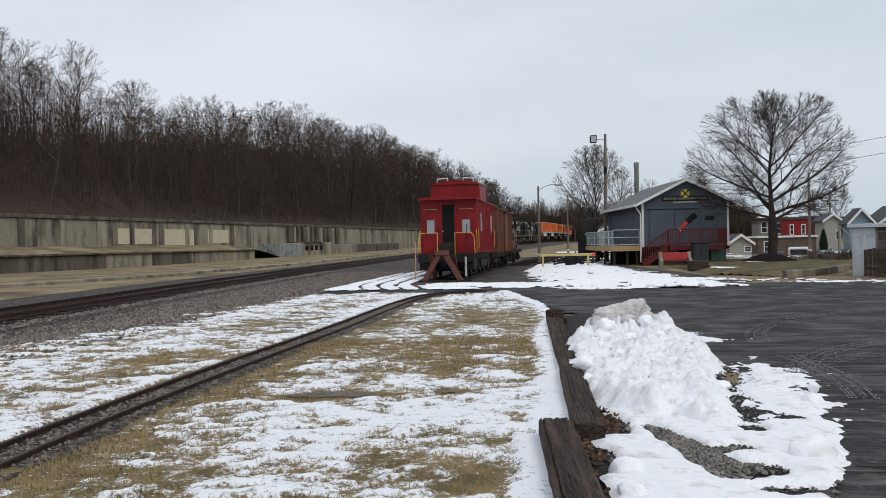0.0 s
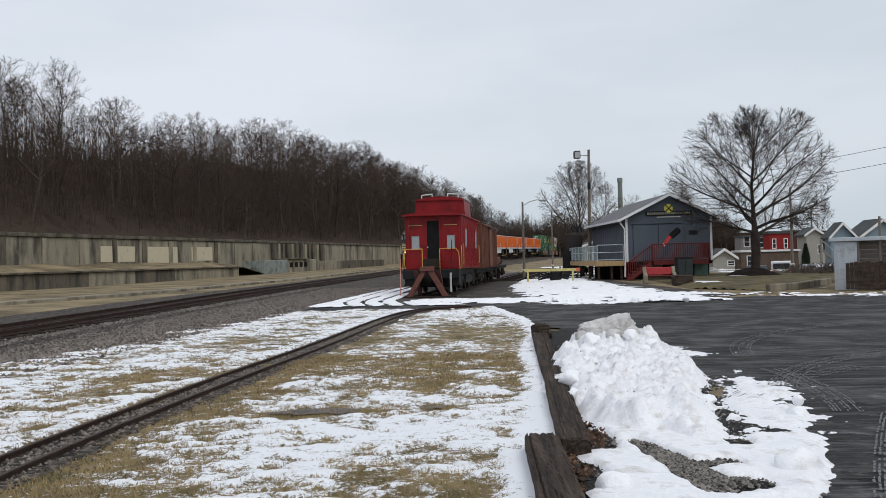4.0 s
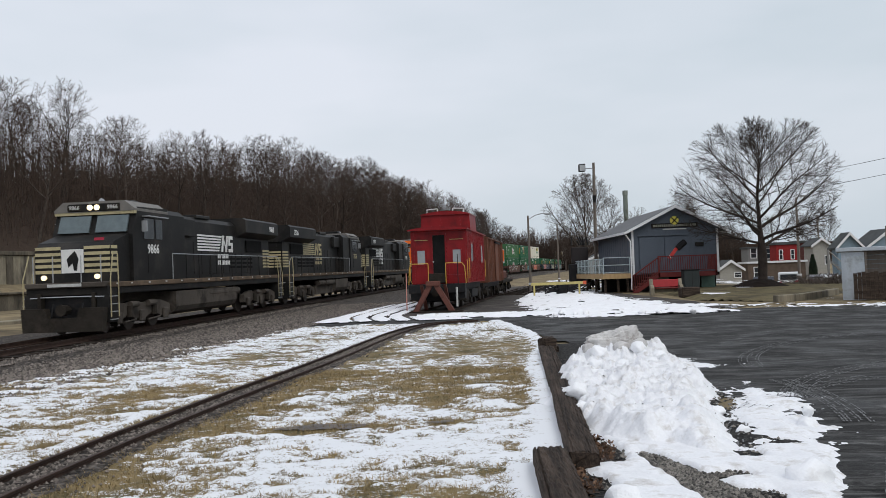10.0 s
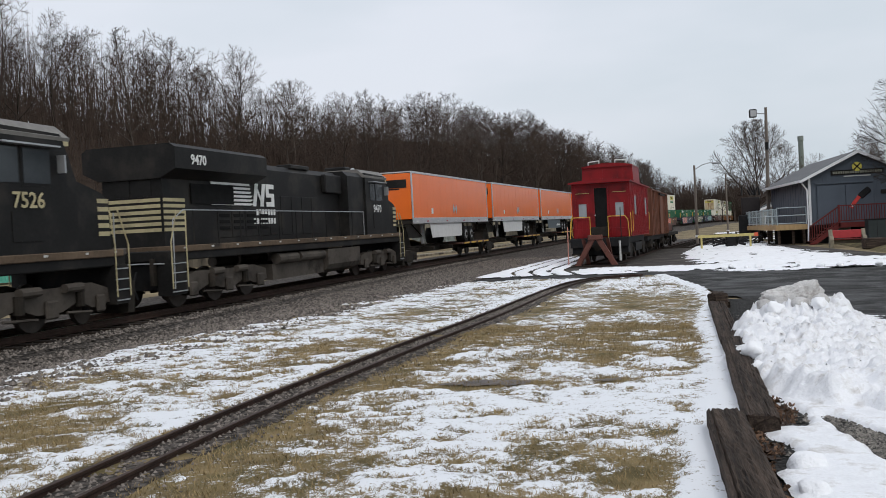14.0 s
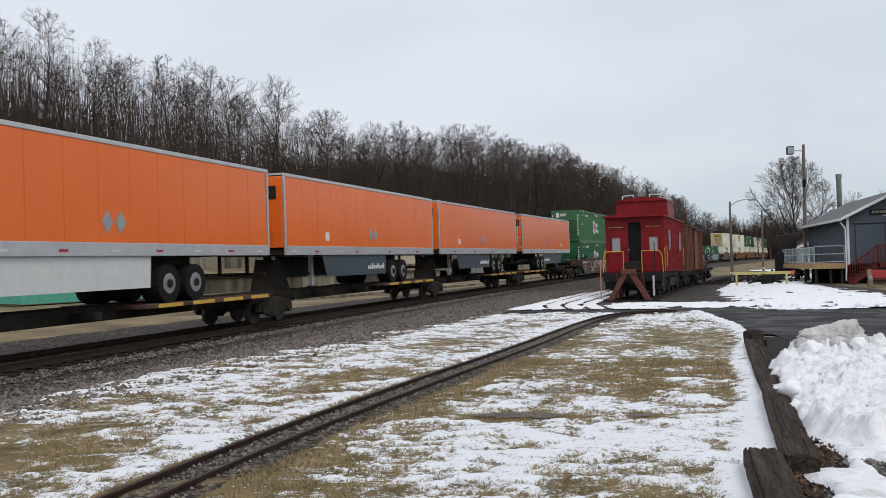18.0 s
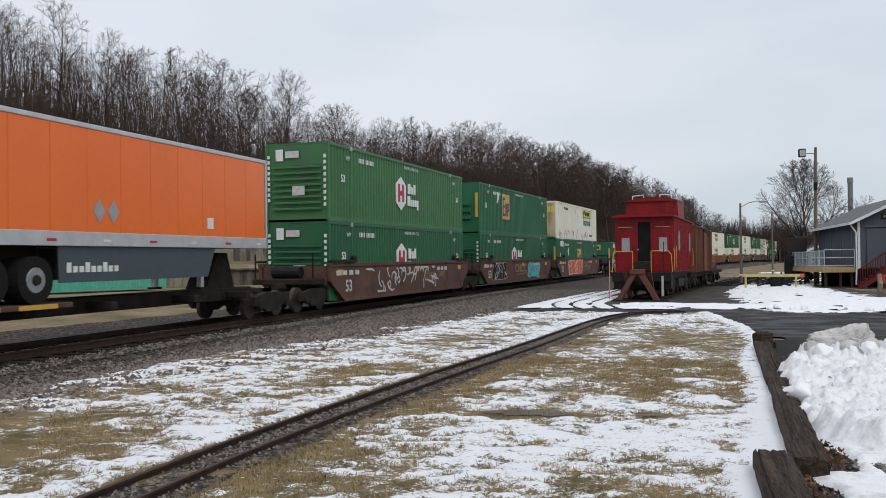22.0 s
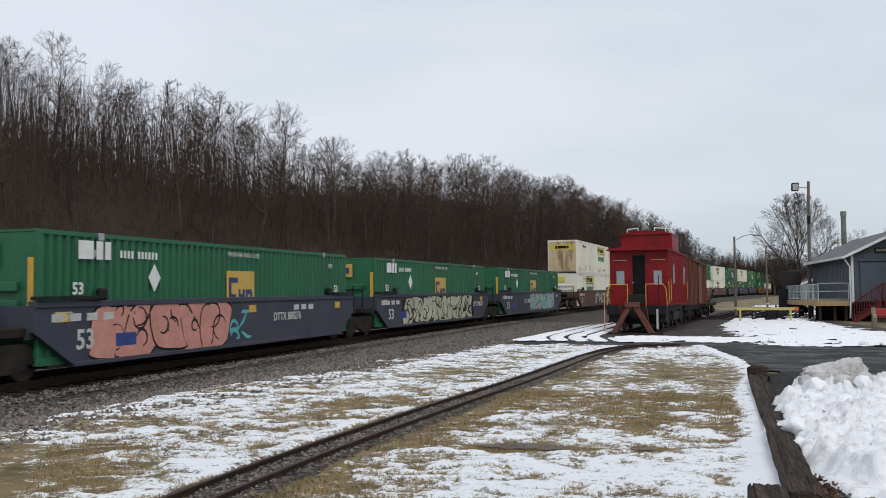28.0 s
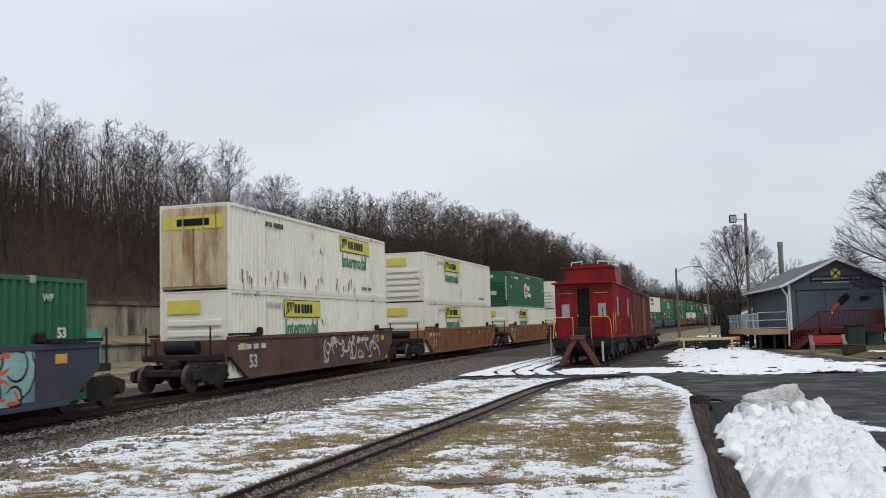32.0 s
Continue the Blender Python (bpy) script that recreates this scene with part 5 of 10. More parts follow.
def truck(parent, x, axles, wheelbase, wr=0.46, side_m=None, name="truck"):
    """A bogie with side frames and wheels, centred at x."""
    t = part(name, bx(x - wheelbase / 2 - 0.35, x + wheelbase / 2 + 0.35, -0.6, 0.6, 0.5, 0.72, bev=0.04), M_GRIME, parent)
    for sy in (-1, 1):
        bm = B()
        y0, y1 = (sy * 1.02, sy * 1.17) if sy > 0 else (-1.17, -1.02)
        pts = [(x - wheelbase / 2 - 0.3, 0.42), (x - wheelbase / 2 - 0.25, 0.68), (x - 0.45, 0.82), (x + 0.45, 0.82), (x + wheelbase / 2 + 0.25, 0.68), (x + wheelbase / 2 + 0.3, 0.42), (x + wheelbase / 2 - 0.25, 0.38), (x + 0.4, 0.22), (x - 0.4, 0.22), (x - wheelbase / 2 + 0.25, 0.38)]
        if axles == 3:
            hw = wheelbase / 2
            pts = [(x - hw - 0.55, 0.5), (x - hw - 0.5, 0.85), (x - hw + 0.3, 1.02), (x - 0.6, 0.98), (x + 0.6, 0.98), (x + hw - 0.3, 1.02), (x + hw + 0.5, 0.85), (x + hw + 0.55, 0.5), (x + hw - 0.3, 0.42), (x + hw * 0.5, 0.62), (x + 0.4, 0.42), (x - 0.4, 0.42), (x - hw * 0.5, 0.62), (x - hw + 0.3, 0.42)]
            y0, y1 = (1.08, 1.3) if sy > 0 else (-1.3, -1.08)
            for k in range(3):
                ax = x - hw + hw * k
                part("journal_cover", bx(ax - 0.2, ax + 0.2, min(sy * 1.3, sy * 1.4), max(sy * 1.3, sy * 1.4), 0.3, 0.72, bev=0.04), side_m or M_GRIME, t)
            for k in (-0.5, 0.5):
                part("coil_spring", rd((x + hw * k, sy * 1.34, 0.5), (x + hw * k, sy * 1.34, 0.9), 0.12, seg=10), M_GRIME, t)
                part("brake_rod", rd((x + hw * k - 0.5, sy * 1.36, 0.34), (x + hw * k + 0.5, sy * 1.36, 0.4), 0.035, seg=6), M_TANK, t)
        prism(bm, pts, "y", y0, y1)
        part("side_frame", bm, side_m or M_GRIME, t)
        for i in range(axles):
            ax = x - wheelbase / 2 + wheelbase * i / (axles - 1)
            part("axle_box", rd((ax, sy * 1.0, 0.46), (ax, sy * 1.24, 0.46), 0.14, seg=10), M_GRIME, t)
            part("spring", rd((ax + (0.3 if i == 0 else -0.3), sy * 1.1, 0.3), (ax + (0.3 if i == 0 else -0.3), sy * 1.1, 0.62), 0.09, seg=8), M_BLACK, t)
    for i in range(axles):
        ax = x - wheelbase / 2 + wheelbase * i / (axles - 1)
        for sy in (-1, 1):
            bm = rd((ax, sy * 0.7, wr), (ax, sy * 0.83, wr), wr, wr * 0.98, 20)
            part("wheel", bm, M_WHEEL, t)
    return t


WL = 18.2


def well_car(kind):
    """One unit of an articulated double-stack well car; 16.6 m well, bogie at each end."""
    m = {"brown": M_WELL, "blue": M_WELLB, "tan": M_WELLT}[kind]
    lab = {"brown": "brown steel well car with graffiti along its deep side", "blue": "blue-grey steel well car with large graffiti", "tan": "tan ribbed steel well car"}[kind]
    ob = root("well_car", lab, "rail car", "well cars of the train")
    h = 8.25
    for sy in (-1, 1):
        bm = B()
        y0, y1 = (1.34, 1.46) if sy > 0 else (-1.46, -1.34)
        prism(bm, [(-h - 0.1, 1.62), (h + 0.1, 1.62), (h + 0.1, 1.05), (h - 1.1, 0.3), (-h + 1.1, 0.3), (-h - 0.1, 1.05)], "y", y0, y1)
        part("side_sill", bm, m, ob)
        part("top_chord", bx(-h - 0.1, h + 0.1, min(sy * 1.3, sy * 1.5), max(sy * 1.3, sy * 1.5), 1.56, 1.7, bev=0.01), m, ob)
        part("bottom_chord", bx(-h + 1.1, h - 1.1, min(sy * 1.28, sy * 1.5), max(sy * 1.28, sy * 1.5), 0.26, 0.36, bev=0.01), m, ob)
        if kind == "tan":
            for i in range(26):
                x = -h + 0.8 + i * (2 * h - 1.6) / 25
                part("side_rib", bx(x - 0.05, x + 0.05, min(sy * 1.46, sy * 1.53), max(sy * 1.46, sy * 1.53), 0.38 if abs(x) < h - 1.2 else 1.0, 1.55), m, ob)
        else:
            for x in (-h + 1.2, h - 1.9):
                part("tie_casting", bx(x, x + 0.7, min(sy * 1.46, sy * 1.49), max(sy * 1.46, sy * 1.49), 1.62, 1.78, bev=0.02), m, ob)
    part("well_floor", bx(-h + 0.5, h - 0.5, -1.3, 1.3, 0.26, 0.33), M_GRIME, ob)
    for sx in (-1, 1):
        x0, x1 = (h, h + 1.0) if sx > 0 else (-h - 1.0, -h)
        part("end_platform", bx(x0, x1, -1.2, 1.2, 0.95, 1.15, bev=0.02), M_GRIME, ob)
        part("bulkhead", bx(sx * (h - 0.02) - 0.06, sx * (h - 0.02) + 0.06, -1.3, 1.3, 0.9, 1.6), m, ob)
        part("brake_tank", rd((sx * (h + 0.5), -0.5, 1.38), (sx * (h + 0.5), 0.6, 1.38), 0.22, seg=12), M_BLACK, ob)
        for y in (-1.15, 1.15):
            part("grab_post", rd((sx * (h + 0.85), y, 1.1), (sx * (h + 0.85), y, 2.05), 0.03, seg=6), M_BLACK, ob)
        part("coupling_bar", rd((sx * (h + 0.6), 0, 0.85), (sx * (h + 1.5), 0, 0.85), 0.16, seg=8), M_GRIME, ob)
    for sx in (-1, 1):
        for sy in (-1, 1):
            part("end_walkway", bx(min(sx * (h + 0.1), sx * (h - 1.9)), max(sx * (h + 0.1), sx * (h - 1.9)), min(sy * 1.36, sy * 1.56), max(sy * 1.36, sy * 1.56), 1.72, 1.8), M_BLACK, ob, "black end walkway")
            part("walkway_bracket", bx(min(sx * (h - 1.9), sx * (h - 2.2)), max(sx * (h - 1.9), sx * (h - 2.2)), min(sy * 1.34, sy * 1.5), max(sy * 1.34, sy * 1.5), 1.7, 1.98, bev=0.05), M_BLACK, ob)
    truck(ob, -h - 0.55, 2, 1.7, 0.44)
    truck(ob, h + 0.55, 2, 1.7, 0.44)
    letters("53", 0.62, M_DIMWHITE, face_near(-h + 1.45, -1.475, 0.82), ob, "size_mark", bold=0.012)
    rnd = random.Random(kind)
    for i in range(7):
        x = -h + 0.4 + i * 0.55 + (9 if i > 3 else 0)
        plate(ob, "stencil_bar", M_DIMWHITE, x, x + 0.35, 1.25, 1.42, -1.463)
    for x in (-h + 0.5, 0.4, h - 1.6):
        plate(ob, "reflector", M_YELLOW, x, x + 0.42, 1.24, 1.46, -1.462, "yellow reflector strip")
    return ob


def ribbon(bm, pts, hw, y, t):
    """A tapering curved stroke as a thin plate."""
    left, right = [], []
    n = len(pts)
    for i in range(n):
        a, b = pts[max(0, i - 1)], pts[min(n - 1, i + 1)]
        d = math.hypot(b[0] - a[0], b[1] - a[1]) or 1e-3
        w = hw * (0.35 + 0.65 * math.sin(math.pi * (i + 0.5) / n))
        left.append((pts[i][0] - (b[1] - a[1]) / d * w, pts[i][1] + (b[0] - a[0]) / d * w))
        right.append((pts[i][0] + (b[1] - a[1]) / d * w, pts[i][1] - (b[0] - a[0]) / d * w))
    v0 = [bm.verts.new((x, y, z)) for x, z in left]
    v1 = [bm.verts.new((x, y, z)) for x, z in right]
    for i in range(n - 1):
        bm.faces.new((v0[i], v0[i + 1], v1[i + 1], v1[i]))


def graffiti(parent, x0, x1, z0, z1, fill, edge, n, seed, back=None, slim=False, shine=None):
    """Sprayed bubbles that overlap, each with an outline, curling inner lines and a glint."""
    rnd = random.Random(seed)
    y = -1.462
    if back:
        pts = [(x0 - 0.35, z0 + 0.02)] + [(x0 - 0.35 + (x1 - x0 + 0.7) * i / 11, z1 - rnd.uniform(0, 0.12)) for i in range(12)] + [(x1 + 0.35, z0 + 0.05)]
        poly_plate(parent, "spray_background", back, pts, y, "sprayed background", t=0.003)
    w, h = (x1 - x0) / n, z1 - z0
    order = list(range(n))
    rnd.shuffle(order)
    for lay, i in enumerate(order):
        cx, cz = x0 + (i + 0.5) * w, (z0 + z1) / 2 + rnd.uniform(-0.05, 0.05) * h
        lean, hx = rnd.uniform(-0.2, 0.35) * w, w * rnd.uniform(0.52, 0.72)
        ph = [rnd.uniform(0, math.tau) for _ in range(4)]
        yy = y - 0.004 - 0.0024 * (lay % 6)

        def blob(g):
            pts = []
            for k in range(26):
                a = k * math.tau / 26
                c, s = math.cos(a), math.sin(a)
                u = math.copysign(abs(c) ** 0.6, c) * (1 + 0.16 * math.sin(3 * a + ph[0]) + 0.1 * math.sin(5 * a + ph[1]))
                v = math.copysign(abs(s) ** 0.5, s) * (1 + 0.1 * math.sin(2 * a + ph[2]))
                z = min(z1 + g * 0.3, max(z0 - g * 0.3, cz + v * (h * 0.53 + g)))
                pts.append((cx + u * (hx + g) + lean * v, z))
            return pts

        if not slim:
            poly_plate(parent, "spray_outline", edge, blob(0.045), yy, t=0.001)
            poly_plate(parent, "spray_fill", fill, blob(0.0), yy - 0.0012, t=0.001)
        for mt, cnt, hw, dy in ((edge, 3 if not slim else 0, 0.035, 0.0026), (shine or fill, 1 if not slim else 4, 0.05, 0.0031)):
            if not cnt:
                continue
            bm = bmesh.new()
            for _ in range(cnt):
                ax, az = cx + rnd.uniform(-0.6, 0.5) * hx, cz + rnd.uniform(-0.4, 0.45) * h
                ang, bend, step = rnd.uniform(0, math.tau), rnd.uniform(-0.75, 0.75), rnd.uniform(0.07, 0.13) * h * 1.2
                pts = []
                for k in range(9):
                    pts.append((ax, min(z1 - 0.02, max(z0 + 0.02, az))))
                    ax, az = ax + math.cos(ang) * step, az + math.sin(ang) * step
                    ang += bend
                ribbon(bm, pts, hw, yy - dy, 0.001)
            part("spray_line", bm, mt, parent)


def spine_trailer(white_skirt):
    """An orange dry-van road trailer; its foot (tyre bottoms) at z = 0."""
    ob = root("road_trailer", "orange dry-van road trailer with aluminium rails riding on the train", "trailer", "orange trailers on the train")
    h, w, zb, zt = 7.72, 1.3, 1.22, 3.98
    n = 13
    for i in range(n):
        a, b = -h + 0.12 + i * (2 * h - 0.24) / n, -h + 0.12 + (i + 1) * (2 * h - 0.24) / n
        part("side_panel", bx(a + 0.006, b - 0.006, -w + 0.01, w - 0.01, zb + 0.3, zt - 0.1, bev=0.006), M_ORANGE, ob)
    part("nose_panel", bx(h - 0.06, h + 0.02, -w + 0.08, w - 0.08, zb + 0.25, zt - 0.1, bev=0.02), M_ORANGE, ob)
    part("lettering_bar", bx(h + 0.015, h + 0.045, -1.1, 1.0, zt - 0.85, zt - 0.42), M_NSBLACK, ob)
    part("lettering_bar", bx(h + 0.02, h + 0.03, -0.75, 0.6, zt - 0.95, zt - 0.88), M_NSBLACK, ob)
    for z in (1.5, 1.8):
        part("hose_box", bx(h + 0.02, h + 0.06, -0.3, 0.1, zb + z - 1.2, zb + z - 1.05), M_GRIME, ob)
    for y0, y1 in ((-w - 0.012, -w + 0.06), (w - 0.06, w + 0.012)):
        part("top_rail", bx(-h, h, y0, y1, zt - 0.11, zt, bev=0.01), M_ALU, ob)
        part("bottom_rail", bx(-h, h, y0, y1, zb, zb + 0.32, bev=0.01), M_ALU, ob)
        for i in range(9):
            x = -h + 0.5 + i * 1.78
            plate(ob, "marker_strip", M_CRIMSON if i % 2 else M_LETTER, x, x + 0.28, zb + 0.1, zb + 0.16, y0 if y0 < 0 else y1 + 0.012)
        for x in (-h - 0.01, h - 0.07):
            part("corner_post", bx(x, x + 0.09, y0, y1, zb, zt, bev=0.01), M_ALU, ob)
    part("roof", bx(-h + 0.05, h - 0.05, -w + 0.05, w - 0.05, zt - 0.05, zt + 0.01), M_ALU, ob)
    part("floor", bx(-h + 0.05, h - 0.05, -w + 0.07, w - 0.07, zb + 0.02, zb + 0.2), M_GRIME, ob)
    for y0, y1 in ((-1.22, -0.015), (0.015, 1.22)):
        d = part("door", bx(-h - 0.06, -h - 0.015, y0, y1, zb + 0.16, zt - 0.13, bev=0.01), M_ORANGE, ob)
        for yy in (y0 + 0.25, y1 - 0.25):
            part("lock_rod", rd((-h - 0.08, yy, zb + 0.1), (-h - 0.08, yy, zt - 0.1), 0.02, seg=6), M_ALU, d)
        for z in (1.6, 2.3, 3.0, 3.6):
            part("hinge", bx(-h - 0.09, -h - 0.05, y0 if y0 < -1 else y1 - 0.14, y0 + 0.14 if y0 < -1 else y1, z, z + 0.09), M_ALU, d)
    front_plate(ob, "lettering_bar", M_NSBLACK, -1.1, 1.0, zt - 0.85, zt - 0.42, -h - 0.062, t=0.03)
    front_plate(ob, "notice", M_DIMWHITE, -1.0, -0.65, zb + 0.8, zb + 1.25, -h - 0.062, t=0.03)
    front_plate(ob, "notice", M_DIMWHITE, -1.0, -0.7, zb + 1.45, zb + 1.9, -h - 0.062, t=0.03)
    part("rear_bumper", bx(-h - 0.02, -h + 0.08, -1.15, 1.15, 0.55, 0.68, bev=0.01), M_GRIME, ob)
    for y in (-0.5, 0.5):
        part("bumper_post", bx(-h, -h + 0.08, y - 0.05, y + 0.05, 0.6, zb + 0.05), M_GRIME, ob)
    for ax in (-h + 4.3, -h + 5.55):
        for sy in (-1, 1):
            ty = part("tyre", rd((ax, sy * 0.72, 0.5), (ax, sy * 1.28, 0.5), 0.5, 0.5, 22), M_RUBBER, ob)
            part("wheel_rim", rd((ax, sy * 1.27, 0.5), (ax, sy * 1.29, 0.5), 0.28, 0.26, 16), M_RIM, ty)
            part("hub", rd((ax, sy * 1.28, 0.5), (ax, sy * 1.34, 0.5), 0.12, 0.1, 10), M_GRIME, ty)
        part("axle", rd((ax, -0.8, 0.5), (ax, 0.8, 0.5), 0.07, seg=8), M_GRIME, ob)
    part("bogie_frame", bx(-h + 3.4, -h + 6.4, -0.55, 0.55, 0.85, zb + 0.03, bev=0.03), M_GRIME, ob)
    sk = M_SKIRTW if white_skirt else M_SKIRT
    for sy in (-1, 1):
        bm = B()
        prism(bm, [(-h + 6.3, 0.42), (-h + 6.25, zb), (h - 2.9, zb), (h - 3.3, 0.42)], "y", min(sy * 1.2, sy * 1.23), max(sy * 1.2, sy * 1.23))
        part("side_skirt", bm, sk, ob, "white side skirt" if white_skirt else "slate-grey side skirt")
    for sy in (-0.75, 0.75):
        leg = part("landing_leg", bx(h - 3.0, h - 2.85, sy - 0.07, sy + 0.07, 0.12, zb + 0.03), M_ALU, ob)
        part("foot", bx(h - 3.1, h - 2.75, sy - 0.12, sy + 0.12, 0.06, 0.12), M_GRIME, leg)
        part("leg_brace", rd((h - 2.9, sy, 0.5), (h - 2.0, sy * 0.6, zb), 0.03, seg=6), M_GRIME, ob)
    for yl, yp in ((-1.232, -w + 0.008), (1.244, w + 0.004)):
        if not white_skirt:
            for i in range(9):
                plate(ob, "lettering_bar", M_LETTER, -1.2 + i * 0.2, -1.06 + i * 0.2, 0.64, 0.78 + 0.08 * (i % 3 == 0), yl)
        plate(ob, "placard", M_LETTER, h - 3.4, h - 3.1, 1.75, 2.05, yp)
        for x in (-0.2, 0.3):
            poly_plate(ob, "placard", M_GALV, [(x, 1.75), (x + 0.2, 2.03), (x, 2.31), (x - 0.2, 2.03)], yp)
    return ob


def spine_car(both):
    """One unit of an articulated spine car: a narrow centre sill with side aprons."""
    ob = root("spine_car", "rusty spine car unit with yellow-marked side aprons", "rail car", "spine cars of the train")
    h = 8.3
    part("centre_sill", bx(-h, h, -0.4, 0.4, 0.62, 1.0, bev=0.03), M_GRIME, ob)
    part("wheel_deck", bx(-h + 0.6, -h + 7.2, -1.3, 1.3, 0.86, 0.98, bev=0.02), M_WELL, ob)
    for i in range(4):
        for y in (-1.303, 1.315):
            plate(ob, "apron_mark", M_YELLOW, -h + 0.8 + i * 1.6, -h + 1.9 + i * 1.6, 0.87, 0.97, y, "yellow apron mark")
    for x in (-3.5, 0.5, 4.0, 6.8):
        part("cross_arm", bx(x - 0.12, x + 0.12, -1.15, 1.15, 0.7, 0.9, bev=0.02), M_GRIME, ob)
    part("hitch", prism(bmesh.new(), [(h - 2.6, 1.0), (h - 1.0, 1.0), (h - 1.4, 2.08), (h - 1.9, 2.08)], "y", -0.35, 0.35), M_GRIME, ob)
    truck(ob, -h, 2, 1.75, 0.42)
    if both:
        truck(ob, h, 2, 1.75, 0.42)
    part("coupling_bar", rd((h - 0.3, 0, 0.8), (h + 0.9, 0, 0.8), 0.14, seg=8), M_GRIME, ob)
    return ob


M_SILL = mat("rusty_walkway_sill", (0.12, 0.085, 0.058), 0.75, var=0.35, scale=1, fine=12, dirt=(0.03, 0.026, 0.022), dirt_amt=0.4, dirt_scale=0.9, spec=0.15)


def locomotive(number, pale_letters, label):
    """A six-axle wide-cab road diesel, cab at -x, rail tops at z = 0."""
    ob = root("locomotive", label, "locomotive", "locomotives of the train")
    LT = M_LETTER if pale_letters else M_STRIPE
    # frame and walkways
    part("frame", bx(-9.9, 9.9, -1.45, 1.45, 1.36, 1.66, bev=0.03), M_NSBLACK, ob)
    part("walkway_edge", bx(-9.7, 9.7, -1.52, 1.52, 1.6, 1.78, bev=0.02), M_SILL, ob, "rust-brown walkway sill")
    # nose and cab
    bm = B()
    prism(bm, [(-9.35, 1.78), (-9.35, 2.95), (-8.95, 3.18), (-7.55, 3.48), (-7.55, 1.78)], "y", -1.36, 1.36)
    part("nose", bm, M_NSBLACK, ob)
    bm = B()
    prism(bm, [(-7.55, 1.78), (-7.55, 3.45), (-7.2, 4.28), (-7.1, 4.45), (-4.7, 4.5), (-4.7, 1.78)], "y", -1.5, 1.5)
    part("cab", bm, M_NSBLACK, ob)
    part("cab_roof", prism(bmesh.new(), [(-1.52, 4.38), (-1.15, 4.68), (1.15, 4.68), (1.52, 4.38), (1.5, 4.3), (-1.5, 4.3)], "x", -7.4, -4.65), mat("dusty_cab_roof", (0.16, 0.15, 0.135), 0.6, var=0.2), ob, "pale weathered cab roof")
    for y0, y1 in ((-1.28, -0.12), (0.12, 1.28)):
        bm = prism(bmesh.new(), [(-7.53, 3.55), (-7.6, 3.55), (-7.36, 4.16), (-7.29, 4.16)], "y", y0, y1)
        part("windshield", bm, M_CABGLASS, ob, "grey reflecting windshield")
    for sy in (-1, 1):
        y0, y1 = (sy * 1.5, sy * 1.52) if sy > 0 else (-1.52, -1.5)
        w = part("cab_window", bx(-6.7, -5.9, y0, y1, 3.3, 4.05), M_DARKGLASS, ob, "dark side window")
        part("window_frame", bx(-6.76, -5.84, y0 * 0.99, y1 * 0.992, 3.24, 4.11), M_NSBLACK, w)
        part("cab_window", bx(-5.75, -5.2, y0, y1, 3.3, 4.05), M_DARKGLASS, ob)
        part("cab_awning", bx(-6.8, -5.1, min(sy * 1.5, sy * 1.75), max(sy * 1.5, sy * 1.75), 4.1, 4.14), M_GALV, ob, "small pale awning")
        mirror = part("mirror", bx(-6.95, -6.9, min(sy * 1.55, sy * 1.75), max(sy * 1.55, sy * 1.75), 3.55, 3.95), M_GALV, ob)
        part("side_step", bx(-6.4, -5.5, y0 * 0.995, y1, 2.05, 2.7), M_NSBLACK, ob)
    # headlight box and lamps
    part("number_box", bx(-7.42, -7.0, -1.0, 1.0, 4.3, 4.62, bev=0.04), M_NSBLACK, ob)
    part("cab_brow", prism(bmesh.new(), [(-1.5, 4.2), (-1.5, 4.36), (-1.05, 4.5), (1.05, 4.5), (1.5, 4.36), (1.5, 4.2)], "x", -7.38, -7.2), M_STRIPE, ob, "cream painted cab brow")
    for y in (-0.72, 0.72):
        part("number_glass", bx(-7.44, -7.42, y - 0.26, y + 0.26, 4.36, 4.56), M_GRIME, ob, "dark number board")
        letters(number, 0.2, M_DIMWHITE, face_front(-7.445, y, 4.46), ob, "road_number", bold=0.004)
    for y in (-0.13, 0.13):
        part("headlight", rd((-7.46, y, 4.46), (-7.42, y, 4.46), 0.1, seg=14), M_LAMP if number == "9866" else M_GALV, ob, "lit headlight" if number == "9866" else "")
    for y in (-0.95, 0.95):
        part("ditch_light", rd((-9.62, y, 1.98), (-9.5, y, 1.98), 0.085, seg=14), M_LAMPDIM if number == "9866" else M_GALV, ob, "lit ditch light" if number == "9866" else "")
    # nose stripes, thoroughbred shield as a plain shape
    for i in range(5):
        z = 2.12 + i * 0.2
        for y0, y1 in ((-1.34, -0.42), (0.42, 1.34)):
            front_plate(ob, "nose_stripe", M_STRIPE, y0, y1, z, z + 0.11, -9.352, "cream stripe")
        for sy in (-1, 1):
            part("nose_stripe", bx(-9.3, -8.75, min(sy * 1.36, sy * 1.372), max(sy * 1.36, sy * 1.372), z, z + 0.11), M_STRIPE, ob, "cream stripe")
    front_plate(ob, "nose_shield", M_LETTER, -0.4, 0.4, 2.12, 3.03 - 0.1, -9.352, "white shield")
    part("shield_mark", prism(bmesh.new(), [(-0.15, 2.2), (-0.05, 2.2), (0.0, 2.45), (0.15, 2.3), (0.2, 2.6), (0.05, 2.75), (-0.1, 2.88), (-0.22, 2.6)], "x", -9.372, -9.366), M_NSBLACK, ob, "dark mark")
    # hood
    bm = B()
    prism(bm, [(-0.98, 1.78), (-0.98, 4.25), (-0.78, 4.45), (0.78, 4.45), (0.98, 4.25), (0.98, 1.78)], "x", -4.68, 9.35)
    part("long_hood", bm, M_NSBLACK, ob)
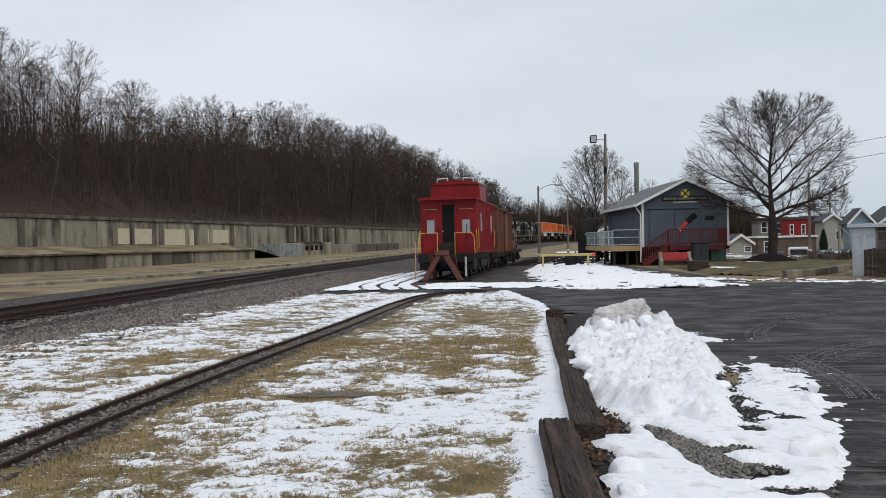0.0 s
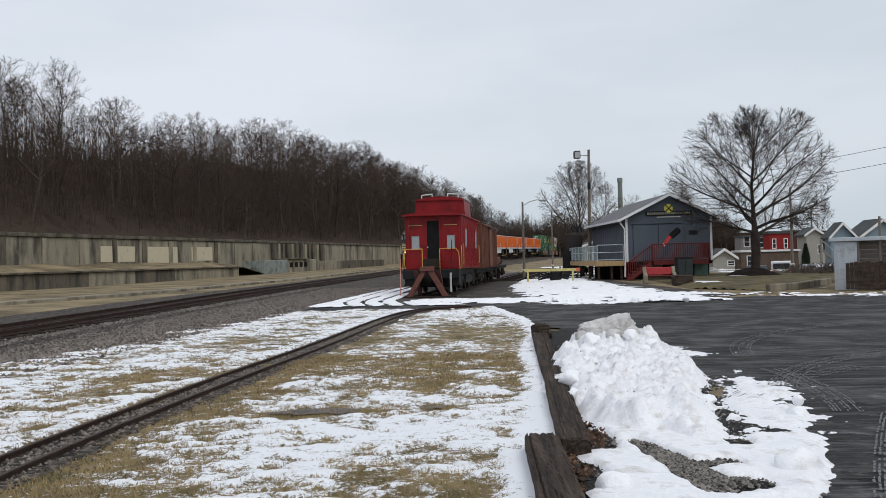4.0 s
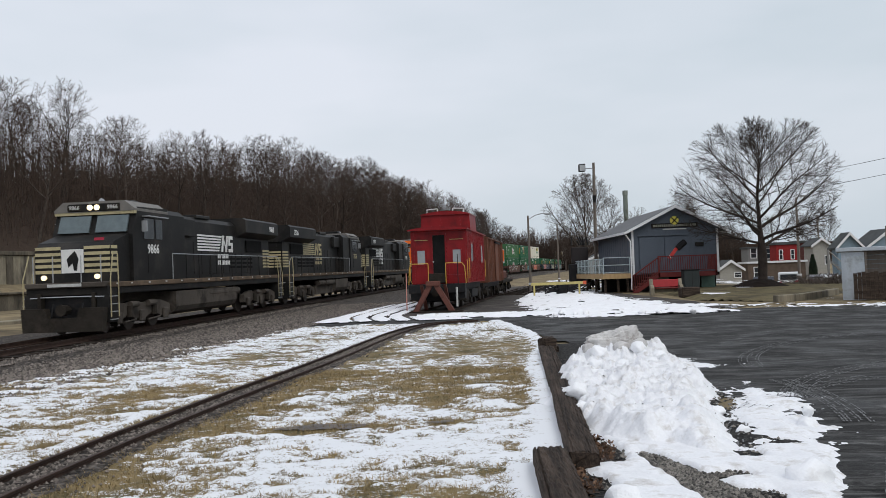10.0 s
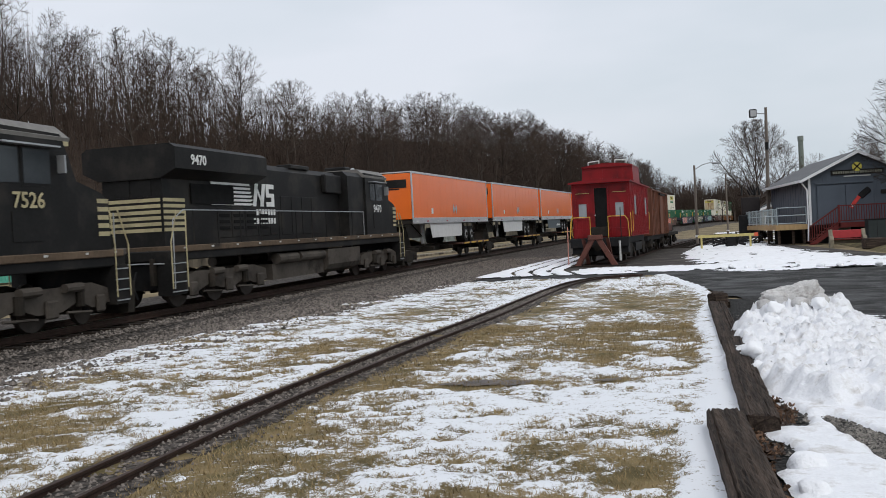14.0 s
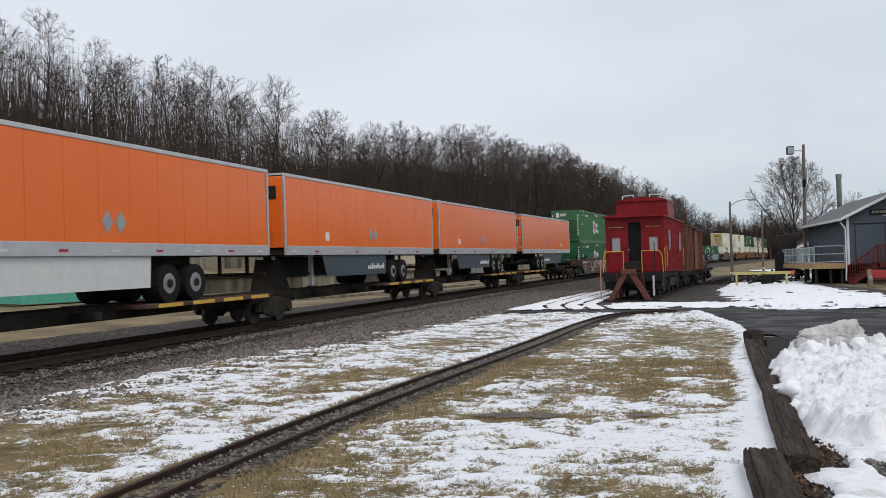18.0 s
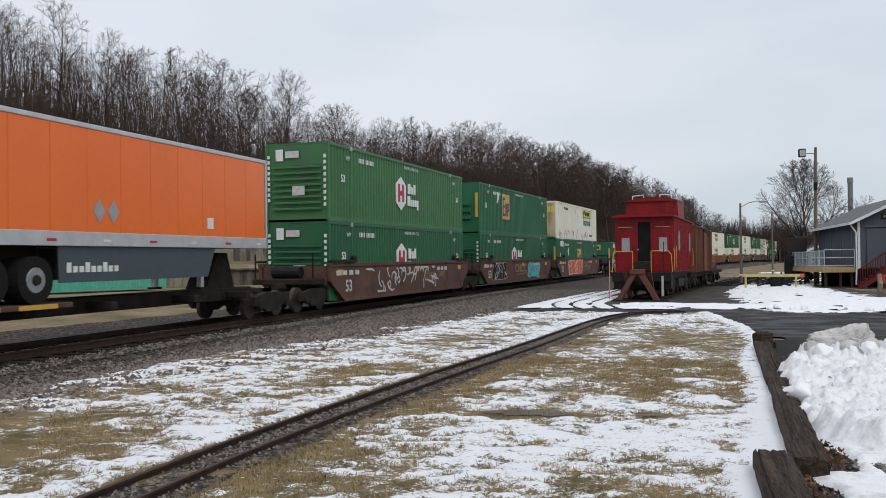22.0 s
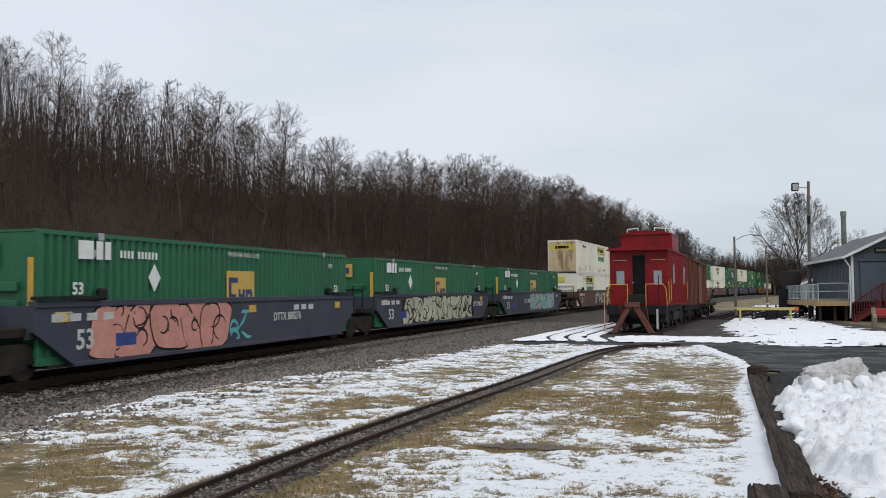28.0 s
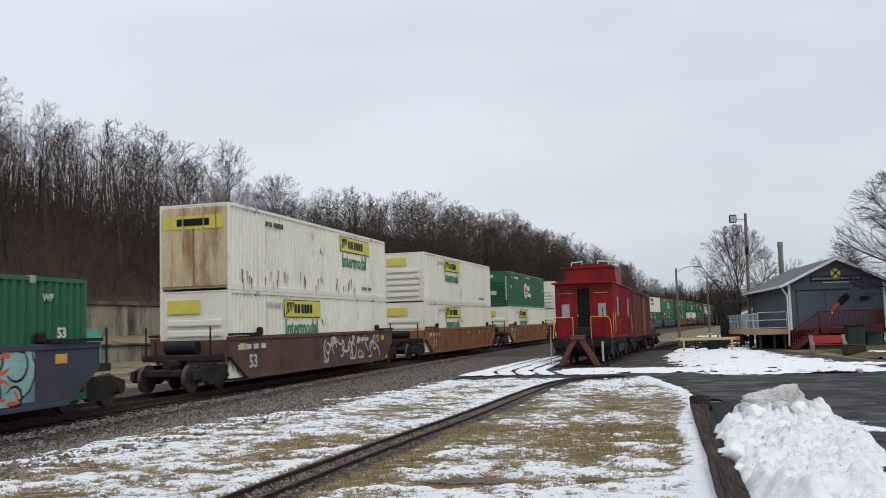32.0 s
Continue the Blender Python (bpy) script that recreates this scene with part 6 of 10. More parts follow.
    part("equipment_cabin", prism(bmesh.new(), [(-1.42, 1.8), (-1.42, 4.3), (-1.2, 4.5), (1.2, 4.5), (1.42, 4.3), (1.42, 1.8)], "x", -4.66, -2.9), M_NSBLACK, ob)
    part("radiator_housing", prism(bmesh.new(), [(-1.0, 3.7), (-1.52, 3.95), (-1.52, 4.55), (-1.35, 4.66), (1.35, 4.66), (1.52, 4.55), (1.52, 3.95), (1.0, 3.7)], "x", 4.2, 9.45), M_NSBLACK, ob)
    for sy in (-1, 1):
        part("intake_grille", bx(5.6, 8.0, min(sy * 1.0, sy * 1.03), max(sy * 1.0, sy * 1.03), 3.0, 3.6), M_DARKVOID, ob)
        part("vent_box", bx(-2.8, -1.2, min(sy * 0.98, sy * 1.2), max(sy * 0.98, sy * 1.2), 3.55, 4.3, bev=0.04), M_NSBLACK, ob)
        part("roof_vent", bx(-0.4, 1.2, min(sy * 0.3, sy * 0.9), max(sy * 0.3, sy * 0.9), 4.42, 4.58, bev=0.03), M_NSBLACK, ob)
        for i in range(9):
            x = -1.0 + i * 0.85
            part("hood_door", bx(x, x + 0.78, min(sy * 0.98, sy * 1.0), max(sy * 0.98, sy * 1.0), 1.95, 3.35 if i < 5 else 2.9, bev=0.01), M_NSBLACK, ob)
            if i > 4:
                # Slots drawn as near-black strips, their shade put into the colour.
                for j in range(3):
                    part("louvre", bx(x + 0.1, x + 0.68, min(sy * 1.0, sy * 1.02), max(sy * 1.0, sy * 1.02), 2.2 + j * 0.2, 2.3 + j * 0.2), M_DARKVOID, ob)
        # stripes with the road's mark as plain shapes
        yy = -1.0 if sy < 0 else 1.012
        o = 0.0 if sy < 0 else (4.5 if number == "9470" else 3.0)
        for i in range(6):
            cut = 0.07 * i
            if sy < 0:
                poly_plate(ob, "hood_stripe", LT, [(-0.6, 2.98 + i * 0.13), (1.9 + cut, 2.98 + i * 0.13), (1.98 + cut, 3.055 + i * 0.13), (-0.6, 3.055 + i * 0.13)], yy)
            else:
                poly_plate(ob, "hood_stripe", LT, [(o, 2.98 + i * 0.13), (o + 2.4, 2.98 + i * 0.13), (o + 2.4, 3.055 + i * 0.13), (o + cut - 0.3, 3.055 + i * 0.13)], yy)
        for k, (a, b, lean) in enumerate(((0.0, 0.22, 0.1), (0.3, 0.42, -0.25), (0.5, 0.72, 0.1), (0.85, 1.42, 0.1))):
            c = 2.3 + a if sy < 0 else o - 0.25 - b
            d = c + (b - a)
            if k < 3:
                lean = lean if sy < 0 else -lean
                poly_plate(ob, "emblem_bar", LT, [(c - lean, 2.96), (d - lean, 2.96), (d + lean, 3.74), (c + lean, 3.74)], yy, "pale emblem block")
            else:
                for z0, z1, e0, e1 in ((2.96, 3.12, 0, 1), (3.28, 3.42, 0, 1), (3.58, 3.74, 0, 1), (3.12, 3.28, 0.65, 1), (3.42, 3.58, 0, 0.35)):
                    e0, e1 = (e0, e1) if sy < 0 else (1 - e1, 1 - e0)
                    plate(ob, "emblem_bar", LT, c + e0 * (d - c), c + e1 * (d - c), z0, z1, yy - 0.001, "pale emblem block")
        for z, n_let in ((2.66, 7), (2.36, 8)):
            for i in range(n_let):
                x0 = (1.75 if sy < 0 else o - 1.7) + i * 0.2
                plate(ob, "lettering_bar", LT, x0, x0 + 0.14, z, z + 0.2, yy, t=0.006)
        m = face_near(-6.0 if sy < 0 else 6.0, -1.53, 2.92)
        if sy > 0:
            m = Matrix.Rotation(math.pi, 4, "Z") @ m
        letters(number, 0.48, LT, m, ob, "road_number", bold=0.008)
        m = face_near(8.3 if sy < 0 else -8.3, -1.535, 4.22)
        if sy > 0:
            m = Matrix.Rotation(math.pi, 4, "Z") @ m
        letters(number, 0.4, M_LETTER, m, ob, "road_number", bold=0.01)
        for i in range(6):
            part("rear_stripe", bx(8.3, 9.34, min(sy * 0.98, sy * 0.995), max(sy * 0.98, sy * 0.995), 2.2 + i * 0.17, 2.3 + i * 0.17), M_STRIPE, ob)
        # handrails
        pts = [(-4.3, sy * 1.5, 1.78), (-4.3, sy * 1.5, 2.78), (9.2, sy * 1.5, 2.78), (9.7, sy * 1.5, 2.5), (9.75, sy * 1.5, 0.6)]
        part("handrail", tube_path(B(), pts, 0.018, 5), M_GALV, ob)
        for i in range(10):
            x = -3.0 + i * 1.3
            part("stanchion", rd((x, sy * 1.5, 1.78), (x, sy * 1.5, 2.78), 0.018, seg=5), M_NSBLACK, ob)
        for i in range(14):
            x = -9.3 + i * 1.42
            plate(ob, "sill_mark", M_DIMWHITE, x, x + 0.12, 1.69, 1.74, -1.522 if sy < 0 else 1.534)
        # end steps with pale grab irons
        for ex in (-9.55, 9.55):
            st = part("end_steps", bx(ex - 0.35, ex + 0.35, min(sy * 1.05, sy * 1.5), max(sy * 1.05, sy * 1.5), 0.42, 1.4), M_NSBLACK, ob)
            for i in range(4):
                part("tread", bx(ex - 0.33, ex + 0.33, min(sy * 1.5, sy * 1.54), max(sy * 1.5, sy * 1.54), 0.5 + i * 0.26, 0.53 + i * 0.26), M_GALV, st)
            for dx in (-0.36, 0.36):
                part("grab_iron", tube_path(B(), [(ex + dx, sy * 1.55, 0.6), (ex + dx, sy * 1.55, 1.9), (ex + dx * 0.6 - 0.25 * (1 if ex > 0 else -1), sy * 1.5, 2.75)], 0.019, 6), M_STRIPE, ob, "cream grab iron")
        # fuel tank side and reservoirs
        part("air_reservoir", rd((-0.4, sy * 1.25, 1.12), (1.7, sy * 1.25, 1.12), 0.19, seg=12), M_TANK, ob)
        part("air_reservoir", rd((1.9, sy * 1.25, 1.12), (3.4, sy * 1.25, 1.12), 0.19, seg=12), M_TANK, ob)
    for i in range(6):
        z = 2.2 + i * 0.17
        part("rear_stripe", bx(9.352, 9.365, -0.9, 0.9, z, z + 0.1), M_STRIPE, ob)
    part("rear_light", rd((9.35, 0, 4.1), (9.42, 0, 4.1), 0.1, seg=12), M_GALV, ob)
    for ry in (-0.35, 0.35):
        part("rear_door", bx(9.352, 9.37, ry - 0.28, ry + 0.28, 3.2, 3.9), M_NSBLACK, ob)
    part("fuel_tank", prism(bmesh.new(), [(-1.3, 0.5), (-1.42, 0.7), (-1.42, 1.3), (1.42, 1.3), (1.42, 0.7), (1.3, 0.5), (1.0, 0.36), (-1.0, 0.36)], "x", -3.9, -0.6 if number != "9866" else 2.9), M_TANK, ob)
    if number != "9866":
        part("fuel_tank", prism(bmesh.new(), [(-1.2, 0.4), (-1.2, 0.95), (1.2, 0.95), (1.2, 0.4)], "x", -0.6, 3.6), M_TANK, ob)
    # pilots, couplers, plow
    for ex, sgn in ((-9.9, -1), (9.9, 1)):
        part("pilot", bx(ex - sgn * 0.3 - 0.06, ex - sgn * 0.3 + 0.06, -1.3, 1.3, 0.55, 1.64, bev=0.02), M_BLACK, ob)
        part("uncoupling_lever", tube_path(B(), [(ex, -1.3, 1.3), (ex + sgn * 0.12, -0.7, 1.32), (ex + sgn * 0.12, 0.7, 1.32), (ex, 1.3, 1.3)], 0.022, 5), M_GALV, ob)
        for hy in (-0.95, 0.95):
            part("pilot_bracket", bx(min(ex - sgn * 0.24, ex + sgn * 0.1), max(ex - sgn * 0.24, ex + sgn * 0.1), hy - 0.06, hy + 0.06, 0.7, 1.45, bev=0.01), M_GRIME, ob)
        part("coupler", rd((ex, 0, 0.88), (ex + sgn * 0.55, 0, 0.88), 0.16, 0.2, 8), M_GRIME, ob)
        for hy in (-0.6, 0.45):
            part("air_hose", tube_path(B(), [(ex + sgn * 0.08, hy, 1.1), (ex + sgn * 0.25, hy, 0.7), (ex + sgn * 0.2, hy + 0.1, 0.35)], 0.03, 6), M_BLACK, ob)
    part("plow", prism(bmesh.new(), [(-1.4, 0.16), (-1.45, 0.95), (-0.6, 0.95), (-0.5, 0.62), (0.5, 0.62), (0.6, 0.95), (1.45, 0.95), (1.4, 0.16)], "x", -10.35, -9.98), M_GRIME, ob, "grimy snow plow")
    part("anticlimber", bx(-10.1, -9.4, -1.4, 1.4, 1.62, 1.8, bev=0.03), M_TANK, ob)
    part("step_edge", bx(-10.12, -10.1, -0.6, 0.6, 1.66, 1.76), M_DIMWHITE, ob, "worn white step edge")
    front_plate(ob, "warning_strip", M_CRIMSON, -0.95, -0.6, 3.22, 3.32, -8.86, "red plate on the nose")
    for y in (-1.2, -0.5, 0.5, 1.2):
        part("front_handrail", tube_path(B(), [(-9.85, y, 1.8), (-9.85, y, 2.7)], 0.02, 5), M_GALV, ob)
    for x in (-6.7, 6.7):
        t3 = truck(ob, x, 3, 3.9, 0.52, M_TANK)
        for sy in (-1, 1):
            part("brake_cylinder", rd((x - 1.0, sy * 1.38, 0.95), (x - 0.4, sy * 1.38, 0.95), 0.11, seg=10), M_TANK, t3)
            part("brake_cylinder", rd((x + 0.4, sy * 1.38, 0.95), (x + 1.0, sy * 1.38, 0.95), 0.11, seg=10), M_TANK, t3)
    part("horn", rd((-5.8, 0.3, 4.7), (-6.3, 0.3, 4.8), 0.05, 0.1, 8), M_GALV, ob)
    part("air_conditioner", bx(-5.6, -4.9, -0.5, 0.5, 4.66, 4.86, bev=0.05), M_NSBLACK, ob)
    return ob


TURN = Matrix.Rotation(math.pi, 4, "Z")
LOCO = 22.3
l1 = on_train(locomotive("9866", True, "black road diesel locomotive with cream nose stripes and lit headlights"), -155.2, LOCO)
l2 = on_train(locomotive("7526", False, "black diesel locomotive with cream side stripes running cab trailing"), -132.9, LOCO)
l3 = on_train(locomotive("9470", True, "black diesel locomotive with white side stripes running cab trailing"), -110.6, LOCO)
for ob in (l1, l2, l3):
    ob.scale = (1.055, 1, 1)
    for o in ob.children_recursive:
        for v in o.data.vertices:
            if v.co.x < -7.6:
                v.co.x = -7.6 + (v.co.x + 7.6) * 0.74
FLIPPED = {l2.name, l3.name}

first = {}


def make(kind, builder, *args):
    """Builds the first of a kind and copies it after that."""
    if kind not in first:
        first[kind] = builder(*args)
        return first[kind]
    return copy_thing(first[kind], Matrix.Identity(4))


for i, off in enumerate((-87.5, -70.6, -54.0, -37.5, -20.4)):
    tr = on_train(make("trw" if i < 2 else "trs", spine_trailer, i < 2), off, 16.15, 0.98)
    sp = on_train(make("spine" + str(i in (0, 4)), spine_car, i in (0, 4)), off - 0.2, 16.6)
    if i < 4:
        FLIPPED |= {tr.name, sp.name}

# loads: leading end, car kind, lower box, upper box
LOADS = [(0.0, "brown", "hubd", "hub"), (19.3, "brown", "hubd", "empt"), (38.4, "brown", "emp", "jbr"),
         (62.2, "blue", "emp", ""), (81.35, "blue", "emp", ""), (100.85, "blue", "emp", ""),
         (124.5, "brown", "jb", "jbr"), (147.4, "tan", "jb", "jb"), (169.5, "tan", "jb", "hubd"),
         (191.5, "brown", "redbox", "jb"), (213, "brown", "jb", "emp"), (233, "brown", "jb", "jb"), (253, "blue", "emp", "hubd"), (272, "blue", "emp", "jb"), (292, "blue", "emp", "hub"),
         (315, "tan", "emp", "emp"), (336, "brown", "jb", "hubd"), (357, "blue", "emp", "hubd"), (378, "brown", "emp", "jb"), (399, "brown", "hubd", "hubd"), (420, "blue", "emp", "")]
WELLS = {}
for i, (off, car, low, high) in enumerate(LOADS):
    wc = make("well_" + car + (str(i) if 0 <= i < 7 else ""), well_car, car)
    WELLS[i] = wc
    on_train(wc, off - 0.3, 16.75)
    for j, kind in enumerate((low, high)):
        if not kind:
            continue
        src = "jb" if kind == "redbox" else kind
        c = make("box_" + src, container, src)
        on_train(c, off, CL, 0.33 + j * (CH + 0.01))
M_GRAF_PALE = mat("pale_sea_spray_paint", (0.25, 0.42, 0.4), 0.6, var=0.3, scale=1.5, fine=10)
M_GRAF_SEA = mat("grey_sea_spray_paint", (0.14, 0.24, 0.26), 0.6, var=0.3, scale=1.5, fine=10)
graffiti(WELLS[0], -4.5, 3.6, 0.5, 1.45, M_DIMWHITE, M_DIMWHITE, 8, 1, slim=True)
graffiti(WELLS[1], -6.2, -3.4, 0.5, 1.5, M_GRIME, M_DIMWHITE, 4, 2)
graffiti(WELLS[1], 1.9, 4.9, 0.42, 1.5, M_GRAF_TEAL, M_NSBLACK, 4, 3)
graffiti(WELLS[2], -4.6, 0.6, 0.38, 1.56, M_GRAF_RED, M_LETTER, 5, 4, M_GRNLET)
graffiti(WELLS[3], -6.4, -0.95, 0.36, 1.58, M_GRAF_PINK, M_NSBLACK, 5, 5, shine=M_GRAF_PINK)
graffiti(WELLS[3], -1.2, 0.2, 0.5, 1.3, M_GRAF_TEAL, M_NSBLACK, 2, 15, slim=True)
graffiti(WELLS[4], -5.2, 5.0, 0.36, 1.55, M_GRAF_CREAM, M_NSBLACK, 9, 6, M_GRIME, shine=M_GRIME)
graffiti(WELLS[4], -5.2, 5.0, 0.42, 1.5, M_NSBLACK, M_NSBLACK, 7, 16, slim=True)
graffiti(WELLS[5], -1.0, 5.6, 0.4, 1.56, M_GRAF_PALE, M_NSBLACK, 7, 7, M_GRAF_SEA, shine=M_GRAF_TEAL)
graffiti(WELLS[5], -1.0, 5.6, 0.45, 1.5, M_GRAF_RED, M_GRAF_RED, 4, 27, slim=True)
graffiti(WELLS[6], -0.5, 6.2, 0.5, 1.5, M_DIMWHITE, M_NSBLACK, 8, 8, slim=True)
M_GOLD = mat("dull_gold_lettering", (0.27, 0.15, 0.06), 0.7, var=0.2)
M_BLUESPOT = mat("blue_patch_paint", (0.02, 0.05, 0.2), 0.6, var=0.2)
for i, txt, wx in ((0, "254077", 4.0), (2, "254077", -7.0), (3, "DTTX 888276", 2.9), (4, "DTTX 888276", 6.2), (5, "DTTX 888276", -2.0)):
    letters(txt, 0.36, M_DIMWHITE if i > 2 else M_GOLD, face_near(wx, -1.475, 1.05), WELLS[i], "car_number", bold=0.006, squeeze=0.9)
for i, x0 in ((0, 1.85), (1, -1.3), (2, 1.2)):
    tall = 0.3 if i == 0 else 0.5
    for k in range(4):
        a = x0 + k * (0.31 if i == 0 else 0.72)
        b = a + (0.22 if i == 0 else 0.56)
        for u0, u1, v0, v1 in ((a, a + 0.3 * (b - a), 0, 1), (a, b, 0.78, 1), (a, b, 0, 0.2)) if k != 1 else ((a, a + 0.3 * (b - a), 0, 1), (b - 0.3 * (b - a), b, 0, 1), (a, b, 0.4, 0.6)):
            plate(WELLS[i], "emblem_bar", M_GOLD, u0, u1, 0.88 + v0 * tall, 0.88 + v1 * tall, -1.4625, "dull gold block lettering shape", t=0.004)
    if i:
        poly_plate(WELLS[i], "emblem_swoosh", M_GOLD, [(x0 - 0.5, 0.68), (x0 + 2.4, 0.8), (x0 + 3.2, 0.9), (x0 + 2.2, 0.72)], -1.462, "dull gold swoosh", t=0.004)
for i in (3, 4, 5):
    plate(WELLS[i], "stencil_panel", M_BLUESPOT, -5.75, -5.0, 0.62, 0.92, -1.463, "blue painted patch")
    letters("125T", 0.26, M_DIMWHITE, face_near(-7.5, -1.475, 1.36), WELLS[i], "size_mark", bold=0.004)


# ---- caboose, boxcar and flat car on the siding ----
SID = Matrix.Translation((-0.12, 42.2, -0.15)) @ Matrix.Rotation(radians(90 - 8.5), 4, "Z")
# local: x along the siding away from the camera, y to its left; rails at z = 0.1


def caboose():
    ob = root("caboose", "bright red wooden caboose with cupola, black underframe and yellow railings", "caboose", m=SID @ Matrix.Translation((0, 0, 0.1)))
    ob.scale = (1, 1, 1.075)
    w = 1.38
    part("body", bx(0.75, 9.0, -w, w, 1.1, 3.55, bev=0.02), M_RED, ob)
    for sy in (-1, 1):
        for i in range(28):
            x = 0.9 + i * 0.29
            part("batten", bx(x, x + 0.03, min(sy * w, sy * (w + 0.015)), max(sy * w, sy * (w + 0.015)), 1.15, 3.52), M_RED, ob)
        for x in (2.2, 7.0):
            wn_ = part("side_window", bx(x, x + 0.7, min(sy * w, sy * (w + 0.03)), max(sy * w, sy * (w + 0.03)), 2.1, 2.9), M_GLASSGREY, ob)
            part("window_frame", bx(x - 0.07, x + 0.77, min(sy * w, sy * (w + 0.02)), max(sy * w, sy * (w + 0.02)), 2.03, 2.97), M_RED, wn_)
    # curved roof
    arc = [(y, 3.56 + 0.13 * (1 - (y / 1.46) ** 2)) for y in np.linspace(-1.46, 1.46, 11)]
    part("roof", prism(bmesh.new(), arc + [(1.46, 3.51), (-1.46, 3.51)], "x", 0.3, 9.5), M_RED, ob, "dark red curved roof")
    # cupola
    arc = [(y, 4.4 + 0.15 * (1 - (y / 1.28) ** 2)) for y in np.linspace(-1.28, 1.28, 9)]
    cu = part("cupola", prism(bmesh.new(), [(-1.3, 3.5), (-1.24, 4.4), (1.24, 4.4), (1.3, 3.5)], "x", 3.3, 6.1), M_RED, ob)
    part("cupola_roof", prism(bmesh.new(), arc + [(1.28, 4.36), (-1.28, 4.36)], "x", 3.2, 6.2), M_RED, cu)
    for sx in (3.28, 6.08):
        for y in (-0.5, 0.5):
            part("cupola_window", bx(sx, sx + 0.03, y - 0.28, y + 0.28, 3.85, 4.25), M_RED, cu)
    for sy in (-1, 1):
        part("roof_grab", tube_path(B(), [(3.4, sy * 0.95, 4.45), (3.4, sy * 0.95, 4.64), (3.4, sy * 0.4, 4.68), (3.4, sy * 0.4, 4.5)], 0.022, 6), M_LETTER, cu, "pale grab rail")
    # end wall: door, windows, hood moulds
    xe = 0.74
    # The doorway is a flat panel painted with the interior's shade.
    dr = part("door", bx(xe - 0.03, xe, -0.3, 0.3, 1.15, 3.3), M_DARKVOID, ob, "open dark doorway")
    part("door_frame", prism(bmesh.new(), [(-0.37, 1.15), (-0.37, 3.37), (0.37, 3.37), (0.37, 1.15), (0.3, 1.15), (0.3, 3.3), (-0.3, 3.3), (-0.3, 1.15)], "x", xe - 0.05, xe - 0.003), M_RED, dr)
    part("door_knob", rd((xe - 0.08, 0.28, 2.1), (xe - 0.03, 0.28, 2.1), 0.035, seg=8), M_GALV, dr)
    for y in (-0.87, 0.87):
        wn_ = part("end_window", bx(xe - 0.02, xe, y - 0.19, y + 0.19, 2.0, 2.62), M_GLASSGREY, ob, "pale covered window")
        for a, b, c, d in ((-0.25, 0.25, 2.62, 2.69), (-0.25, 0.25, 1.93, 2.0), (-0.25, -0.19, 2.0, 2.62), (0.19, 0.25, 2.0, 2.62)):
            part("window_frame", bx(xe - 0.04, xe - 0.002, y + a, y + b, c, d), M_RED, wn_)
        part("hood_mould", bx(xe - 0.05, xe - 0.002, y - 0.33, y + 0.33, 3.08, 3.1), M_PALE_YELLOW, ob)
    for y in (-1.3, 1.2):
        part("corner_board", bx(xe - 0.02, xe - 0.002, y, y + 0.1, 1.12, 3.5), M_RED, ob)
    # end platform, railing, steps
    part("platform", bx(-0.15, 0.75, -1.3, 1.3, 0.95, 1.1, bev=0.02), M_BLACK, ob)
    part("end_sill", bx(-0.3, -0.15, -1.35, 1.35, 0.7, 1.1, bev=0.02), M_BLACK, ob)
    for sy in (-1, 1):
        part("railing", tube_path(B(), [(-0.1, sy * 0.42, 1.1), (-0.1, sy * 0.42, 2.02), (-0.1, sy * 1.2, 2.02), (-0.1, sy * 1.33, 1.85), (-0.1, sy * 1.38, 1.1)], 0.018, 6), M_YELLOW, ob, "yellow railing")
        part("grab_iron", tube_path(B(), [(0.7, sy * 1.36, 1.15), (0.5, sy * 1.4, 1.3), (0.5, sy * 1.4, 2.0), (0.7, sy * 1.36, 2.15)], 0.016, 6), M_YELLOW, ob, "yellow grab iron")
        for y in (0.6, 0.8, 1.0):
            part("rail_bar", rd((-0.1, sy * y, 1.1), (-0.1, sy * y, 2.02), 0.012, seg=5), M_RED, ob)
        part("rail_bar", rd((-0.1, sy * 0.42, 1.5), (-0.1, sy * 1.3, 1.5), 0.012, seg=5), M_RED, ob)
        stp = part("steps", bx(-0.1, 0.7, min(sy * 0.75, sy * 1.3), max(sy * 0.75, sy * 1.3), 0.42, 0.95), M_BLACK, ob)
        part("tread", bx(-0.12, 0.72, min(sy * 1.0, sy * 1.34), max(sy * 1.0, sy * 1.34), 0.38, 0.44), M_GRIME, stp)
        for xx in (8.95, 1.2):
            part("side_grab", tube_path(B(), [(xx, sy * 1.34, 1.3), (xx, sy * 1.42, 1.35), (xx, sy * 1.42, 2.2), (xx, sy * 1.34, 2.25)], 0.018, 5), M_YELLOW, ob)
    part("brake_box", bx(-0.08, 0.1, -0.4, 0.4, 1.15, 1.58, bev=0.02), M_GRIME, ob, "dark grey step box")
    part("brake_staff", rd((-0.12, -1.0, 1.0), (-0.12, -1.0, 2.4), 0.02, seg=6), M_BLACK, ob)
    part("marker_post", rd((-0.35, -0.95, 0.1), (-0.35, -0.95, 0.95), 0.05, seg=8), M_DIMWHITE, ob, "pale post")
    part("underframe", bx(-0.1, 9.7, -1.0, 1.0, 0.75, 1.08, bev=0.02), M_BLACK, ob)
    part("coupler", rd((-0.3, 0, 0.72), (-0.95, 0, 0.72), 0.13, 0.17, 8), M_GRIME, ob)
    part("tool_box", bx(3.4, 6.0, -1.25, -0.7, 0.4, 0.78), M_BLACK, ob)
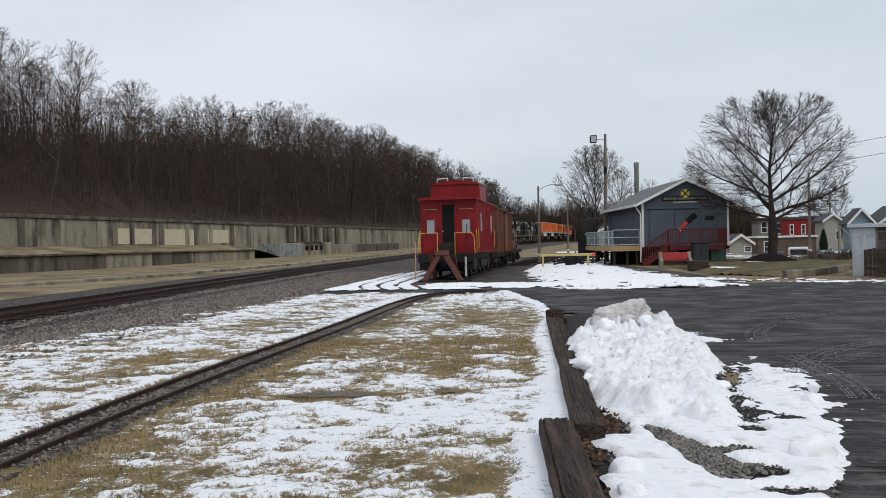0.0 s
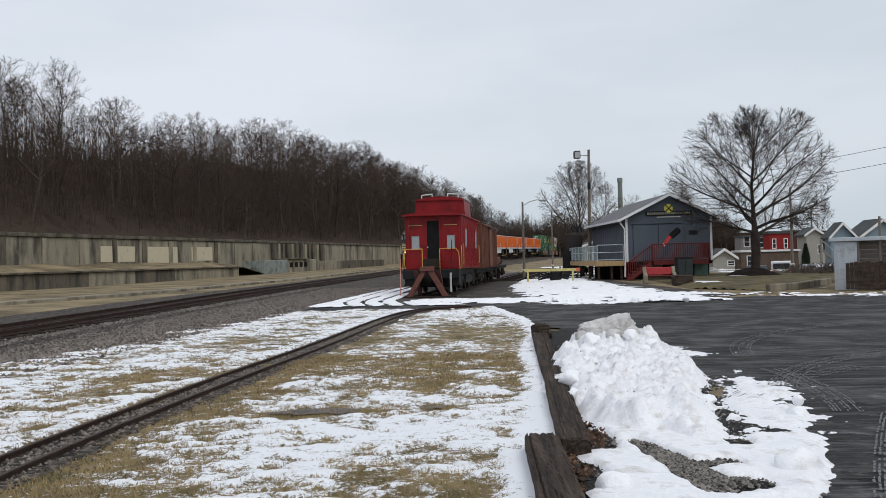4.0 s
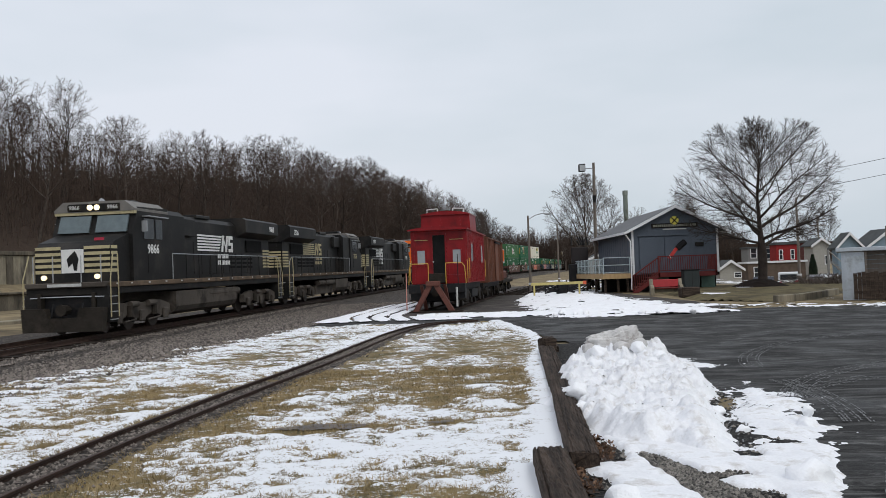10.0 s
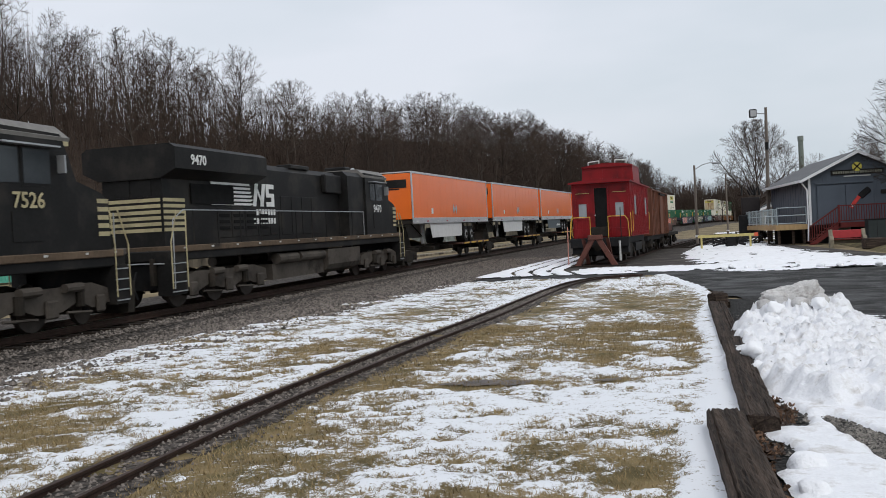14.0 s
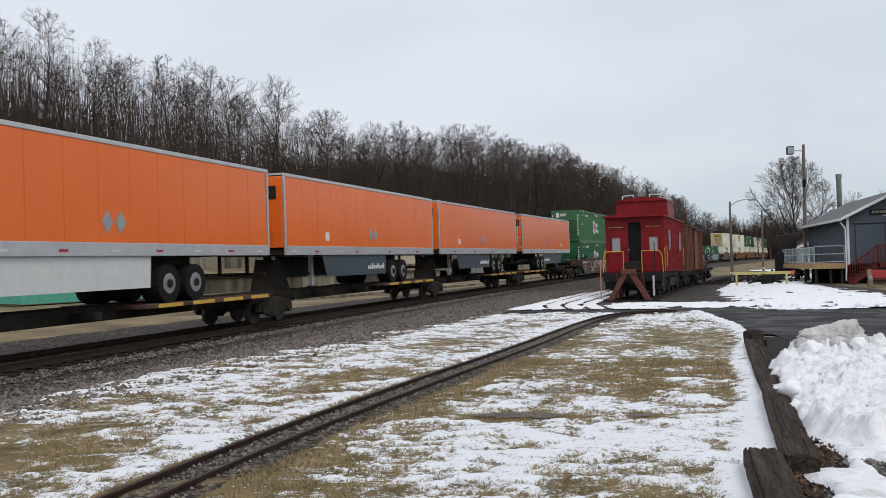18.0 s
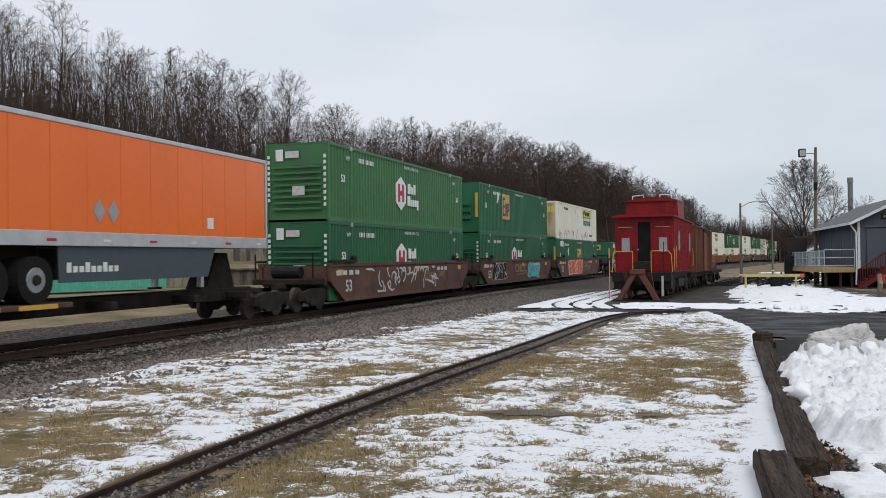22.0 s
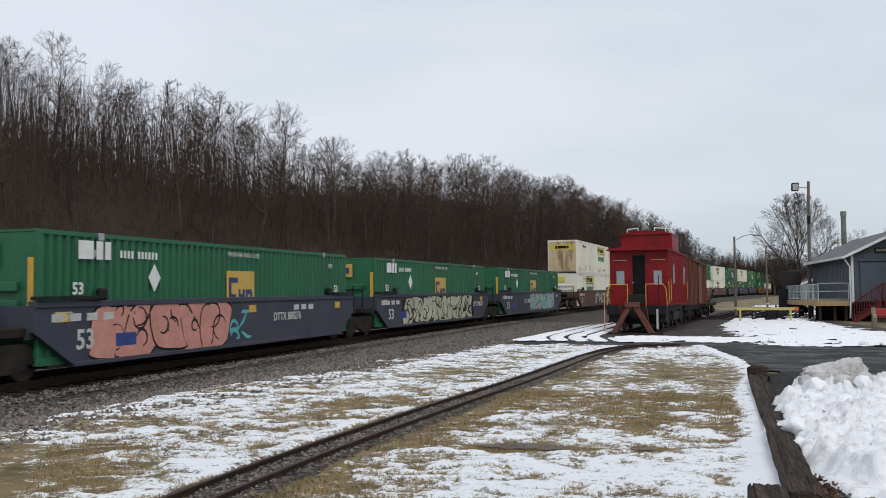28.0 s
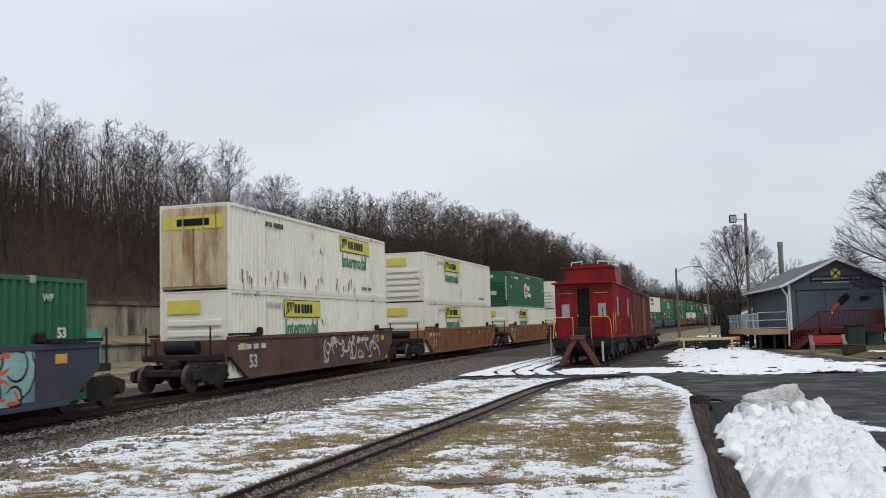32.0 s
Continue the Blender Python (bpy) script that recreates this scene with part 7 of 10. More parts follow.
    # Added block: its black stands in for the shade below the floor.
    part("brake_rigging", bx(0.6, 9.2, -0.85, 0.85, 0.3, 0.76, bev=0.05), M_BLACK, ob, "plain black block added to darken the space under the floor")
    truck(ob, 1.9, 2, 1.7, 0.42)
    truck(ob, 7.6, 2, 1.7, 0.42)
    return ob


caboose()


def old_boxcar(x0, length, label, m, top):
    ob = root("boxcar", label, "boxcar", m=SID @ Matrix.Translation((x0, 0, 0.1)))
    part("body", bx(0, length, -1.38, 1.38, 1.05, top, bev=0.02), m, ob)
    arc = [(y, top + 0.22 * (1 - (y / 1.48) ** 2)) for y in np.linspace(-1.48, 1.48, 9)]
    part("roof", prism(bmesh.new(), arc + [(1.48, top - 0.05), (-1.48, top - 0.05)], "x", -0.1, length + 0.1), m, ob)
    for sy in (-1, 1):
        for i in range(14):
            x = i * length / 13.0
            part("side_post", bx(x - 0.04, x + 0.04, min(sy * 1.38, sy * 1.44), max(sy * 1.38, sy * 1.44), 1.08, top - 0.02), m, ob)
        d = part("door", bx(length / 2 - 1.0, length / 2 + 1.0, min(sy * 1.44, sy * 1.5), max(sy * 1.44, sy * 1.5), 1.1, top - 0.25, bev=0.02), m, ob)
        part("door_track", bx(length / 2 - 1.2, length / 2 + 2.4, min(sy * 1.44, sy * 1.54), max(sy * 1.44, sy * 1.54), top - 0.22, top - 0.12), M_BLACK, d)
        for i in range(5):
            part("ladder_rung", rd((0.15, sy * 1.5, 1.3 + i * 0.42), (0.6, sy * 1.5, 1.3 + i * 0.42), 0.015, seg=5), M_BLACK, ob)
    part("underframe", bx(0, length, -1.1, 1.1, 0.75, 1.03), M_BLACK, ob)
    truck(ob, 1.6, 2, 1.7, 0.42)
    truck(ob, length - 1.6, 2, 1.7, 0.42)
    return ob


old_boxcar(10.7, 11.2, "weathered brown wooden boxcar behind the caboose", M_BOXCAR, 3.75)


def flat_car(x0, length):
    ob = root("flat_car", "rusty dark flat car loaded with scrap at the siding's end", "flat car", m=SID @ Matrix.Translation((x0, 0, 0.1)))
    part("deck", bx(0, length, -1.35, 1.35, 0.85, 1.1, bev=0.02), M_GRIME, ob)
    part("load", bx(0.4, length * 0.55, -1.2, 1.2, 1.12, 1.75, bev=0.1), M_RUSTRED, ob)
    part("load", bx(length * 0.6, length - 0.3, -1.0, 1.0, 1.12, 1.5, bev=0.1), M_GRIME, ob)
    truck(ob, 1.5, 2, 1.7, 0.42)
    truck(ob, length - 1.5, 2, 1.7, 0.42)


flat_car(22.6, 10.0)

siding = root("siding_track", "old siding track with rusty rails half sunk in dirt", "railway track", kind="structure", m=SID)
for sy in (-0.7535, 0.7535):
    part("rail", bx(-0.8, 75, sy - 0.035, sy + 0.035, -0.02, 0.1), M_RAIL, siding)
rng = random.Random(3)
tie_me = None
for i in range(90):
    bm = bx(-0.11, 0.11, -1.3, 1.3, -0.14, -0.015, bev=0.01) if tie_me is None else None
    if bm is not None:
        t_ob = part("tie", bm, M_TIE, siding)
        tie_me = t_ob.data
    else:
        t_ob = new("tie", tie_me)
        t_ob.parent = siding
    t_ob.matrix_local = Matrix.Translation((-0.6 + i * 0.56, rng.uniform(-0.05, 0.05), 0)) @ Matrix.Rotation(radians(rng.uniform(-2, 2)), 4, "Z")

bump = root("bumping_post", "rust-red steel bumping post at the end of the siding", "buffer stop", m=SID @ Matrix.Translation((-1.4, 0, 0.02)))
for sy in (-1, 1):
    bm = B()
    prism(bm, [(sy * 0.98, 0.02), (sy * 0.72, 0.02), (sy * 0.02, 1.22), (sy * 0.02, 1.36), (sy * 0.2, 1.36)], "x", -0.12, 0.12)
    part("leg", bm, M_RUSTRED, bump)
    bm = B()
    prism(bm, [(-0.1, 1.25), (0.1, 1.25), (1.3, 0.05), (1.1, 0.05)], "y", sy * 0.55 - 0.07, sy * 0.55 + 0.07)
    part("back_brace", bm, M_RUSTRED, bump)
part("head", bx(-0.2, 0.14, -0.32, 0.32, 1.2, 1.42, bev=0.02), M_RUSTRED, bump)
part("base_beam", bx(-0.2, 0.2, -1.35, 1.15, -0.1, 0.05, bev=0.02), M_TIE, bump)
pole = root("marker_stick", "thin faded red marker stick beside the bumping post", "marker post", m=Matrix.Translation((-1.62, 42.0, -0.15)))
part("stick", rd((0, 0, -0.1), (0.02, 0, 1.85), 0.028, 0.022, 6), M_GRAF_PINK, pole)
part("stick_base", bx(-0.3, 0.5, -0.12, 0.12, 0.0, 0.07), M_TIE, pole)

# ---- car park ----
def lot_inside(X, Y):
    wob = 0.6 * (fbm(X * 0.6, Y * 0.6, 41) - 0.5)
    right = (X > np.interp(Y, [-8, 0, 5, 8, 12, 17, 22, 26.4, 31], [0.4, 0.6, 1.9, 3.1, 3.0, 2.9, 2.45, 2.3, 0.2]) + wob) & (Y < np.interp(X, [2, 7, 14, 22, 80], [36, 35.5, 34.0, 31.5, 34]) + wob)
    drive = (Y > 31.4 + 0.3 * wob) & (Y < 36.6 + wob) & (X > -5.6 + wob) & (X < 3)
    return right | drive


lot = patch("car_park", np.arange(-7, 70, 0.3), np.arange(-8, 38, 0.25), lot_inside, lambda X, Y: ground_z(X, Y) + 0.008 + 0.02 * (fbm(X * 0.4, Y * 0.4, 2) - 0.5), M_ASPHALT)
tagged(lot, "wet dark asphalt car park streaked with meltwater", "car park", kind="structure")


def lot_snow_cover(X, Y):
    n = fbm(X * 0.5, Y * 1.6, 51, 5, 0.65) - 0.5
    f = fbm(X * 3, Y * 4, 53, 3) - 0.5
    band = np.exp(-((Y - np.interp(X, [-7, 0, 4, 10, 16, 30], [38.5, 36.4, 36.0, 38.5, 33.5, 34])) ** 2) / np.interp(X, [-7, 0, 6, 12, 20], [2, 1.0, 8.0, 6.0, 0.8]))
    yard = 0.62 * ramp01(3.0, 4.4, X - 0.03 * (Y - 34)) * ramp01(12.4, 9.5, X) * ramp01(31.2, 33.4, Y + 0.35 * (X - 4)) * ramp01(78, 64, Y)
    return 1.15 * n + 0.35 * f + 0.95 * np.maximum(band * np.interp(X, [7.5, 11], [1.0, 0.5]), yard) - 0.4 - 0.35 * np.exp(-((Y - 36.5 - 0.1 * (X - 6) ** 2 * 0.2) / 0.5) ** 2) - 0.3 * np.exp(-((Y - 39.2 - 0.25 * (X - 6)) / 0.4) ** 2) - 0.6 * (X > 24) - 0.25 * np.exp(-((np.mod(X * 0.35 + Y, 2.3) - 1.1) ** 2) / 0.05)


lot_snow = patch("yard_snow", np.arange(-1, 26, 0.12), np.arange(31.6, 78, 0.14), lambda X, Y: (lot_snow_cover(X, Y) > -0.12) & ((X > 2.7 + (Y - 42) * 0.16) | (Y < 40.0)) & (X < 12.5 + 10 * (Y < 47)) & (X > -6 + 0.3 * (Y - 37)),
                 lambda X, Y: ground_z(X, Y) + 0.014 + np.clip(lot_snow_cover(X, Y) * 0.2, -0.04, 0.14), M_SNOW)
tagged(lot_snow, "trampled snow and tyre-streaked slush by the drive", "snow", kind="stuff")


def tongue_cover(X, Y):
    """Snow between the main line and the siding, cut by curving wheel tracks."""
    left = -5.15 + 0.11 * (Y - 33.2)
    right = np.interp(Y, [33, 34.4, 37, 60], [1.5, 0.6, -1.5, -0.9])
    w = np.minimum(X - left, right - X)
    c = np.minimum(w * 1.2, 0.5) + 0.5 * (fbm(X * 1.3, Y * 0.7, 55, 4, 0.6) - 0.5) - 0.8 * ramp01(50, 60, Y) - 0.9 * ramp01(34.2, 33.4, Y + 0.12 * (X + 4))
    u = X - (-3.4 + 0.085 * (Y - 34) + 0.9 * ramp01(40, 33, Y) ** 2)
    for o in (-0.75, 0.0, 0.75, 1.5):
        c = c - 0.62 * np.exp(-((u - o) / 0.13) ** 2)
    return c


tongue = patch("drive_snow", np.arange(-5.4, 1.6, 0.06), np.arange(33, 60, 0.12), lambda X, Y: tongue_cover(X, Y) > -0.05, lambda X, Y: ground_z(X, Y) + 0.045 + np.clip(tongue_cover(X, Y) * 0.12, -0.03, 0.06), M_SNOW)
tagged(tongue, "white snow with dark wheel tracks beside the siding", "snow", kind="stuff")

yard_dirt = patch("yard_dirt", np.arange(-4, 13, 0.25), np.arange(35.5, 100, 0.4), lambda X, Y: (X > -3.6 + 0.075 * (Y - 36) + 0.6 * (fbm(X, Y, 58) - 0.5)) & (X < 12.4 + 0.5 * (fbm(X, Y, 59) - 0.5)), lambda X, Y: ground_z(X, Y) + 0.003 + 0.03 * (fbm(X * 1.5, Y * 1.5, 57) - 0.5), M_YARD)
tagged(yard_dirt, "wet dark dirt and gravel of the yard", "yard", kind="structure")

# ---- ploughed snow heap ----
def lumps(X, Y, cell, seed, keep=1.0):
    """Rounded lumps of a loose heap: the nearest of scattered domes."""
    best = np.zeros(np.broadcast(X, Y).shape)
    ix, iy = np.floor(X / cell), np.floor(Y / cell)
    for di in (-1, 0, 1):
        for dj in (-1, 0, 1):
            a, b = ix + di, iy + dj
            h1 = np.mod(np.sin(a * 127.1 + b * 311.7 + seed) * 43758.5, 1.0)
            h2 = np.mod(np.sin(a * 269.5 + b * 183.3 + seed) * 28001.3, 1.0)
            h3 = np.mod(np.sin(a * 41.7 + b * 97.3 + seed) * 9377.1, 1.0)
            r = cell * (0.35 + 0.55 * h3)
            q = ((X - (a + h1) * cell) ** 2 + (Y - (b + h2) * cell) ** 2) / r ** 2
            best = np.maximum(best, np.where(h3 < keep, r * np.sqrt(np.maximum(0.0, 1 - q)), 0.0))
    return best


def heap_z(X, Y):
    left = np.interp(Y, [7.2, 7.6, 8.0, 9.0, 10.4, 11.9, 13.5, 14.8, 16.2], [2.2, 1.7, 1.42, 1.3, 1.14, 1.45, 1.75, 2.0, 2.4])
    right = np.interp(Y, [7.0, 7.2, 7.9, 9.35, 11.5, 13.5, 15.4, 16.2], [2.42, 2.46, 2.68, 3.02, 3.5, 3.85, 3.85, 3.5])
    foot = np.interp(X, [1.4, 1.7, 2.0, 2.15, 2.3, 2.5, 2.7], [7.9, 7.58, 7.5, 7.3, 7.08, 7.12, 7.8])
    wob = 0.26 * (fbm(X * 1.7, Y * 1.7, 60, 3) - 0.5) + 0.12 * (fbm(X * 6, Y * 6, 61, 2) - 0.5)
    inn = np.minimum(np.minimum(X - left, right - X), np.minimum(Y - foot, (16.2 - Y) * 0.6)) + wob
    top = np.interp(Y, [7, 8, 9.5, 11, 12.6, 14, 15, 16.2], [0.13, 0.2, 0.24, 0.26, 0.3, 0.3, 0.2, 0.08])
    z = top * ramp01(-0.02, 0.42, inn) - 0.06 * ramp01(0.05, -0.1, inn)
    rough = 0.3 * (fbm(X * 1.5, Y * 1.5, 62, 3) - 0.5) + 0.2 * (0.5 - np.abs(fbm(X * 3.2, Y * 3.2, 63, 3, 0.55) - 0.5) * 4) * 0.6 + 0.1 * (0.5 - np.abs(fbm(X * 9, Y * 9, 66, 3, 0.6) - 0.5) * 4) * 0.6
    rough = rough + 0.2 * lumps(X + 0.1, Y, 0.3, 4.1, 0.35) + 0.25 * lumps(X, Y + 0.2, 0.14, 7.7, 0.3) + 0.03 * (fbm(X * 22, Y * 22, 64, 2) - 0.5)
    z = z + (rough - 0.05) * ramp01(-0.02, 0.35, inn) * np.interp(Y, [7, 8.5, 11, 16], [0.6, 0.9, 1.25, 1.3])
    return ground_z(X, Y) + z


heap = patch("snow_heap", np.arange(1.0, 4.2, 0.024), np.arange(6.8, 16.4, 0.03), lambda X, Y: (heap_z(X, Y) > ground_z(X, Y) - 0.03) & (X > edge_x(Y) - 0.1), heap_z, M_HEAP)
tagged(heap, "lumpy heap of ploughed old snow", "snow heap", kind="stuff")


def clod(x, y, z, r, seed, material):
    """A broken lump of hard snow."""
    bm = bmesh.new()
    bmesh.ops.create_icosphere(bm, subdivisions=3, radius=r)
    off = Vector((seed * 3.1, seed * 1.7, 0))
    for v in bm.verts:
        n = noise.noise(v.co * (2.2 / r) * 0.5 + off) * 0.35 + noise.noise(v.co * (5.0 / r) * 0.5 + off) * 0.18
        v.co = v.co * (1 + n)
        v.co.z *= 0.8
    for f in bm.faces:
        f.smooth = True
    ob = part("snow_clod", bm, material)
    ob.matrix_world = Matrix.Translation((x, y, z)) @ Matrix.Rotation(seed, 4, "Z")
    return tagged(ob, "lump of dirty ploughed snow" if material is M_DIRTY_SNOW else "broken lump of white ploughed snow", "snow lump", "snow lumps by the car park")


rng = random.Random(15)
for x, y, r in ((2.6, 6.3, 0.16), (3.5, 8.45, 0.1), (3.52, 8.5, 0.08), (1.52, 9.9, 0.12), (1.47, 9.3, 0.09), (3.0, 13.4, 0.12), (3.2, 13.0, 0.1), (3.35, 11.9, 0.08), (2.9, 9.3, 0.08), (2.82, 8.3, 0.07), (1.22, 6.0, 0.12), (1.14, 5.4, 0.1), (3.5, 14.6, 0.09), (2.35, 13.2, 0.13), (2.2, 12.6, 0.1), (2.05, 11.9, 0.1), (2.55, 12.4, 0.11), (2.9, 12.2, 0.09)):
    clod(x, y, float(max(heap_z(np.array(x), np.array(y)), ground_z(x, y))) + r * 0.3, r, rng.uniform(0, 6), M_SNOW)
clod(3.5, 8.47, 0.16, 0.06, 3.0, M_SNOW)
for i in range(9):
    x = 3.4 + 7 * rng.random()
    y = 33.2 - 0.3 * (x - 4) + rng.uniform(-0.5, 1.2)
    r = rng.uniform(0.06, 0.13)
    clod(x, y, float(ground_z(x, y)) + r * 0.4 + 0.05, r, rng.uniform(0, 6), M_SNOW)
for x, y, z, r, sd in ((3.05, 13.6, 0.4, 0.12, 2.2), (2.32, 13.8, 0.34, 0.12, 4.1), (3.25, 14.0, 0.34, 0.11, 1.1), (2.75, 13.5, 0.38, 0.11, 0.4)):
    clod(x, y, z, r, sd, M_DIRTY_SNOW)


def snow_slab(x, y, z, sx, sy, sz, turn, seed):
    """An upended block of packed dirty snow with broken edges."""
    bm = bmesh.new()
    bmesh.ops.create_icosphere(bm, subdivisions=5, radius=1.0)
    off = Vector((seed, seed * 0.7, 0))
    for v in bm.verts:
        c = v.co.normalized()
        k = (abs(c.x) ** 5 + abs(c.y) ** 5 + abs(c.z) ** 5) ** -0.2
        n = 0.22 * noise.noise(c * 1.6 + off) + 0.14 * noise.noise(c * 4.0 + off) + 0.07 * noise.noise(c * 10.0 + off) + 0.04 * noise.noise(c * 22.0 + off)
        p = c * k * (1 + n)
        v.co = Vector((p.x * sx, p.y * sy, p.z * sz * (1.0 + 0.3 * max(0.0, p.x) - 0.25 * max(0.0, -p.x))))
    ob = part("snow_block", bm, M_DIRTY_SNOW)
    ob.matrix_world = Matrix.Translation((x, y, z)) @ Matrix.Rotation(turn, 4, "Z") @ Matrix.Rotation(-0.15, 4, "X")
    return tagged(ob, "upended block of dirty packed snow on the heap", "snow block", "snow lumps by the car park")


snow_slab(2.72, 13.9, 0.36, 0.4, 0.17, 0.25, 0.08, 3.0)


def slush_cover(X, Y):
    n = 0.7 * (fbm(X * 1.9, Y * 1.9, 71, 3, 0.6) - 0.5) + 0.34 * (fbm(X * 6 + 2 * Y, Y * 5 - X, 73, 2) - 0.5) + 0.3 * (fbm(X * 15, Y * 13, 74, 3, 0.65) - 0.5)
    right = np.interp(Y, [3, 5.4, 6.54, 7.43, 7.6], [1.6, 2.43, 2.96, 3.34, 3.2])
    crust = ramp01(-0.16, 0.22, np.minimum(np.minimum(X - (edge_x(Y) + 0.34), right - X), np.where(X > 2.5, 7.6, 8.4) - Y))
    apron = 0.7 * np.exp(-((X - 3.3) ** 2 / 0.2 + (Y - 8.6) ** 2 / 0.9)) + 0.62 * np.exp(-((X - 3.75) ** 2 / 0.16 + (Y - 10.3) ** 2 / 1.0)) + 0.45 * np.exp(-((X - 4.1) ** 2 / 0.14 + (Y - 14.6) ** 2 / 1.6)) + 0.4 * np.exp(-((X - 4.1) ** 2 / 0.1 + (Y - 11.8) ** 2 / 0.1))
    mid = np.interp(Y, [5.6, 6.5, 6.9, 7.5], [1.92, 1.86, 1.8, 1.68])
    hole = np.exp(-((X - mid) / np.interp(Y, [6.0, 7.5], [0.15, 0.08])) ** 2) * ramp01(5.6, 5.95, Y) * ramp01(7.65, 7.3, Y) + np.exp(-((X - 2.12) ** 2 / 0.03 + (Y - 5.98) ** 2 / 0.02))
    hole = hole + 0.7 * np.exp(-((X - 2.2) ** 2 / 0.02 + (Y - 6.6) ** 2 / 0.02)) + 0.8 * np.exp(-((X - 2.5) ** 2 / 0.02 + (Y - 7.32) ** 2 / 0.03)) + 0.8 * np.exp(-((X - 2.15) ** 2 / 0.04 + (Y - 5.45) ** 2 / 0.008))
    hole = hole + np.exp(-((X - 1.4) ** 2 / 0.02 + (Y - 7.55) ** 2 / 0.12)) + np.exp(-((X - 1.14) ** 2 / 0.012 + (Y - 6.35) ** 2 / 0.1))
    hole = hole * (0.5 + 1.2 * fbm(X * 5, Y * 4, 75, 3))
    return n + np.maximum(crust * 0.8, apron) - 1.2 * hole - 0.34


slush = patch("slush", np.arange(1.0, 5.2, 0.025), np.arange(3.6, 17, 0.03), lambda X, Y: (slush_cover(X, Y) > -0.22) & (X > edge_x(Y) + 0.2), lambda X, Y: ground_z(X, Y) + 0.014 + np.clip(slush_cover(X, Y) * 0.14, -0.05, 0.045) + 0.02 * (fbm(X * 5, Y * 5, 77, 3) - 0.5), M_HEAP)
tagged(slush, "broken crust of melting snow at the car park's edge", "snow", kind="stuff")


# tyre tread marks pressed into the slush
marks_v, marks_f = [], []


def tread(path, lanes, pitch, skip):
    """Broken parallel ridges that follow a wheel's path."""
    for k in lanes:
        for (xa, ya), (xb, yb) in zip(path, path[1:]):
            if rng.random() < skip:
                continue
            d = math.hypot(xb - xa, yb - ya)
            ux, uy = (xb - xa) / d, (yb - ya) / d
            for e in (0.0, rng.uniform(0.6, 1.0)):
                for w in (-0.008, 0.008):
                    o = k * pitch + w + rng.gauss(0, 0.003)
                    x, y = xa + ux * d * e + uy * o, ya + uy * d * e - ux * o
                    marks_v.append((x, y, float(ground_z(x, y)) + 0.026))
            n0 = len(marks_v) - 4
            marks_f.append((n0, n0 + 1, n0 + 3, n0 + 2))


for x0, y0, slope, bend in ((2.62, 5.2, 0.47, 0.015), (3.05, 5.2, 0.47, 0.02), (3.9, 8.6, 0.32, -0.05), (4.5, 7.0, 0.5, 0.02)):
    tread([(x0 + slope * 0.09 * i + bend * (0.09 * i) ** 2, y0 + 0.09 * i) for i in range(38)], (0, 1, 2, 4, 5, 7, 8), 0.034, 0.22)
for cx, cy, rad, a0, a1 in ((9.4, 5.6, 7.1, 120, 165), (10.0, 8.0, 6.2, 95, 160), (13.0, 12.0, 8.2, 100, 170)):
    tread([(cx + rad * math.cos(radians(a0 + (a1 - a0) * i / 70)), cy + rad * math.sin(radians(a0 + (a1 - a0) * i / 70))) for i in range(71)], (0, 1, 3, 4, 6, 7), 0.045, 0.3)
tagged(sheet("tyre_marks", marks_v, marks_f, M_SLUSH), "pale slush ridges of tyre tread on asphalt", "tyre marks", kind="stuff")

# wet stones in the bare spots beside the heap
rb = np.random.RandomState(9)
gn = 9000
gxs = np.concatenate([1.82 + rb.normal(0, 0.2, gn // 2), rb.uniform(1.0, 3.9, gn - gn // 2)])
gys = np.concatenate([6.5 + rb.normal(0, 0.5, gn // 2), rb.uniform(4.5, 16, gn - gn // 2)])
ok = (slush_cover(gxs, gys) < 0.0) & (gxs > edge_x(gys) + 0.3) & (gxs < np.interp(gys, [5.4, 6.5, 7.4, 9, 14], [2.4, 2.9, 2.9, 3.2, 3.9]))
gxs, gys = gxs[ok], gys[ok]
gj = oct_v[None] * rb.uniform(0.6, 1.3, (len(gxs), 6, 1)) * rb.uniform(0.007, 0.024, (len(gxs), 1, 1))
hx_, hy_ = rb.uniform(1.4, 3.4, 90), rb.uniform(7.4, 15.5, 90)
hz_ = heap_z(hx_, hy_)
on = hz_ > ground_z(hx_, hy_) + 0.05
hj = oct_v[None] * rb.uniform(0.6, 1.3, (int(on.sum()), 6, 1)) * rb.uniform(0.004, 0.013, (int(on.sum()), 1, 1))
hv_ = np.stack([hx_[on][:, None] + hj[..., 0], hy_[on][:, None] + hj[..., 1], hz_[on][:, None] + 0.006 + hj[..., 2] * 0.7], -1)
tagged(sheet("heap_debris", hv_.reshape(-1, 3), (oct_f[None] + 6 * np.arange(int(on.sum()))[:, None, None]).reshape(-1, 3), M_GRIME), "dark bits of bark and grit on the snow heap", "debris", kind="stuff")
gv = np.stack([gxs[:, None] + gj[..., 0], gys[:, None] + gj[..., 1], ground_z(gxs, gys)[:, None] + 0.026 + gj[..., 2] * 0.7], -1)
tagged(sheet("gravel_stones", gv.reshape(-1, 3), (oct_f[None] + 6 * np.arange(len(gxs))[:, None, None]).reshape(-1, 3), M_WETSTONE), "wet brown and grey gravel beside the snow heap", "gravel", kind="stuff")

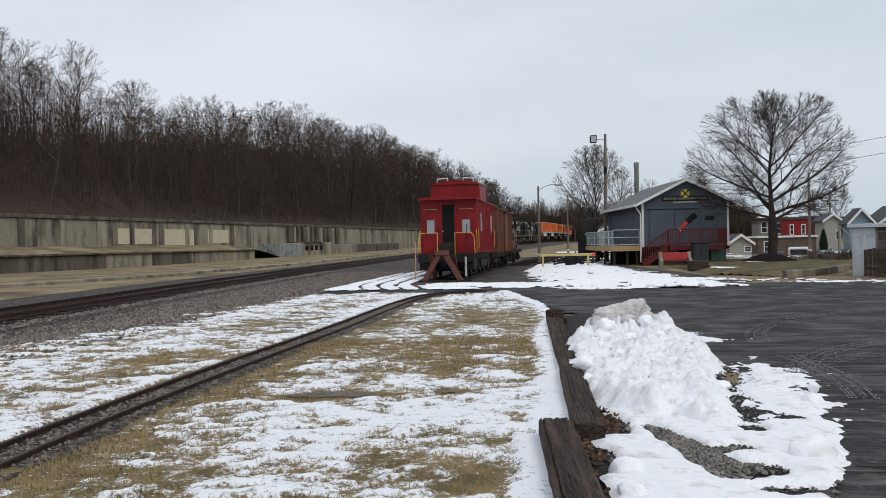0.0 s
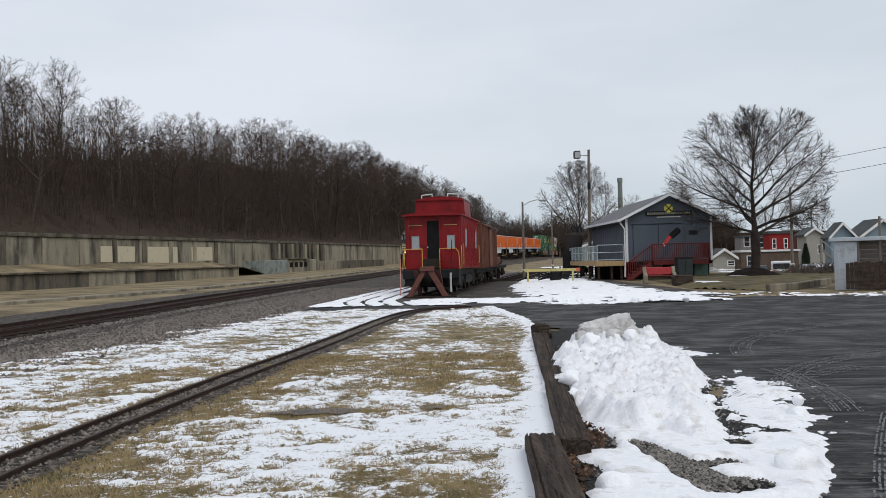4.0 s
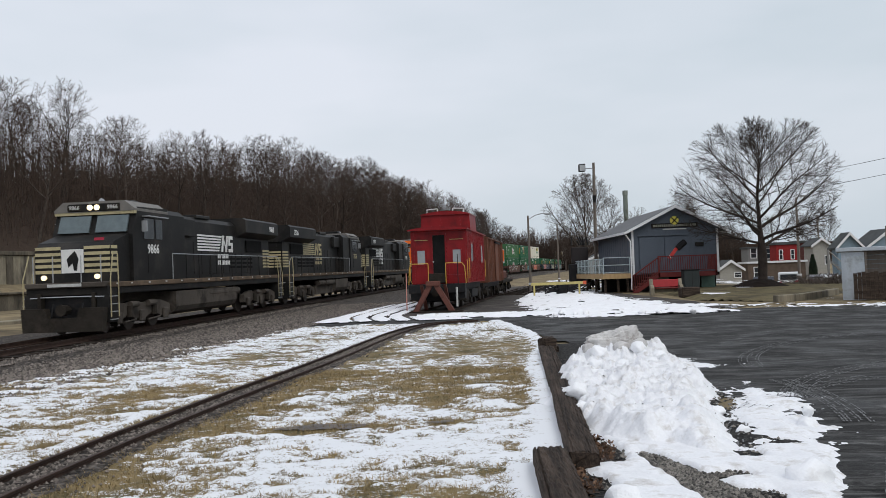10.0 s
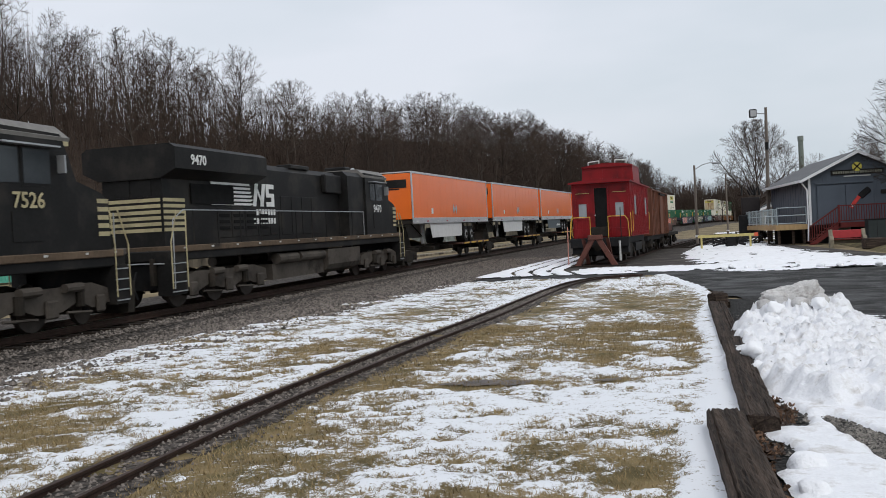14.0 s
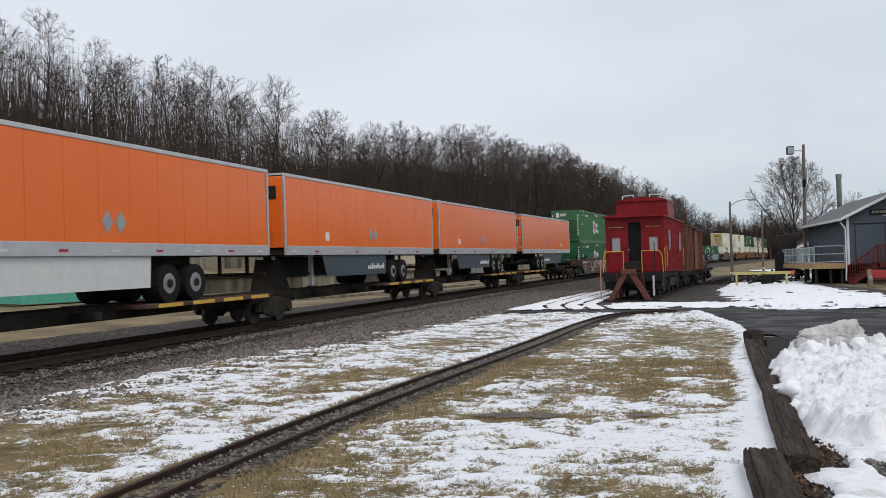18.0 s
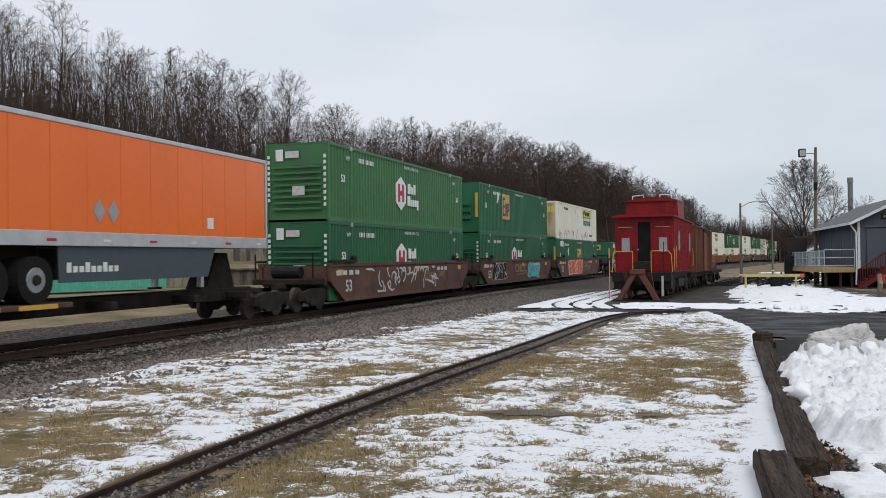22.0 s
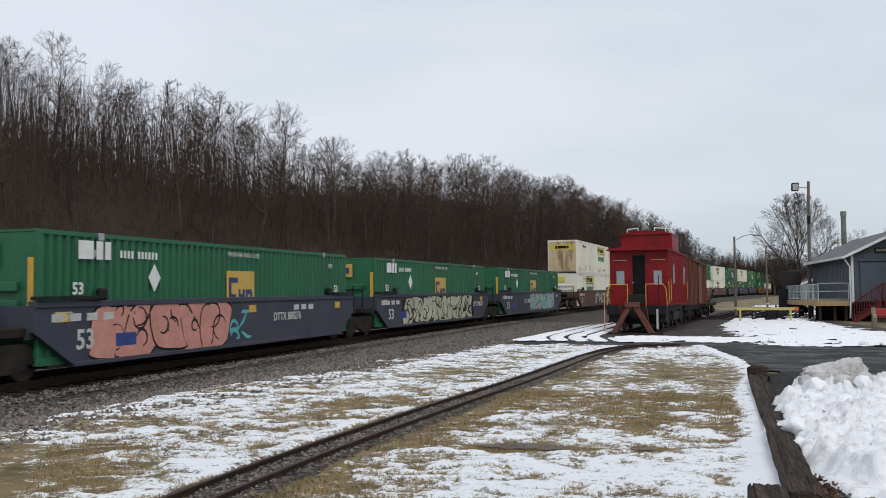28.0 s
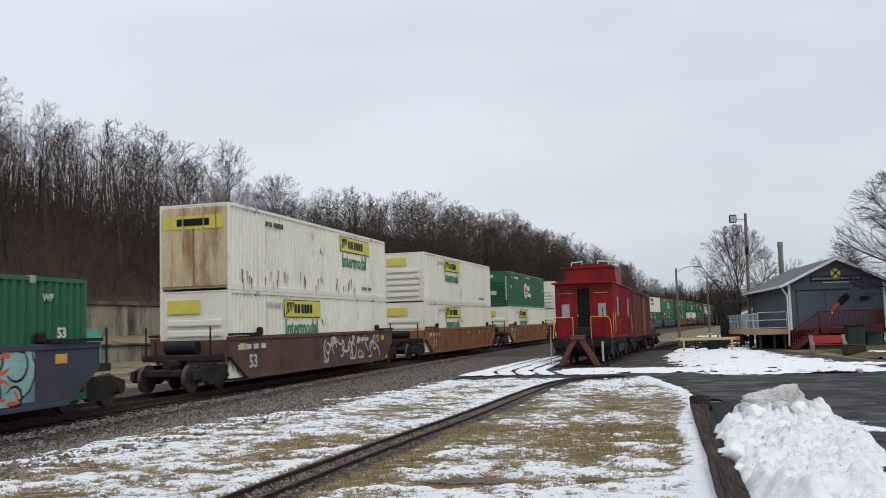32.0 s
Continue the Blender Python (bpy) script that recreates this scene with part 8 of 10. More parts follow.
verge = patch("gravel_verge", np.arange(-0.4, 4.2, 0.1), np.arange(-5, 20, 0.1), lambda X, Y: (X > edge_x(Y) + 0.1) & (X < np.interp(Y, [0, 5.4, 7.4, 12, 20], [0.9, 2.3, 3.2, 3.3, 3.0]) + 0.4 * (fbm(X, Y, 44) - 0.5)), lambda X, Y: ground_z(X, Y) + 0.014 + 0.02 * (fbm(X * 4, Y * 4, 45) - 0.5), M_GRAVEL)
tagged(verge, "dark wet gravel and leaf litter beside the timbers", "gravel", kind="structure")
leafbed = patch("leaf_litter", np.arange(1.0, 2.0, 0.05), np.arange(4, 7.8, 0.05), lambda X, Y: (X > edge_x(Y) + 0.1) & (X < edge_x(Y) + 0.42 + 0.4 * (fbm(X * 3, Y * 3, 46) - 0.5)), lambda X, Y: ground_z(X, Y) + 0.03 + 0.05 * (fbm(X * 9, Y * 9, 47) - 0.5), M_LEAVES)
tagged(leafbed, "damp brown leaf litter against the timbers", "leaf litter", kind="structure")

lr = np.random.RandomState(17)
lx, ly = lr.uniform(0.8, 2.0, 5200), lr.uniform(4.2, 8.2, 5200)
lk = (lx > edge_x(ly) + 0.12) & (lx < edge_x(ly) + 0.42 + 0.3 * (fbm(lx * 3, ly * 3, 46) - 0.5)) & (slush_cover(lx, ly) < 0.03)
lx, ly = lx[lk], ly[lk]
la, ls, lt = lr.uniform(0, math.tau, len(lx)), lr.uniform(0.008, 0.02, len(lx)), lr.uniform(-0.02, 0.025, (len(lx), 4))
lz = ground_z(lx, ly) + 0.05 + lr.uniform(0, 0.03, len(lx))
lv = np.stack([np.stack([lx + ls * k * np.cos(la + o), ly + ls * k * np.sin(la + o), lz + lt[:, j]], 1) for j, (o, k) in enumerate(((0, 1.5), (1.5, 0.7), (3.14, 1.3), (4.7, 0.7)))], 1)
tagged(sheet("dead_leaves", lv.reshape(-1, 3), np.arange(4 * len(lx)).reshape(-1, 4), M_LEAF), "curled dead brown leaves beside the timbers", "leaves", kind="stuff")

# ---- timber edging ----
def timber(x0, y0, x1, y1, z, w=0.25, h=0.22, seed=0):
    a, b = Vector((x0, y0, z)), Vector((x1, y1, z))
    ob = root("landscape_timber", "dark weathered old railway tie edging the lawn", "timber", "timber edging", m=Matrix.Translation(a) @ Matrix.Rotation(math.atan2(b.y - a.y, b.x - a.x), 4, "Z"))
    L = (b - a).length
    rnd = random.Random(seed)
    n = 46
    lanes = 18
    groove = [max(0.0, rnd.gauss(-0.002, 0.012)) for _ in range(lanes + 1)]
    prof = [(-w / 2, 0), (-w / 2, h * 0.45), (-w / 2, h * 0.9)] + [(-w / 2 + 0.02 + (w - 0.04) * i / lanes, h - groove[i]) for i in range(lanes + 1)] + [(w / 2, h * 0.9), (w / 2, h * 0.45), (w / 2, 0)]
    vs = []
    for i in range(n):
        for u, v in prof:
            vs.append((L * i / (n - 1) + (rnd.gauss(0, 0.006) if 0 < i < n - 1 else rnd.gauss(0, 0.012)), u + rnd.gauss(0, 0.002), v + (rnd.gauss(0, 0.004) if v > 0 else 0)))
    k = len(prof)
    fs = [(i * k + j, (i + 1) * k + j, (i + 1) * k + j + 1, i * k + j + 1) for i in range(n - 1) for j in range(k - 1)]
    fs += [tuple(range(k)), tuple(range((n - 1) * k + k - 1, (n - 1) * k - 1, -1))]
    sheet("log", vs, fs, M_TIMBER, ob)
    return ob


timber(0.64, 3.0, 0.853, 7.02, -0.02, 0.27, 0.22, 1)
timber(1.1, 6.9, 1.53, 11.55, -0.04, 0.25, 0.22, 2)
timber(1.55, 11.7, 2.05, 17.3, -0.08, 0.28, 0.21, 3)
timber(1.98, 17.4, 2.2, 17.5, 0.0, 0.26, 0.26, 4)
timber(2.2, 17.6, 2.45, 20.4, -0.12, 0.26, 0.2, 5)

# ---- miniature railway ----
mini = root("miniature_track", "narrow miniature railway track with rusty rails in the lawn", "miniature railway", kind="structure")
ms = np.linspace(0, 1, 120)
seglen = np.concatenate([[0], np.cumsum(np.hypot(*np.diff(MINI, axis=0).T))])
mx_, my_ = np.interp(ms * seglen[-1], seglen, MINI[:, 0]), np.interp(ms * seglen[-1], seglen, MINI[:, 1])
for _ in range(3):
    mx_[1:-1] = (mx_[:-2] + 2 * mx_[1:-1] + mx_[2:]) / 4
tx, ty = np.gradient(mx_), np.gradient(my_)
tn = np.hypot(tx, ty)
nx_, ny_ = ty / tn, -tx / tn
mz = ground_z(mx_, my_) + 0.04
for sy in (-1, 1):
    vs = []
    for i in range(len(ms)):
        for u, v in ((-0.02, 0), (0.02, 0), (0.006, 0.012), (0.006, 0.04), (0.018, 0.05), (0.018, 0.068), (-0.018, 0.068), (-0.018, 0.05), (-0.006, 0.04), (-0.006, 0.012)):
            o = sy * 0.185 + u
            vs.append((mx_[i] + nx_[i] * o, my_[i] + ny_[i] * o, mz[i] + v))
    sheet("rail", vs, [(i * 10 + j, i * 10 + (j + 1) % 10, (i + 1) * 10 + (j + 1) % 10, (i + 1) * 10 + j) for i in range(len(ms) - 1) for j in range(10)], M_RAIL, mini)
bed_v = []
for i in range(len(ms)):
    for o, v in ((-0.48, -0.06), (-0.36, 0.012), (0.36, 0.012), (0.48, -0.06)):
        bed_v.append((mx_[i] + nx_[i] * o, my_[i] + ny_[i] * o, mz[i] + v))
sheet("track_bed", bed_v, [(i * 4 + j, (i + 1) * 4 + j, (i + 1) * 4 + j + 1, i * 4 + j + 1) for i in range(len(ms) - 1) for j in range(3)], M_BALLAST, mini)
rng = random.Random(8)
mt_me = None
for i in range(150):
    f = i / 149 * (len(ms) - 1)
    x, y, z = np.interp(f, range(len(ms)), mx_), np.interp(f, range(len(ms)), my_), np.interp(f, range(len(ms)), mz)
    ang = math.atan2(np.interp(f, range(len(ms)), ty), np.interp(f, range(len(ms)), tx))
    if mt_me is None:
        t_ob = part("sleeper", bx(-0.04, 0.04, -0.27, 0.27, -0.04, 0.012), M_TIE, mini)
        mt_me = t_ob.data
    else:
        t_ob = new("sleeper", mt_me)
        t_ob.parent = mini
    t_ob.matrix_local = Matrix.Translation((x, y, z)) @ Matrix.Rotation(ang + radians(rng.uniform(-4, 4)), 4, "Z") @ Matrix.Scale(rng.uniform(0.9, 1.1), 4)
rb = np.random.RandomState(12)
sn = 9000
sf = rb.rand(sn) ** 0.9 * (len(ms) - 1) * 0.75 + 10
so = rb.normal(0, 0.24, sn)
sx = np.interp(sf, range(len(ms)), mx_) + so * np.interp(sf, range(len(ms)), nx_)
sy_ = np.interp(sf, range(len(ms)), my_) + so * np.interp(sf, range(len(ms)), ny_)
sj = oct_v[None] * rb.uniform(0.6, 1.3, (sn, 6, 1)) * rb.uniform(0.009, 0.024, (sn, 1, 1))
sz = np.interp(sf, range(len(ms)), mz) + np.where(np.abs(so) < 0.3, 0.014, 0.0)
sv = np.stack([sx[:, None] + sj[..., 0], sy_[:, None] + sj[..., 1], sz[:, None] + sj[..., 2] * 0.8], -1)
tagged(sheet("track_stones", sv.reshape(-1, 3), (oct_f[None] + 6 * np.arange(sn)[:, None, None]).reshape(-1, 3), M_LOOSE), "small brown stones bedding the miniature track", "gravel", kind="stuff")


# ---- depot ----
DX, DY, DZ = 13.5, 62.0, -0.15
depot = root("depot", "blue-grey freight depot with white trim and grey shingle roof", "building", m=Matrix.Translation((DX, DY, DZ)))
DWID, DLEN, EAVE, APEX, FLOOR = 6.05, 13.2, 4.3, 5.78, 1.32
gable = [(0, FLOOR - 0.1), (0, EAVE), (DWID / 2, APEX), (DWID, EAVE), (DWID, FLOOR - 0.1)]
part("wall", prism(bmesh.new(), gable, "y", 0, 0.2), M_DEPOT, depot, "blue-grey gable wall")
part("wall", prism(bmesh.new(), gable, "y", DLEN - 0.2, DLEN), M_DEPOT, depot)
for x in (0, DWID - 0.2):
    part("wall", bx(x, x + 0.2, 0.2, DLEN - 0.2, FLOOR - 0.1, EAVE), M_DEPOT, depot)
part("floor", bx(0, DWID, 0, DLEN, FLOOR - 0.3, FLOOR - 0.1), M_DARKVOID, depot)
for sx in (0, 1):
    x_e, x_m = (-0.5, DWID / 2) if sx == 0 else (DWID + 0.5, DWID / 2)
    z_e = EAVE - 0.5 * (APEX - EAVE) / (DWID / 2)
    part("roof", prism(bmesh.new(), [(x_e, z_e + 0.02), (x_m, APEX + 0.02), (x_m, APEX + 0.2), (x_e, z_e + 0.18)], "y", -0.45, DLEN + 0.45), M_SHINGLE, depot, "grey shingle roof slope")
    part("barge_board", prism(bmesh.new(), [(x_e, z_e + 0.0), (x_m, APEX - 0.0), (x_m, APEX + 0.21), (x_e, z_e + 0.19)], "y", -0.5, -0.44), M_WHITE, depot, "white barge board")
    part("gutter", bx(min(x_e, x_e + (0.12 if sx else -0.12)), max(x_e, x_e + (0.12 if sx else -0.12)), -0.45, DLEN + 0.45, z_e + 0.0, z_e + 0.16), M_WHITE, depot, "white gutter")
    part("corner_trim", bx(-0.02 if sx == 0 else DWID - 0.13, 0.13 if sx == 0 else DWID + 0.02, -0.03, -0.002, FLOOR - 0.1, EAVE - 0.02), M_WHITE, depot, "white corner board")
part("downspout", tube_path(B(), [(-0.45, -0.25, EAVE - 0.3), (-0.12, -0.12, EAVE - 0.75), (-0.12, -0.12, FLOOR), (-0.2, -0.25, 0.2)], 0.05, 8), M_WHITE, depot, "white downspout")
# vertical boards of the gable wall and its sliding door
for i in range(25):
    x = 0.2 + i * 0.235
    zt = EAVE + (APEX - EAVE) * (1 - abs(x - DWID / 2) / (DWID / 2)) - 0.25
    part("batten", bx(x, x + 0.03, -0.02, -0.002, FLOOR - 0.1, zt), M_DEPOT, depot)
for i in range(15):
    part("batten", bx(-0.02, -0.002, 0.6 + i * 0.85, 0.63 + i * 0.85, FLOOR - 0.1, EAVE - 0.02), M_DEPOT, depot)
dd = part("sliding_door", bx(0.5, 2.25, -0.1, -0.03, FLOOR - 0.05, 3.8, bev=0.02), M_DEPOT, depot, "blue-grey sliding freight door")
part("sliding_door", bx(2.28, 4.0, -0.1, -0.03, FLOOR - 0.05, 3.8, bev=0.02), M_DEPOT, depot, "blue-grey sliding freight door")
part("door_rail", bx(0.4, 3.95, -0.16, -0.04, 3.88, 4.0), M_DEPOT, depot)
part("sign_board", bx(1.4, 4.65, -0.09, -0.03, 4.42, 4.74, bev=0.01), M_NSBLACK, depot, "black name board with pale lettering")
rng = random.Random(6)
x = 1.52
while x < 4.5:
    wd = rng.uniform(0.08, 0.14)
    part("lettering_bar", bx(x, x + wd, -0.1, -0.092, 4.5, 4.66), M_SIGNPALE, depot)
    x += wd + 0.04
part("lettering_bar", bx(2.2, 3.85, -0.06, -0.03, 4.29, 4.36), M_DIMWHITE, depot)
sg = part("round_sign", rd((3.02, -0.13, 4.92), (3.02, -0.06, 4.92), 0.3, seg=24), M_LOGOY, depot, "round yellow crossing sign with black cross")
for a in (45, 135):
    bm = bx(-0.3, 0.3, -0.13, -0.122, -0.04, 0.04)
    bm.transform(Matrix.Translation((3.02, -0.01, 4.92)) @ Matrix.Rotation(radians(a), 4, "Y"))
    part("cross_bar", bm, M_NSBLACK, sg)
part("sign_board", bx(4.42, 5.02, -0.08, -0.03, 3.06, 3.34, bev=0.04), M_NSBLACK, depot, "small dark plaque")
bm = bx(-0.75, 0.15, -0.14, -0.08, -0.12, 0.12, bev=0.02)
bm.transform(Matrix.Translation((3.0, 0, 2.85)) @ Matrix.Rotation(radians(-52), 4, "Y"))
arm = part("semaphore_arm", bm, mat("semaphore_red", (0.6, 0.05, 0.04), 0.5, var=0.1), depot, "red semaphore signal arm with white stripe")
bm = bx(-0.66, -0.55, -0.15, -0.141, -0.12, 0.12)
bm.transform(Matrix.Translation((3.0, 0, 2.85)) @ Matrix.Rotation(radians(-52), 4, "Y"))
part("arm_stripe", bm, M_LETTER, arm)
bm = bx(0.12, 0.95, -0.16, -0.06, -0.22, 0.2, bev=0.08)
bm.transform(Matrix.Translation((3.0, 0, 2.85)) @ Matrix.Rotation(radians(-40), 4, "Y"))
part("spectacle", bm, M_BLACK, arm, "black signal spectacle")
# crawl space posts, and a near-black block as painted shade below the floor
part("skirting", bx(0.1, DWID - 0.1, 0.5, DLEN - 0.5, 0.0, FLOOR - 0.31), M_DARKVOID, depot)
for x in (4.4,):
    part("pier", bx(x, x + 0.95, -1.2, -0.4, 0, FLOOR - 0.1), mat("green_painted_block", (0.06, 0.11, 0.09), 0.7, var=0.2), depot, "green painted pier")
part("pier", bx(1.4, 2.2, -1.2, -0.5, 0, FLOOR - 0.1), mat("grey_green_block", (0.1, 0.14, 0.12), 0.7, var=0.2), depot)

# maroon front deck with stairs
deck = root("porch_deck", "maroon painted wooden porch with stairs and balusters", "deck", m=Matrix.Translation((DX, DY, DZ)))
part("deck_boards", bx(1.3, 5.3, -1.9, -0.05, FLOOR - 0.08, FLOOR, bev=0.01), M_MAROON, deck)
part("rim_joist", bx(1.3, 5.3, -1.96, -1.9, FLOOR - 0.32, FLOOR), M_MAROON, deck)
def rail_run(parent, p0, p1, mtl, h=1.08, n=16, post=True):
    p0, p1 = Vector(p0), Vector(p1)
    for z, r in ((h, 0.05), (0.12, 0.04)):
        bm = B()
        rod(bm, p0 + Vector((0, 0, z)), p1 + Vector((0, 0, z)), r, seg=4)
        part("rail", bm, mtl, parent)
    for i in range(n + 1):
        q = p0.lerp(p1, i / n)
        big = post and i in (0, n)
        s = 0.06 if big else 0.022
        part("post" if big else "baluster", bx(q.x - s, q.x + s, q.y - s, q.y + s, q.z - (0.3 if big else -0.1), q.z + h + (0.05 if big else 0)), mtl, parent)
rail_run(deck, (1.35, -1.9, FLOOR), (5.25, -1.9, FLOOR), M_MAROON, n=26)
rail_run(deck, (5.25, -1.7, FLOOR), (5.25, -0.2, FLOOR), M_MAROON, n=7, post=False)
rail_run(deck, (-0.45, -1.9, 0.05), (1.3, -1.9, FLOOR - 0.08), M_MAROON, n=12, post=False)
part("stringer", prism(bmesh.new(), [(-0.55, 0), (1.35, FLOOR), (1.35, FLOOR - 0.35), (-0.1, 0)], "y", -1.95, -1.88), M_MAROON, deck)
for i in range(6):
    part("tread", bx(-0.42 + i * 0.28, -0.1 + i * 0.28, -1.88, -0.8, 0.16 + i * 0.2, 0.21 + i * 0.2), M_MAROON, deck)

# pale wooden loading platform with pipe railing
plat = root("loading_platform", "fresh timber loading platform with grey pipe railing", "platform", m=Matrix.Translation((DX, DY, DZ)))
PW, PL = -2.08, 12.9
for i in range(62):
    y = 0.06 + i * 0.208
    part("platform_board", bx(PW, -0.15, y, y + 0.2, FLOOR - 0.05, FLOOR, bev=0.006), M_DECK, plat)
part("rim_joist", bx(PW, -0.15, 0.0, 0.05, FLOOR - 0.34, FLOOR - 0.002), M_DECK, plat)
part("rim_joist", bx(PW - 0.05, PW, 0.0, PL + 0.1, FLOOR - 0.34, FLOOR - 0.002), M_DECK, plat)
for x in (PW + 0.1, PW + 1.0, -0.4):
    for y in (0.3, 4, 8, 12):
        part("support_post", bx(x, x + 0.15, y, y + 0.15, 0, FLOOR - 0.06), M_TIMBER, plat)
# Dark sheet added under the boards to stand in for the shade there.
part("dark_backing", bx(PW + 0.3, -0.1, 2.5, 2.6, 0, FLOOR - 0.37), M_DARKVOID, plat)
for z in (0.1, 0.62, 1.14):
    part("pipe_rail", tube_path(B(), [(PW + 0.04, 0.08, FLOOR + z), (-0.2, 0.08, FLOOR + z)], 0.03, 6), M_GREYRAIL, plat, "grey pipe rail")
for z in (0.1, 0.62, 1.08):
    part("pipe_rail", tube_path(B(), [(PW + 0.04, PL, FLOOR + z), (PW + 0.04, 0.08, FLOOR + z)], 0.028, 6), M_GREYRAIL, plat, "grey pipe rail")
for p in [(PW + 0.04, 0.08 + i * 1.6) for i in range(9)] + [(-0.2, 0.08)]:
    part("pipe_post", rd((p[0], p[1], FLOOR - 0.2), (p[0], p[1], FLOOR + 1.14), 0.032, seg=6), M_GREYRAIL, plat)
for i in range(42):
    y = 0.25 + i * 0.3
    part("baluster", rd((PW + 0.04, y, FLOOR + 0.1), (PW + 0.04, y, FLOOR + 1.08), 0.014, seg=5), M_GREYRAIL, plat)

# ---- yard tree ----
YT = tree_thing("shade_tree", 7, 11.1, M_BARK, "large leafless shade tree with broad crown in a mulch bed", 0.31, 2.5, 5.7, 20, (15, 10, 6), 0.009, steep=(34, 76), lift=0.016, fan=(20, 46))
YT.matrix_world = Matrix.Translation((21.1, 58.0, 0.1)) @ Matrix.Rotation(2.2, 4, "Z")


# ---- yard furniture by the depot ----
def bench(x, y, rz):
    ob = root("bench", "red-backed bench with pale stone ends on the snow", "bench", m=Matrix.Translation((x, y, -0.15)) @ Matrix.Rotation(radians(rz), 4, "Z"))
    for sx in (-0.95, 0.75):
        bm = B()
        prism(bm, [(-0.3, 0), (0.35, 0), (0.35, 0.25), (0.25, 0.42), (0.38, 0.95), (0.25, 1.0), (0.1, 0.62), (-0.25, 0.6), (-0.35, 0.45)], "x", sx, sx + 0.2)
        part("bench_end", bm, M_CONCRETE, ob, "pale stone bench end")
    part("seat", bx(-0.75, 0.75, -0.28, 0.2, 0.4, 0.47, bev=0.02), M_MAROON, ob)
    bm = bx(-0.75, 0.75, 0.18, 0.24, 0.5, 0.95, bev=0.02)
    part("backrest", bm, mat("bench_red", (0.4, 0.03, 0.035), 0.5, var=0.15), ob, "bright red backrest")
    part("underseat_beam", bx(-0.75, 0.75, -0.05, 0.05, 0.2, 0.4), M_CONC_DARK, ob)


bench(13.5, 53.0, -6)
cabinet = root("utility_cabinet", "dark green metal utility cabinet in front of the porch", "cabinet", m=Matrix.Translation((16.55, 58.6, -0.15)))
part("body", bx(-0.5, 0.5, -0.4, 0.4, 0.05, 1.4, bev=0.03), mat("dark_cabinet_paint", (0.018, 0.026, 0.026), 0.6, var=0.2), cabinet)
part("lid", bx(-0.53, 0.53, -0.43, 0.43, 1.4, 1.48, bev=0.02), M_BLACK, cabinet)
part("plinth", bx(-0.7, 0.7, -0.45, 0.45, 0, 0.06), M_CONC_DARK, cabinet)
part("door_seam", bx(-0.01, 0.01, -0.412, -0.402, 0.15, 1.35), M_BLACK, cabinet)

barrier = root("barrier", "pale yellow wooden barrier rail on posts with red end", "barrier", m=Matrix.Translation((6.2, 60.5, -0.15)))
part("rail", bx(-0.05, 3.6, -0.05, 0.05, 0.74, 0.92, bev=0.01), M_PALE_YELLOW, barrier)
part("rail_tip", bx(3.5, 3.75, -0.07, 0.07, 0.72, 0.94, bev=0.01), M_GRAF_RED, barrier, "red rail end")
for x in (0.12, 3.2):
    part("post", bx(x, x + 0.12, -0.06, 0.06, -0.1, 0.76, bev=0.01), M_PALE_YELLOW, barrier)

scrap = root("rail_scrap", "heap of rusty track parts and levers half buried in snow", "scrap", m=Matrix.Translation((8.6, 63.5, -0.15)))
rng = random.Random(21)
for i in range(14):
    a = Vector((rng.uniform(-1.6, 1.6), rng.uniform(-0.8, 0.8), rng.uniform(0.05, 0.4)))
    b = a + Vector((rng.uniform(-1.5, 1.5), rng.uniform(-0.6, 0.6), rng.uniform(-0.1, 0.6)))
    part("bar", rd(a, b, rng.uniform(0.04, 0.09), seg=6), M_BLACK, scrap)
part("gear_box", bx(-0.3, 0.4, -0.3, 0.3, 0, 0.75, bev=0.06), M_BLACK, scrap)

wagon = root("crane_wagon", "dark rusty iron wagon with stacked fittings beside the platform", "wagon", m=Matrix.Translation((11.9, 76.0, -0.15)) @ Matrix.Rotation(radians(82), 4, "Z"))
part("body", bx(-2.0, 5.0, -0.85, 0.85, 0.5, 2.2, bev=0.05), M_BLACK, wagon)
part("house", bx(-1.2, 1.0, -0.8, 0.6, 2.2, 3.6, bev=0.05), mat("dark_maroon_iron", (0.012, 0.008, 0.008), 0.7, var=0.3), wagon)
for i in range(9):
    p = Vector((rng.uniform(-1.2, 1.0), rng.uniform(-0.9, 0.9), 3.8))
    part("fitting", rd(p, p + Vector((rng.uniform(-0.3, 0.3), rng.uniform(-0.3, 0.3), rng.uniform(0.3, 0.8))), 0.09, 0.05, 6), M_BLACK, wagon)
truck(wagon, -0.9, 2, 1.6, 0.42)
truck(wagon, 3.9, 2, 1.6, 0.42)

# extra yard tracks fanning off beyond the siding
yard = root("yard_track", "rusty yard rails lying in snow beyond the barrier", "railway track", kind="structure")
for x0, y0, x1, y1 in ((4.2, 66, 13.5, 112), (6.0, 66, 15.0, 112), (7.4, 70, 19.5, 118), (9.0, 70, 21.2, 118)):
    a, b = Vector((x0, y0, -0.13)), Vector((x1, y1, 0.1))
    bm = B()
    rod(bm, a, b, 0.06, seg=4)
    part("rail", bm, M_RAIL, yard)
for i in range(40):
    f = i / 40
    for x0, x1, y0 in ((5.1, 14.2, 66), (8.2, 20.3, 70)):
        bm = bx(-1.25, 1.25, -0.11, 0.11, -0.03, 0.06)
        bm.transform(Matrix.Translation((x0 + (x1 - x0) * f, y0 + 46 * f, -0.16 + 0.22 * f)) @ Matrix.Rotation(radians(-12), 4, "Z"))
        part("tie", bm, M_TIE, yard)
